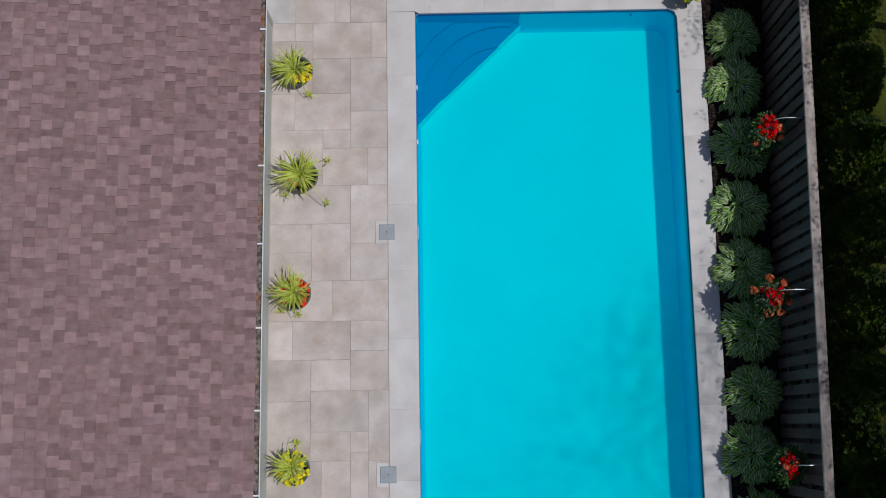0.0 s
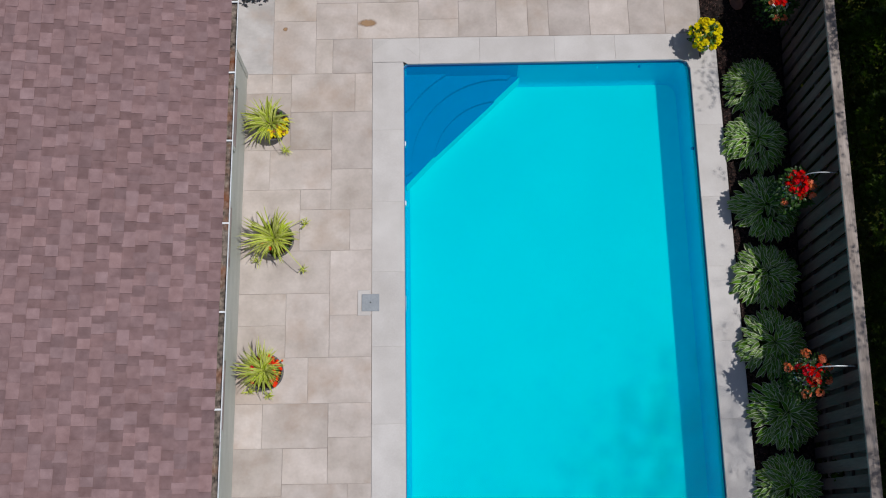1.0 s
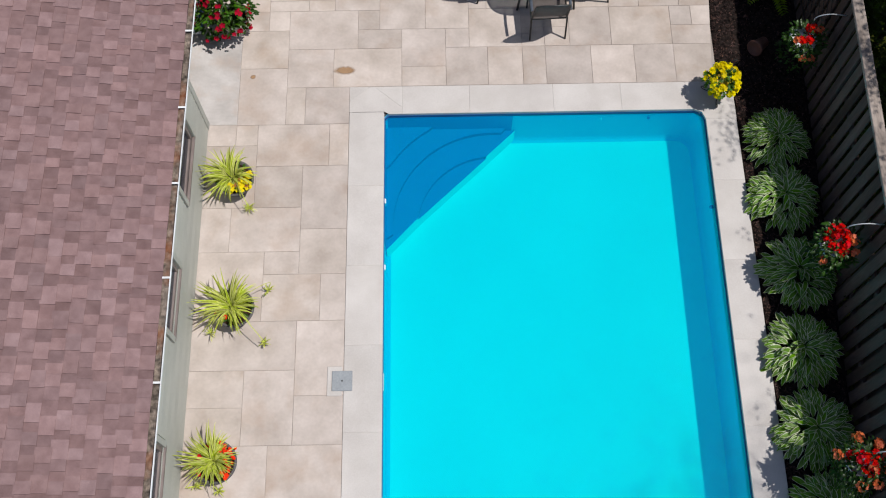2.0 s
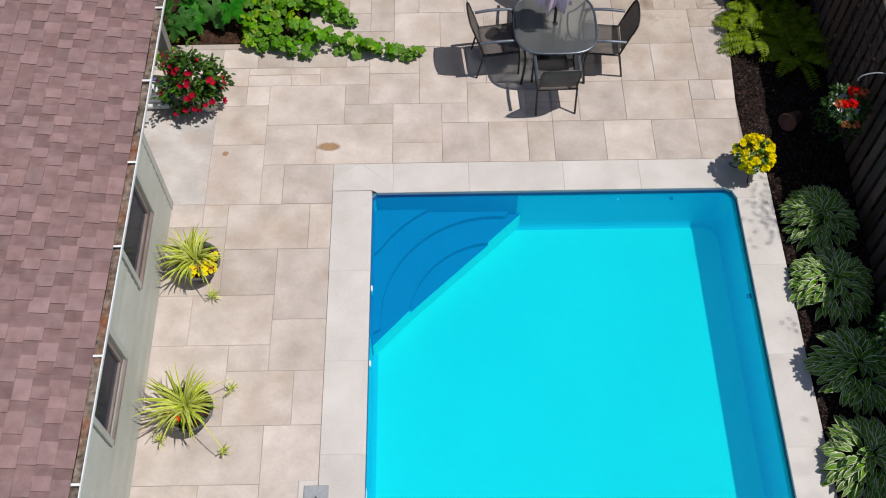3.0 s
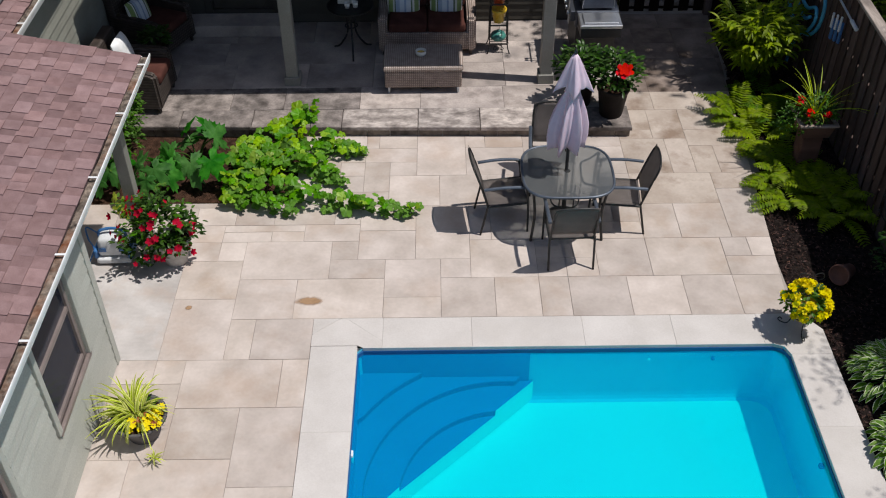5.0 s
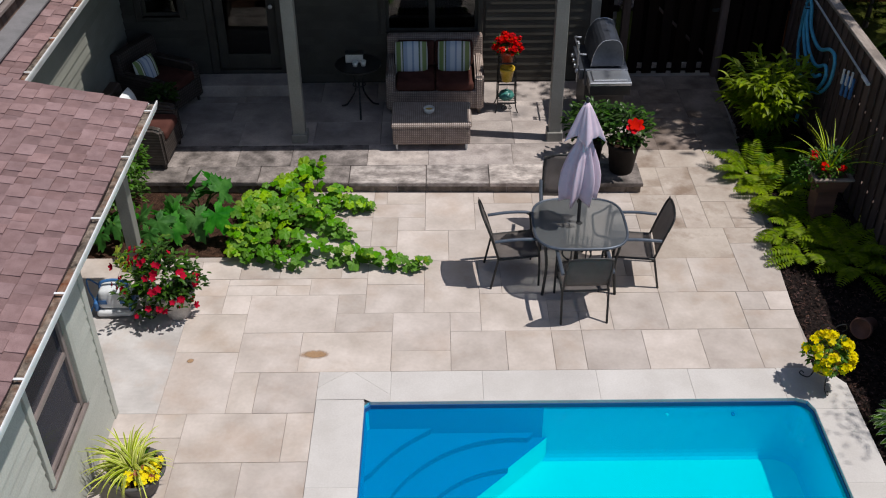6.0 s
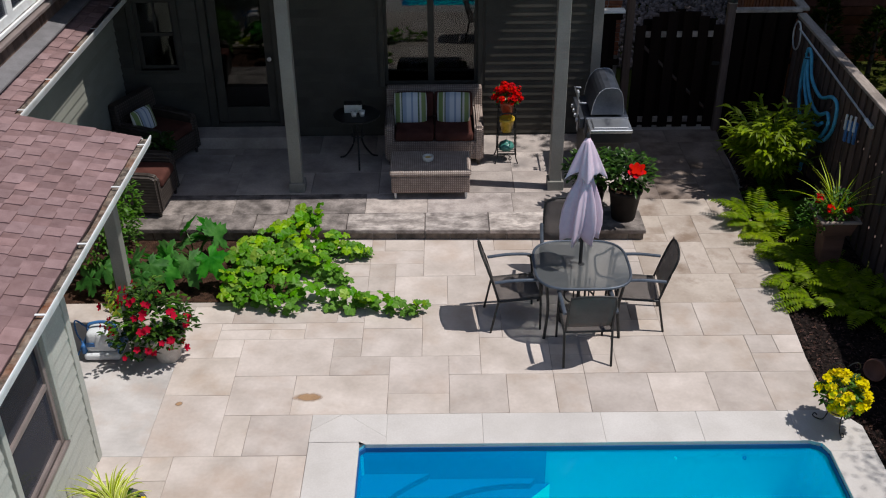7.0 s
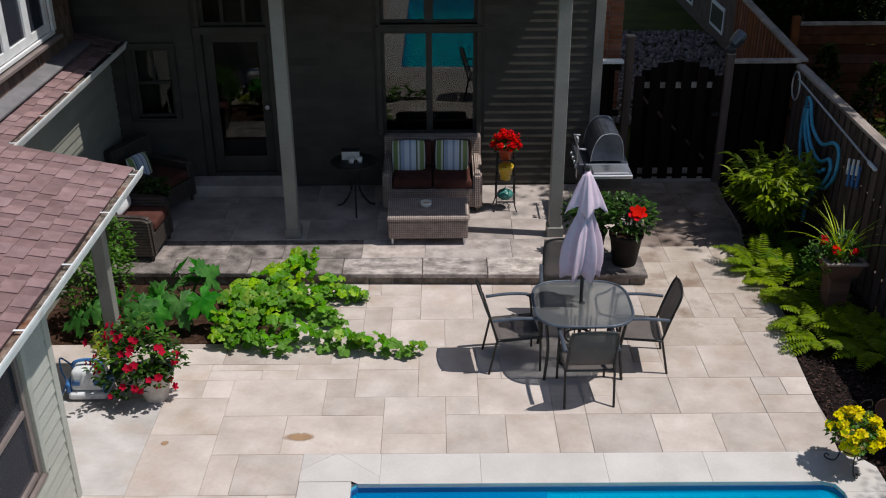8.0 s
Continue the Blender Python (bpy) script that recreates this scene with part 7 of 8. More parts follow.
def hosta(x, y, label, r, seed):
    random.seed(seed)
    t = thing("hosta", (x, y, -0.02), label, "hosta", "hostas along the pool")
    lv = Leaves()
    for k in range(40):
        a = rnd(0, 6.3)
        lv.strip((0, 0, 0), a, r * rnd(0.5, 0.8), 0.018, rnd(0.4, 1.3), 0.6, segs=4, fold=0.3, shape=lambda q: 1.0)
    lv.make("stalk_tuft", L_GREEN, t)
    for k in range(280):
        a, q = rnd(0, 2 * math.pi), math.sqrt((k + rnd(0, 1)) / 280)
        lump = 1 + 0.14 * noise.noise((math.cos(a) * 1.5 + x, math.sin(a) * 1.5 + y, 0.5))
        reach, h = r * 0.74 * q * lump, 0.33 * math.sqrt(1 - 0.86 * q * q) * lump - 0.05
        if q < 0.35:
            reach, a = reach * rnd(0.2, 1.0), rnd(0, 6.3)
        yaw, rise = a + rnd(-0.75, 0.75) * (1.5 - q), 0.85 * (1 - q) + rnd(0.0, 0.3)
        c = (math.cos(a) * reach, math.sin(a) * reach, h)
        m = Matrix.Translation(c) @ Matrix.Rotation(yaw, 4, "Z") @ Matrix.Rotation(-rise, 4, "Y") @ Matrix.Rotation(rnd(-0.3, 0.3), 4, "X") @ Matrix.Scale(r * rnd(0.9, 1.1), 4)
        shared("leaf", random.choice(HOSTA_LEAVES), t, m)


for k, (x, y, r) in enumerate(((5.15, -0.61, 0.43), (5.11, -1.47, 0.46), (5.15, -2.50, 0.48), (5.05, -3.50, 0.47), (5.06, -4.48, 0.47), (5.13, -5.45, 0.49), (5.10, -6.42, 0.45), (5.0, -7.33, 0.45), (5.08, -8.3, 0.45))):
    hosta(x, y, "clump of cream-edged green hosta leaves in the mulch bed", r * 1.02, 20 + k)


def hanging_basket(x, y, z, label, seed, mats, back):
    random.seed(seed)
    t = thing("hanging_basket", (x, y, z), label, "flower basket", "flower baskets on the fence")
    bm = bmesh.new()
    turned(bm, [(0.09, -0.16), (0.15, -0.10), (0.17, 0.0), (0.18, 0.01), (0.165, 0.01), (0.15, -0.04)], 24)
    part("basket", bm, M_WHITEPLASTIC, t, smooth=True)
    bm = bmesh.new()
    fx = fence_x(y) - x
    tube(bm, curve_pts([(fx, 0, 0.50), (fx * 0.5, 0, 0.54), (0.06, 0, 0.52), (0, 0, 0.47), (0.0, 0, 0.42)], 4), 0.007, 6)
    part("bracket", bm, M_ALU, t, "pale metal bracket")
    bm = bmesh.new()
    for k in range(3):
        a = 2 * math.pi * k / 3
        tube(bm, [(0.17 * math.cos(a), 0.17 * math.sin(a), 0.0), (0, 0, 0.43)], 0.003, 4)
    part("hanger", bm, M_BLACKIRON, t)
    lv = Leaves()
    bush(lv, (0.02, -0.03, 0.02), 0.24, 0.27, 0.18, 300, 0.06)
    bush(lv, (0.0, -0.05, -0.22), 0.26, 0.30, 0.26, 240, 0.05)
    lv.make("leaves", L_DARK, t)
    for m, n, r in mats:
        clusters = bloom_heads((0, -0.02, 0.05), 0.13 if m is F_RED else 0.26, 0.15 if m is F_RED else 0.28, 0.19, n * 2, 14, r, 0.026, 0.1 if m is F_RED else -0.4)
        heads("flower_head", t, m, clusters)


hanging_basket(5.26, -2.50, 1.10, "hanging basket of red geraniums on a fence bracket", 31, [(F_RED, 7, 0.055), (F_CORAL, 2, 0.04)], 0.4)
hanging_basket(5.15, -5.02, 1.10, "hanging basket of red and coral flowers on a fence bracket", 32, [(F_RED, 4, 0.065), (F_CORAL, 5, 0.05)], 0.4)
hanging_basket(5.22, -7.45, 1.10, "shaded hanging basket with a few red flowers", 33, [(F_RED, 5, 0.045), (F_CORAL, 1, 0.04)], 0.4)
hanging_basket(5.34, 0.32, 1.02, "hanging basket of red geraniums with trailing green", 34, [(F_RED, 3, 0.055), (F_CORAL, 2, 0.035)], 0.4)


def iron_stand_pot():
    random.seed(41)
    t = thing("potted_mum", (4.44, 0.12, 0.006), "round yellow chrysanthemum in a yellow pot on a scrolled iron stand", "potted plant")
    bm = bmesh.new()
    for k in range(3):
        a = 2 * math.pi * k / 3 + 0.5
        c, s = math.cos(a), math.sin(a)
        pts = [(0.10 * c, 0.10 * s, 0.20), (0.09 * c, 0.09 * s, 0.12), (0.12 * c, 0.12 * s, 0.02), (0.18 * c, 0.18 * s, 0.008), (0.215 * c, 0.215 * s, 0.03), (0.20 * c, 0.20 * s, 0.06), (0.175 * c, 0.175 * s, 0.045)]
        tube(bm, curve_pts(pts, 5), 0.006, 6)
    tube(bm, [(0.11 * math.cos(a), 0.11 * math.sin(a), 0.20) for a in (2 * math.pi * k / 20 for k in range(20))], 0.006, 6, closed=True)
    part("stand", bm, M_BLACKIRON, t, "scrolled black iron stand")
    bm = bmesh.new()
    for s in (-1, 1):
        tube(bm, curve_pts([(0.05, 0.13, 0.2), (0.08, 0.16, 0.42), (0.06 + s * 0.02, 0.17, 0.56), (0.06 + s * 0.10, 0.17, 0.60), (0.06 + s * 0.13, 0.17, 0.54), (0.06 + s * 0.09, 0.17, 0.51)], 5), 0.006, 6)
    part("stand_back", bm, M_BLACKIRON, t, "scrolled back of the stand")
    bm = bmesh.new()
    turned(bm, [(0.075, 0.15), (0.10, 0.22), (0.13, 0.32), (0.14, 0.33), (0.13, 0.34), (0.12, 0.32)], 24)
    part("pot", bm, M_YELLOWPOT, t, smooth=True)
    lv = Leaves()
    bush(lv, (0, 0, 0.37), 0.22, 0.22, 0.16, 300, 0.055)
    lv.make("leaves", L_GREEN, t)
    heads("flower_head", t, F_YELLOW, bloom_heads((0, 0, 0.38), 0.22, 0.22, 0.165, 42, 7, 0.032, 0.032, -0.3))


iron_stand_pot()


def hibiscus(x, y, z, label, seed, flower, r=0.20, h=0.42):
    random.seed(seed)
    t = thing("potted_hibiscus", (x, y, z), label, "potted plant", "pots on the porch ledge")
    bm = bmesh.new()
    turned(bm, [(r * 0.72, 0), (r * 0.75, 0.02), (r * 0.98, h * 0.86), (r * 1.05, h * 0.88), (r * 1.06, h), (r * 0.96, h), (r * 0.93, h * 0.9)], 28)
    part("pot", bm, M_BLACKPOT, t, smooth=True)
    bm = bmesh.new()
    turned(bm, [(r * 0.92, h * 0.86), (r * 0.92, h * 0.91)], 20)
    part("potting_soil", bm, M_SOIL, t)
    bm = bmesh.new()
    for k in range(7):
        a = rnd(0, 6.3)
        tube(bm, curve_pts([(0.03 * math.cos(a), 0.03 * math.sin(a), h * 0.9), (0.12 * math.cos(a), 0.12 * math.sin(a), h + 0.18), (0.26 * math.cos(a), 0.26 * math.sin(a), h + 0.34)], 4), 0.008, 5, taper=0.4)
    part("stems", bm, M_BARK, t)
    lv = Leaves()
    bush(lv, (0, 0, h + 0.20), 0.36, 0.34, 0.27, 330, 0.09)
    lv.make("leaves", L_DARK, t)
    lv = Leaves()
    bush(lv, (0, 0, h + 0.24), 0.36, 0.34, 0.26, 60, 0.08)
    lv.make("young_leaves", L_GREEN, t)
    if flower:
        fl = Leaves()
        for k in range(6):
            blossom(fl, (0.05 + rnd(-0.03, 0.03), -0.27 + rnd(-0.02, 0.02), h + 0.36 + rnd(-0.02, 0.03)), 0.105 - 0.01 * k, (rnd(-0.3, 0.3), -0.7, 0.8), 5)
        fl.make("flower", F_RED, t, "one large red bloom", many=False)


hibiscus(3.02, 3.92, PORCH, "dark-leaved hibiscus with one red bloom in a black pot", 51, True)
hibiscus(2.66, 4.18, PORCH, "dark-leaved shrub in a black pot behind the umbrella", 52, False, 0.16, 0.34)


def plant_stand():
    s = thing("plant_stand", (1.64, 5.62, PORCH), "black iron tiered plant stand with scrolls", "plant stand")
    for x in (-0.125, 0.125):
        for y in (-0.12, 0.12):
            bm = bmesh.new()
            tube(bm, curve_pts([(x * 1.25, y * 1.25, 0.0), (x * 1.02, y * 1.02, 0.10), (x, y, 0.30), (x * 0.9, y * 0.9, 0.78)], 4), 0.009, 6)
            part("leg", bm, M_BLACKIRON, s)
    for z in (0.13, 0.42, 0.74):
        bm = bmesh.new()
        q = [(-0.12, -0.115, z), (0.12, -0.115, z), (0.12, 0.115, z), (-0.12, 0.115, z)]
        tube(bm, q, 0.008, 6, closed=True)
        for k in range(4):
            tube(bm, [(-0.12, -0.09 + 0.06 * k, z), (0.12, -0.09 + 0.06 * k, z)], 0.005, 5)
        part("shelf", bm, M_BLACKIRON, s)
    bm = bmesh.new()
    for sx in (-1, 1):
        tube(bm, curve_pts([(0, -0.12, 0.13), (sx * 0.05, -0.12, 0.10), (sx * 0.07, -0.12, 0.06), (sx * 0.04, -0.12, 0.045), (sx * 0.025, -0.12, 0.07)], 5), 0.005, 5)
    part("scroll", bm, M_BLACKIRON, s)
    random.seed(61)
    for nm, z, mat, r, h, lab, cat in (("yellow_flowerpot", 0.43, M_YELLOWPOT, 0.10, 0.20, "glazed yellow flowerpot on the middle shelf", "flowerpot"),
                                       ("teal_teapot", 0.14, M_TEALPOT, 0.11, 0.13, "squat teal glazed pot on the low shelf", "pot")):
        t = thing(nm, (1.64, 5.62, PORCH + z), lab, cat)
        bm = bmesh.new()
        if nm == "teal_teapot":
            turned(bm, [(0.06, 0), (0.10, 0.03), (0.115, 0.07), (0.09, 0.11), (0.05, 0.125), (0.03, 0.13), (0.02, 0.155), (0.008, 0.16)], 24)
        else:
            turned(bm, [(r * 0.7, 0), (r, h * 0.8), (r * 1.1, h * 0.82), (r * 1.1, h), (r * 0.95, h), (r * 0.9, h * 0.85)], 24)
        part("pot", bm, mat, t, smooth=True)
    t = thing("potted_geranium", (1.64, 5.62, PORCH + 0.70), "bright red geranium in a red pot on the top shelf", "potted plant")
    bm = bmesh.new()
    turned(bm, [(0.07, 0), (0.10, 0.15), (0.11, 0.155), (0.11, 0.19), (0.095, 0.19), (0.09, 0.16)], 24)
    part("pot", bm, M_REDPOT, t, smooth=True)
    lv = Leaves()
    bush(lv, (0, 0, 0.24), 0.17, 0.16, 0.13, 170, 0.07)
    lv.make("leaves", L_DARK, t)
    heads("flower_head", t, F_RED, bloom_heads((0, -0.02, 0.25), 0.17, 0.16, 0.16, 26, 13, 0.05, 0.024, -0.2))


plant_stand()


def fern(x, y, label, seed, n, length, mat, up=(0.45, 1.05), droop=(0.8, 1.4), pin=0.11, z=-0.02):
    """Arching fronds with paired leaflets."""
    random.seed(seed)
    t = thing("fern", (x, y, z), label, "fern", "ferns in the shaded bed")
    lv = Leaves()
    for k in range(n):
        a = 2 * math.pi * k / n + rnd(-0.3, 0.3)
        ln, ang, bend = length * rnd(0.7, 1.1), rnd(*up), rnd(*droop)
        u, sd = Vector((math.cos(a), math.sin(a), 0)), Vector((-math.sin(a), math.cos(a), 0))
        p, segs = Vector((0.04 * math.cos(a), 0.04 * math.sin(a), 0.02)), 17
        for i in range(segs):
            q = i / segs
            d = u * math.cos(ang) + Vector((0, 0, 1)) * math.sin(ang)
            w = pin * length / 0.6 * math.sin(math.pi * (0.12 + 0.86 * q)) ** 0.8
            if i > 1:
                for s in (-1, 1):
                    lv.strip(p, a + s * rnd(1.05, 1.3), w * rnd(0.9, 1.1), w * 0.30 + 0.008, ang * 0.4 * (1 - q), 0.5, segs=2, fold=0.15)
            p = p + d * (ln / segs)
            ang -= bend / segs
    lv.make("fronds", mat, t)


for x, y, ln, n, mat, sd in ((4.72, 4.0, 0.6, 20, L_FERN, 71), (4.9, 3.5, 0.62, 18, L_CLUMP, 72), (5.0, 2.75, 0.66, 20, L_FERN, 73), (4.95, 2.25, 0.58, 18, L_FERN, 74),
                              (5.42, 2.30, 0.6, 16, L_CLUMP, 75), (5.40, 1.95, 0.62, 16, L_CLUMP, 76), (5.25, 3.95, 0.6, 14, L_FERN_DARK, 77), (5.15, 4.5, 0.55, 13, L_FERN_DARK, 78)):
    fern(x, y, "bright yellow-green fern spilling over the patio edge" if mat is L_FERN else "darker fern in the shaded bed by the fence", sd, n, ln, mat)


def fountain_clump():
    """Stems that arch outwards, each with long pointed leaves hanging from its upper half."""
    random.seed(81)
    t = thing("perennial_clump", (5.12, 4.98, -0.02), "tall rounded clump of yellow-green pointed leaves by the path", "perennial")
    stems, lv = bmesh.new(), Leaves()
    for k in range(150):
        a, reach, h = rnd(0, 6.3), rnd(0.05, 0.60), rnd(0.45, 1.10)
        u = Vector((math.cos(a), math.sin(a), 0))
        line = curve_pts([u * 0.05, u * reach * 0.5 + Vector((0, 0, h * 0.75)), u * reach + Vector((0, 0, h))], 4)
        tube(stems, line, 0.004, 4)
        for i, p in enumerate(line[3:]):
            for s in (-1, 1):
                lv.strip(p, a + s * rnd(0.15, 0.9), rnd(0.13, 0.21), rnd(0.036, 0.055), rnd(-0.1, 0.8), rnd(0.6, 1.4), segs=4, fold=0.25)
    part("stems", stems, L_GREEN, t)
    lv.make("leaves", L_CLUMP, t)


fountain_clump()


def trellis():
    t = thing("wire_trellis", (fence_x(1.2) - 0.03, 0.62, 0.0), "black wire lattice trellis leaning on the fence", "trellis")
    bm = bmesh.new()
    tube(bm, [(0, 0, 0.3), (0, 0, 1.58), (0, 1.05, 1.58), (0, 1.05, 0.3)], 0.008, 6, closed=True)
    part("outer_wire", bm, M_BLACKIRON, t)
    for k in range(11):
        for s in (-1, 1):
            z0 = 0.3 + 0.2 * (k - 4)
            y0, y1 = 0.0, 1.05
            a, b = z0, z0 + 1.05
            if s < 0:
                a, b = b, a
            p, q = (y0, a), (y1, b)
            pts = []
            for i in range(22):
                f = i / 21
                y, z = p[0] + (q[0] - p[0]) * f, p[1] + (q[1] - p[1]) * f
                if 0.3 <= z <= 1.58:
                    pts.append((0.004 * s - 0.008, y, z))
            if len(pts) > 2:
                bm = bmesh.new()
                tube(bm, [pts[0], pts[-1]], 0.005, 5)
                part("wire", bm, M_BLACKIRON, t)


trellis()


def pedestal_planter():
    random.seed(91)
    t = thing("wooden_planter", (5.26, 2.93, -0.02), "reddish wooden box planter on a pedestal", "planter")
    lift = 0.14
    part("pedestal", rounded((-0.12, -0.12, 0), (0.12, 0.12, 0.40 + lift), 0.01), M_PLANTERWOOD, t)
    bm = bmesh.new()
    vs = [bm.verts.new((sx * w, sy * w, z)) for w, z in ((0.16, 0.40 + lift), (0.20, 0.58 + lift)) for sx, sy in ((-1, -1), (1, -1), (1, 1), (-1, 1))]
    for i in range(4):
        bm.faces.new((vs[i], vs[(i + 1) % 4], vs[4 + (i + 1) % 4], vs[4 + i]))
    bm.faces.new(vs[3::-1])
    bm.faces.new(vs[4:])
    part("box", bm, M_PLANTERWOOD, t)
    for lo, hi in (((-0.23, -0.23, 0.58), (0.23, -0.18, 0.61)), ((-0.23, 0.18, 0.58), (0.23, 0.23, 0.61)), ((-0.23, -0.18, 0.58), (-0.18, 0.18, 0.61)), ((0.18, -0.18, 0.58), (0.23, 0.18, 0.61))):
        part("rim_board", rounded((lo[0], lo[1], lo[2] + lift), (hi[0], hi[1], hi[2] + lift), 0.006, 1), M_RIM_LIT, t, "rim board, made paler for the sun on it")
    lv = Leaves()
    for k in range(26):
        a = rnd(0, 6.3)
        lv.strip((0.02 * math.cos(a), 0.02 * math.sin(a), 0.58 + lift), a, rnd(0.4, 0.8), 0.02, rnd(0.7, 1.5), rnd(0.3, 1.3), segs=6, fold=0.3, shape=lambda q: max(0.06, 1 - q ** 2))
    lv.make("spike_leaves", L_SPIDER, t, "thin arching spike leaves")
    lv = Leaves()
    bush(lv, (0, 0.02, 0.68 + lift), 0.28, 0.24, 0.2, 480, 0.05)
    bush(lv, (-0.24, 0.0, 0.54 + lift), 0.2, 0.2, 0.26, 260, 0.045)
    lv.make("trailing_leaves", L_GREEN, t)
    clusters = []
    for k in range(5):
        a = rnd(0, 6.3)
        clusters.append([((0.2 * math.cos(a) + rnd(-0.03, 0.03), 0.2 * math.sin(a) + rnd(-0.03, 0.03), 0.74 + lift + rnd(-0.03, 0.05)), 0.03, (rnd(-1, 1), -0.5, 1), 5) for j in range(7)])
    heads("flower_head", t, F_RED, clusters)


pedestal_planter()


def palmate(lv, s, lobes=5, teeth=0.09, deep=0.6, reach=0.2):
    """A broad lobed leaf with raised flesh between sunken veins; its stalk joins at the notch."""
    n, start = lobes * 10, len(lv.v)
    lv.v.append((0, 0, 0))
    for ring in (0.45, 1.0):
        for k in range(n):
            a = -2.75 + 5.5 * k / (n - 1)
            peak = abs(math.cos(a * lobes / 5.5 * math.pi)) ** 1.1
            edge = s * (1 - deep + deep * peak) * (1 - reach + reach * math.cos(a)) * (1 + teeth * math.sin(k * 2.6)) if ring == 1.0 else s * 0.8
            r = edge * ring
            z = s * ((0.10 if ring < 1 else 0.02) * (1 - peak) - 0.10 * ring ** 2 + 0.035 * math.sin(3 * a + 1) * ring)
            lv.v.append((r * math.cos(a), r * math.sin(a), z))
    for k in range(n - 1):
        lv.f.append((start, start + 1 + k, start + 2 + k))
        lv.f.append((start + 1 + k, start + 1 + n + k, start + 2 + n + k, start + 2 + k))
        lv.s += [0, 0]


def squash(x, y, label, seed, n, spread, mat, size, hgt, tip=0.8, name="squash_plant"):
    random.seed(seed)
    t = thing(name, (x, y, -0.01), label, "vegetable plant", "vegetables in the bed")
    ends = []
    for k in range(n):
        a = 2 * math.pi * k / n + rnd(-0.35, 0.35)
        q, h = spread * rnd(0.35, 1.0), hgt * rnd(0.6, 1.0)
        e = Vector((q * math.cos(a), q * math.sin(a), h))
        stalk = bmesh.new()
        tube(stalk, curve_pts([(0, 0, 0), (e.x * 0.4, e.y * 0.4, h * 0.75), e], 4), 0.012, 6, taper=0.6)
        part("stalk", stalk, L_GREEN, t)
        ends.append((e, a))
    for e, a in ends:
        lv = Leaves()
        s = size * rnd(0.75, 1.15)
        palmate(lv, s, 5, 0.13, 0.5, 0.3)
        ob = lv.make("leaf", mat, t, many=False)
        nrm = Vector((tip * math.cos(a) + rnd(-0.3, 0.3), tip * math.sin(a) - 0.35 + rnd(-0.3, 0.3), rnd(0.6, 1.0)))
        ob.matrix_basis = Matrix.Translation(e) @ nrm.to_track_quat("Z", "Y").to_matrix().to_4x4() @ Matrix.Rotation(a + rnd(-0.5, 0.5), 4, "Z")


squash(-2.16, 2.95, "large zucchini plant with broad lobed leaves in bare earth", 101, 9, 0.50, L_SQUASH, 0.29, 0.50)
squash(-2.56, 2.46, "smaller zucchini plant with upright leaves beside the post", 102, 6, 0.24, L_SQUASH, 0.27, 0.52, 1.3)
squash(-3.08, 2.60, "broad-leaved vegetable plant beside the staked tomatoes", 103, 5, 0.26, L_SQUASH, 0.25, 0.42, 1.1)
squash(-2.86, 2.22, "pale lime-green leafy plant at the edge of the bed", 104, 8, 0.22, L_LIME, 0.13, 0.14)


def tomato():
    random.seed(111)
    t = thing("tomato_plant", (-3.24, 2.74, -0.01), "staked tomato plant climbing beside the porch", "vegetable plant", "vegetables in the bed")
    bm = bmesh.new()
    tube(bm, [(0, 0, 0), (0.02, 0.02, 1.25)], 0.009, 6)
    tube(bm, [(0.25, 0.2, 0), (0.24, 0.2, 1.1)], 0.009, 6)
    part("stake", bm, M_BARK, t)
    lv = Leaves()
    bush(lv, (0.02, 0, 0.50), 0.30, 0.28, 0.46, 620, 0.06)
    bush(lv, (0.22, 0.25, 0.55), 0.22, 0.25, 0.40, 420, 0.06)
    bush(lv, (0.20, 0.78, 0.56), 0.17, 0.18, 0.42, 360, 0.065)
    lv.make("leaves", L_GREEN, t)


tomato()


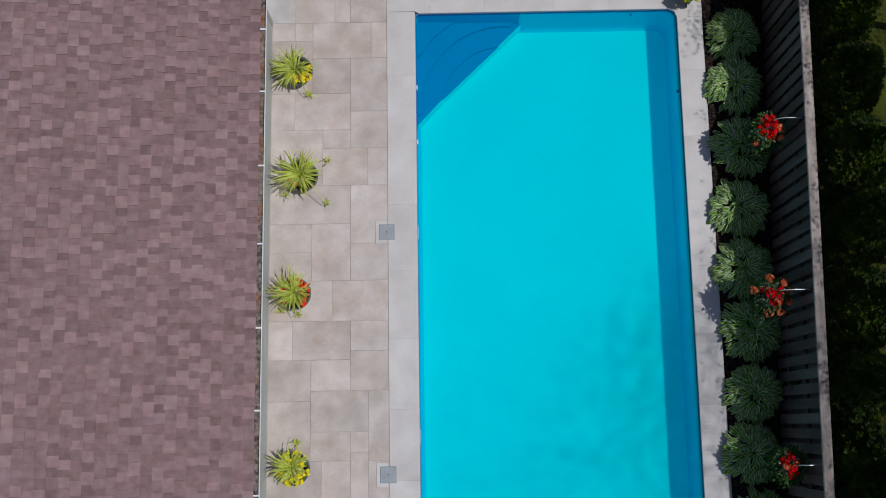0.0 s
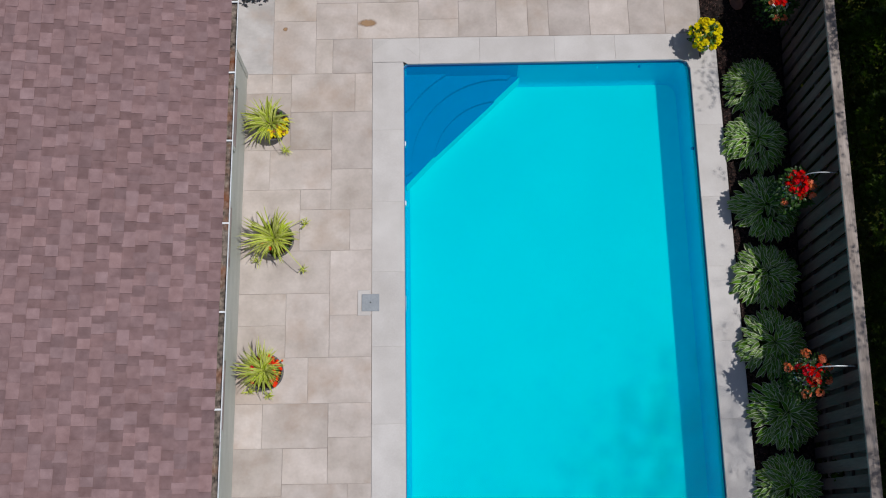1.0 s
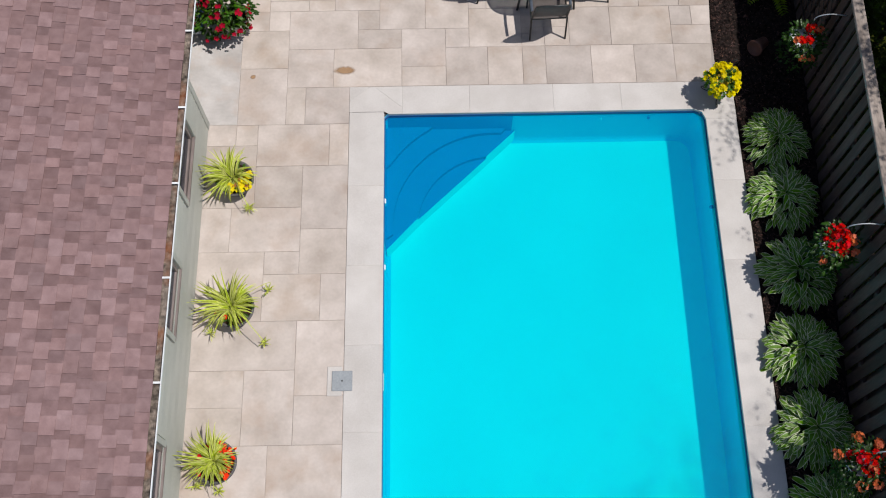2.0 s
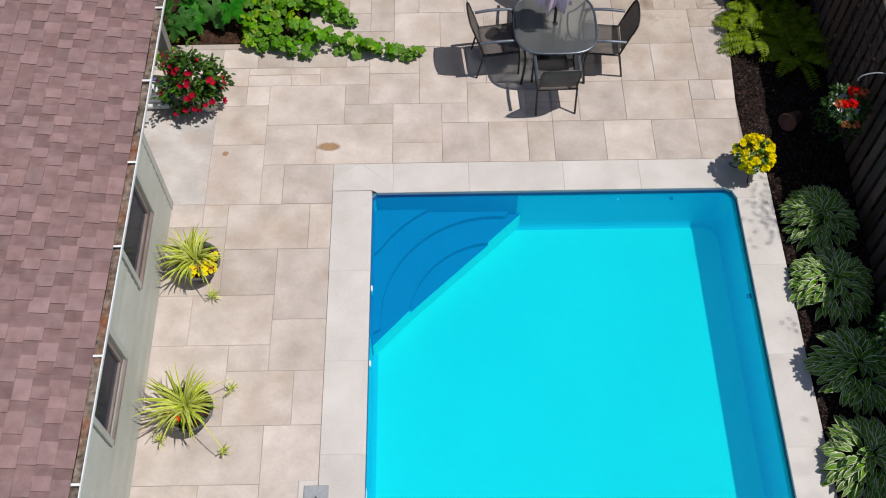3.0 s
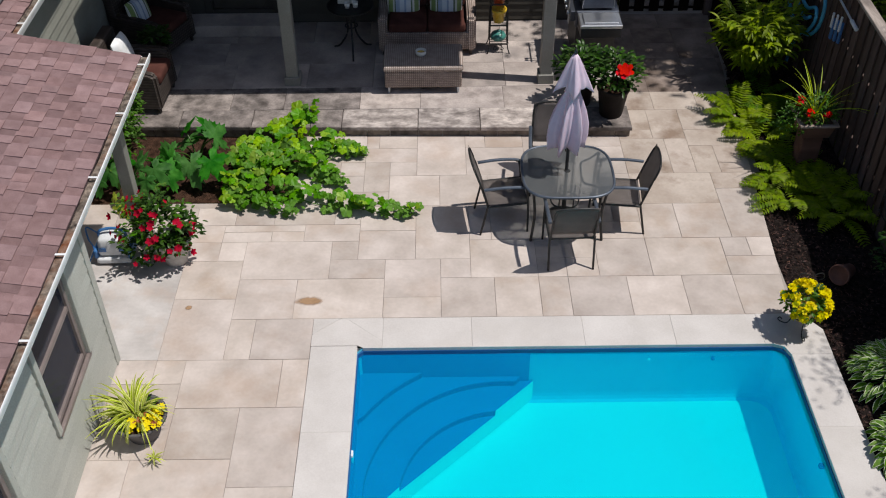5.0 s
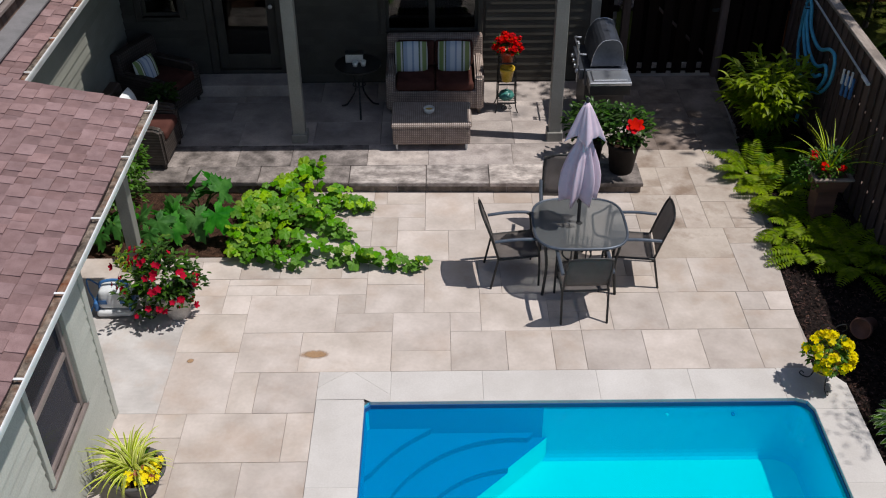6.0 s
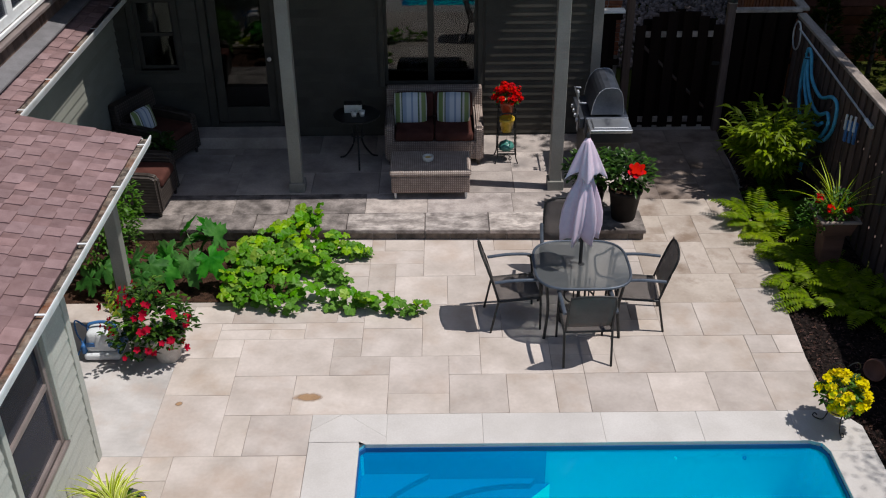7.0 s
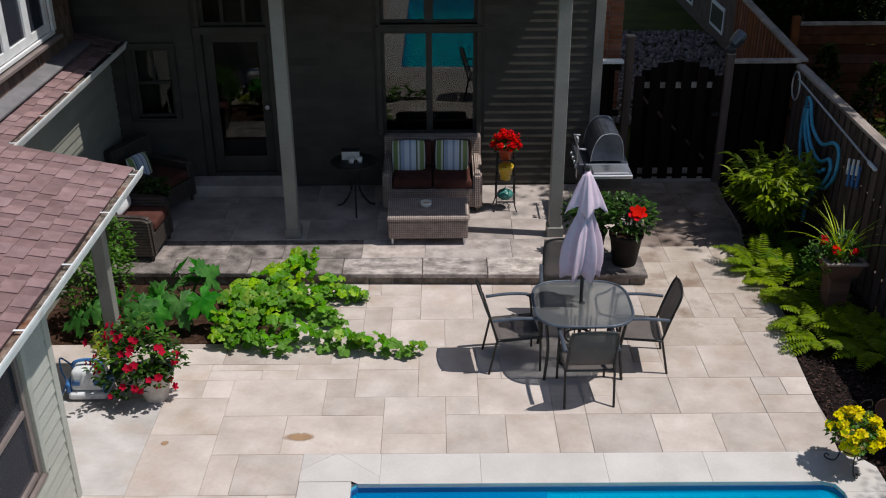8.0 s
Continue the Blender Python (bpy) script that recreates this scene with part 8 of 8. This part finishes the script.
def vine():
    random.seed(121)
    t = thing("squash_vine", (0, 0, 0), "sprawling bright green squash vine creeping over the patio", "vine", "vegetables in the bed")
    runs = [[(-1.5, 2.9), (-1.1, 2.5), (-0.7, 2.25), (-0.2, 2.12), (0.2, 2.04), (0.50, 2.0)], [(-1.5, 2.9), (-1.2, 3.2), (-0.8, 3.35), (-0.4, 3.25), (-0.12, 3.2)],
            [(-1.5, 2.9), (-1.3, 3.5), (-0.95, 3.75), (-0.8, 4.0)], [(-1.5, 2.9), (-1.0, 2.85), (-0.6, 2.75), (-0.35, 2.62)], [(-1.55, 2.8), (-1.45, 2.4), (-1.2, 2.15), (-0.85, 2.05)],
            [(-1.5, 2.9), (-1.15, 3.05), (-0.75, 3.0), (-0.3, 3.42)], [(-1.6, 2.7), (-1.65, 2.35), (-1.5, 2.15)], [(-1.5, 2.9), (-1.6, 3.2), (-1.5, 3.5)]]
    spots = []
    for run in runs:
        pts = curve_pts([(x, y, 0.02 + 0.03 * (i % 2) + (0.16 if y > 3.68 else 0)) for i, (x, y) in enumerate(run)], 7)
        bm = bmesh.new()
        tube(bm, pts, 0.006, 5)
        part("stem", bm, L_VINE, t)
        spots += [(p, i / len(pts)) for i, p in enumerate(pts)]
    shapes = []
    for k in range(10):
        one = Leaves()
        palmate(one, 1.05, 5, 0.07, rnd(0.18, 0.3))
        me = bpy.data.meshes.new("leaf")
        me.from_pydata([(x, y, z * rnd(1.1, 1.7)) for x, y, z in one.v], [], one.f)
        me.materials.append(L_LIMEVINE if k % 3 == 2 else L_VINE)
        me.polygons.foreach_set("use_smooth", [True] * len(me.polygons))
        me.update()
        shapes.append(me)
    places = []
    for batch in range(3):
        for p, q in spots:
            for k in range(2 if q < 0.75 and batch == 0 else 1):
                if rnd(0, 1) < 0.2:
                    continue
                s = rnd(0.05, 0.115) * (1.0 if q < 0.7 else 0.72)
                c = Vector((p.x + rnd(-0.17, 0.17) * (1.1 - 0.6 * q), p.y + rnd(-0.14, 0.14) * (1.1 - 0.6 * q), p.z + rnd(0.02, 0.34) * (1 - 0.6 * q)))
                places.append(Matrix.Translation(c) @ Vector((rnd(-0.7, 0.7), rnd(-0.9, 0.3), 1)).to_track_quat("Z", "Y").to_matrix().to_4x4() @ Matrix.Rotation(rnd(0, 6.3), 4, "Z") @ Matrix.Scale(s, 4))
    places.sort(key=lambda m: -m.translation.z)
    for k, m in enumerate(places[:300]):
        shared("leaf", shapes[k % 10], t, m)
    low = Leaves()
    for k, m in enumerate(places[300:]):
        st, me = len(low.v), shapes[k % 10]
        low.v += [tuple(m @ v.co) for v in me.vertices]
        low.f += [tuple(st + i for i in f.vertices) for f in me.polygons]
    low.s = [0] * len(low.f)
    low.make("lower_leaves", L_VINE, t)


vine()


def corner_pot():
    random.seed(131)
    t = thing("potted_plant", (-3.0, 4.98, PORCH), "dark green plant on a low stand between the armchairs", "potted plant")
    urn(t, 0.15, 0.5, M_BLACKPOT)
    lv = Leaves()
    bush(lv, (0, 0, 0.58), 0.20, 0.2, 0.15, 160, 0.08)
    lv.make("leaves", L_DARK, t)


corner_pot()


# ---- loose things ----
def robot_cleaner():
    t = thing("pool_cleaner", (-2.80, 1.36, 0.0), "white and blue robotic pool cleaner on its caddy beside the post", "pool cleaner")
    part("caddy", rounded((-0.19, -0.16, 0.02), (0.19, 0.16, 0.10), 0.03), M_WHITEPLASTIC, t, "white plastic caddy")
    bm = rounded((-0.17, -0.13, 0.10), (0.17, 0.15, 0.33), 0.05, 3)
    for v in bm.verts:
        if v.co.z > 0.22:
            v.co.x *= 0.9
            v.co.y *= 0.88
    part("body", bm, M_WHITEPLASTIC, t, smooth=True)
    bm = bmesh.new()
    tube(bm, curve_pts([(-0.15, 0, 0.28), (-0.13, 0, 0.37), (0.0, 0.02, 0.39), (0.13, 0, 0.37), (0.15, 0, 0.28)], 5), 0.017, 8)
    part("handle", bm, M_BLUEPLASTIC, t, "blue handle")
    for x in (-0.10, 0.12):
        part("vent", rounded((x - 0.04, -0.138, 0.18), (x + 0.04, -0.128, 0.23), 0.003, 1), M_BLUEPLASTIC, t)
    for x in (-0.185, 0.185):
        part("track", rounded((x - 0.025, -0.14, 0.08), (x + 0.025, 0.14, 0.20), 0.02), M_BLUEPLASTIC, t)
    bm = bmesh.new()
    tube(bm, curve_pts([(-0.17, 0.05, 0.3), (-0.26, 0.0, 0.42), (-0.25, -0.05, 0.30), (-0.2, -0.1, 0.2), (-0.28, -0.12, 0.03)], 6), 0.009, 6)
    part("cable", bm, M_BLUEPLASTIC, t)


robot_cleaner()


def hose():
    x = fence_x(5.5) - 0.06
    t = thing("pool_hose", (x, 5.3, 0), "bright blue pool vacuum hose looped over a fence hook", "hose")
    loops = [[(0, 0.80, 0.85), (-0.02, 0.78, 1.25), (-0.03, 0.70, 1.58), (-0.03, 0.55, 1.56), (-0.04, 0.35, 1.30), (-0.04, -0.05, 1.20), (-0.05, -0.45, 1.36), (-0.05, -0.66, 1.32), (-0.05, -0.66, 1.00), (-0.06, -0.40, 0.72), (-0.06, 0.10, 0.62), (-0.06, 0.50, 0.72), (-0.05, 0.70, 1.10), (-0.05, 0.62, 1.50)],
             [(-0.02, 0.62, 1.50), (-0.07, 0.50, 1.36), (-0.07, 0.22, 1.08), (-0.07, -0.15, 1.00), (-0.07, -0.46, 1.14), (-0.08, -0.56, 1.02), (-0.08, -0.42, 0.80), (-0.08, -0.18, 0.62), (-0.08, 0.0, 0.35), (-0.09, 0.05, 0.05)],
             [(-0.02, 0.66, 1.46), (-0.09, 0.46, 1.20), (-0.09, 0.12, 0.92), (-0.09, -0.22, 0.88), (-0.09, -0.40, 0.98)]]
    for k, pts in enumerate(loops):
        bm = bmesh.new()
        tube(bm, curve_pts(pts, 7), 0.024, 10)
        part("loop", bm, M_HOSE, t, smooth=True)
    bm = bmesh.new()
    tube(bm, [(0.06, 0.58, 1.48), (-0.10, 0.58, 1.50), (-0.11, 0.58, 1.56)], 0.008, 6)
    part("hook", bm, M_BLACKIRON, t)
    p = thing("pool_pole", (x, 5.1, 0), "pale telescopic pool pole with a leaf net hung along the fence", "pool pole")
    bm = bmesh.new()
    tube(bm, [(-0.03, 1.35, 1.72), (-0.03, -1.45, 1.50)], 0.014, 8)
    part("pole", bm, M_ALU, p)
    bm = bmesh.new()
    tube(bm, [(-0.03, -1.30, 1.51), (-0.03, -1.50, 1.495)], 0.024, 8)
    part("grip", bm, M_WHITEPLASTIC, p)
    bm = bmesh.new()
    tube(bm, [(-0.03, 1.42 + 0.15 * math.cos(a), 1.60 + 0.2 * math.sin(a)) for a in (2 * math.pi * k / 20 for k in range(20))], 0.013, 6, closed=True)
    part("net_frame", bm, M_ALU, p)
    for k in range(3):
        b = thing("pool_brush", (fence_x(4.2) - 0.05, 4.25 - 0.13 * k, 1.02 + 0.04 * k), "blue and white pool brush head hung on the fence", "pool brush", "brushes on the fence")
        part("back", rounded((-0.03, -0.025, 0), (0.0, 0.025, 0.28), 0.008), M_BLUEPLASTIC, b)
        part("socket", rounded((-0.055, -0.015, 0.16), (-0.031, 0.015, 0.36), 0.006), M_WHITEPLASTIC, b)


hose()


def tipped_pot():
    t = thing("tipped_flowerpot", (5.10, 0.82, 0.0), "brown clay pot lying on its side in the mulch", "flowerpot")
    bm = bmesh.new()
    turned(bm, [(0.07, 0), (0.10, 0.20), (0.115, 0.205), (0.115, 0.24), (0.10, 0.24), (0.09, 0.2)], 24)
    bmesh.ops.rotate(bm, matrix=Matrix.Rotation(radians(76), 3, "X"), verts=bm.verts)
    bmesh.ops.translate(bm, vec=(0, 0.12, 0.10), verts=bm.verts)
    ob = part("pot", bm, M_TERRACOTTA, t, smooth=True)
    t.matrix_basis = pose(5.10, 0.82, 0, 0, 0, -50)


tipped_pot()


def stain(x, y, rx, ry, seed):
    rng = random.Random(seed)
    bm = bmesh.new()
    c = bm.verts.new((x, y, 0.0045))
    ring = []
    for k in range(28):
        a = 2 * math.pi * k / 28
        s = (abs(math.cos(a)) ** 4 + abs(math.sin(a)) ** 4) ** -0.25 * (0.93 + 0.07 * rng.random())
        ring.append(bm.verts.new((x + rx * s * math.cos(a), y + ry * s * math.sin(a), 0.0045)))
    for k in range(28):
        bm.faces.new((c, ring[k], ring[(k + 1) % 28]))
    tagged(part("stain", bm, M_TAN), "tan oval spill mark on the slabs", "stain", kind="stuff")


stain(-0.60, 0.60, 0.165, 0.075, 1)
stain(-1.86, 0.52, 0.045, 0.04, 2)

# ---- laid pieces ----
lay_patio()
porch_stones()
shakes()
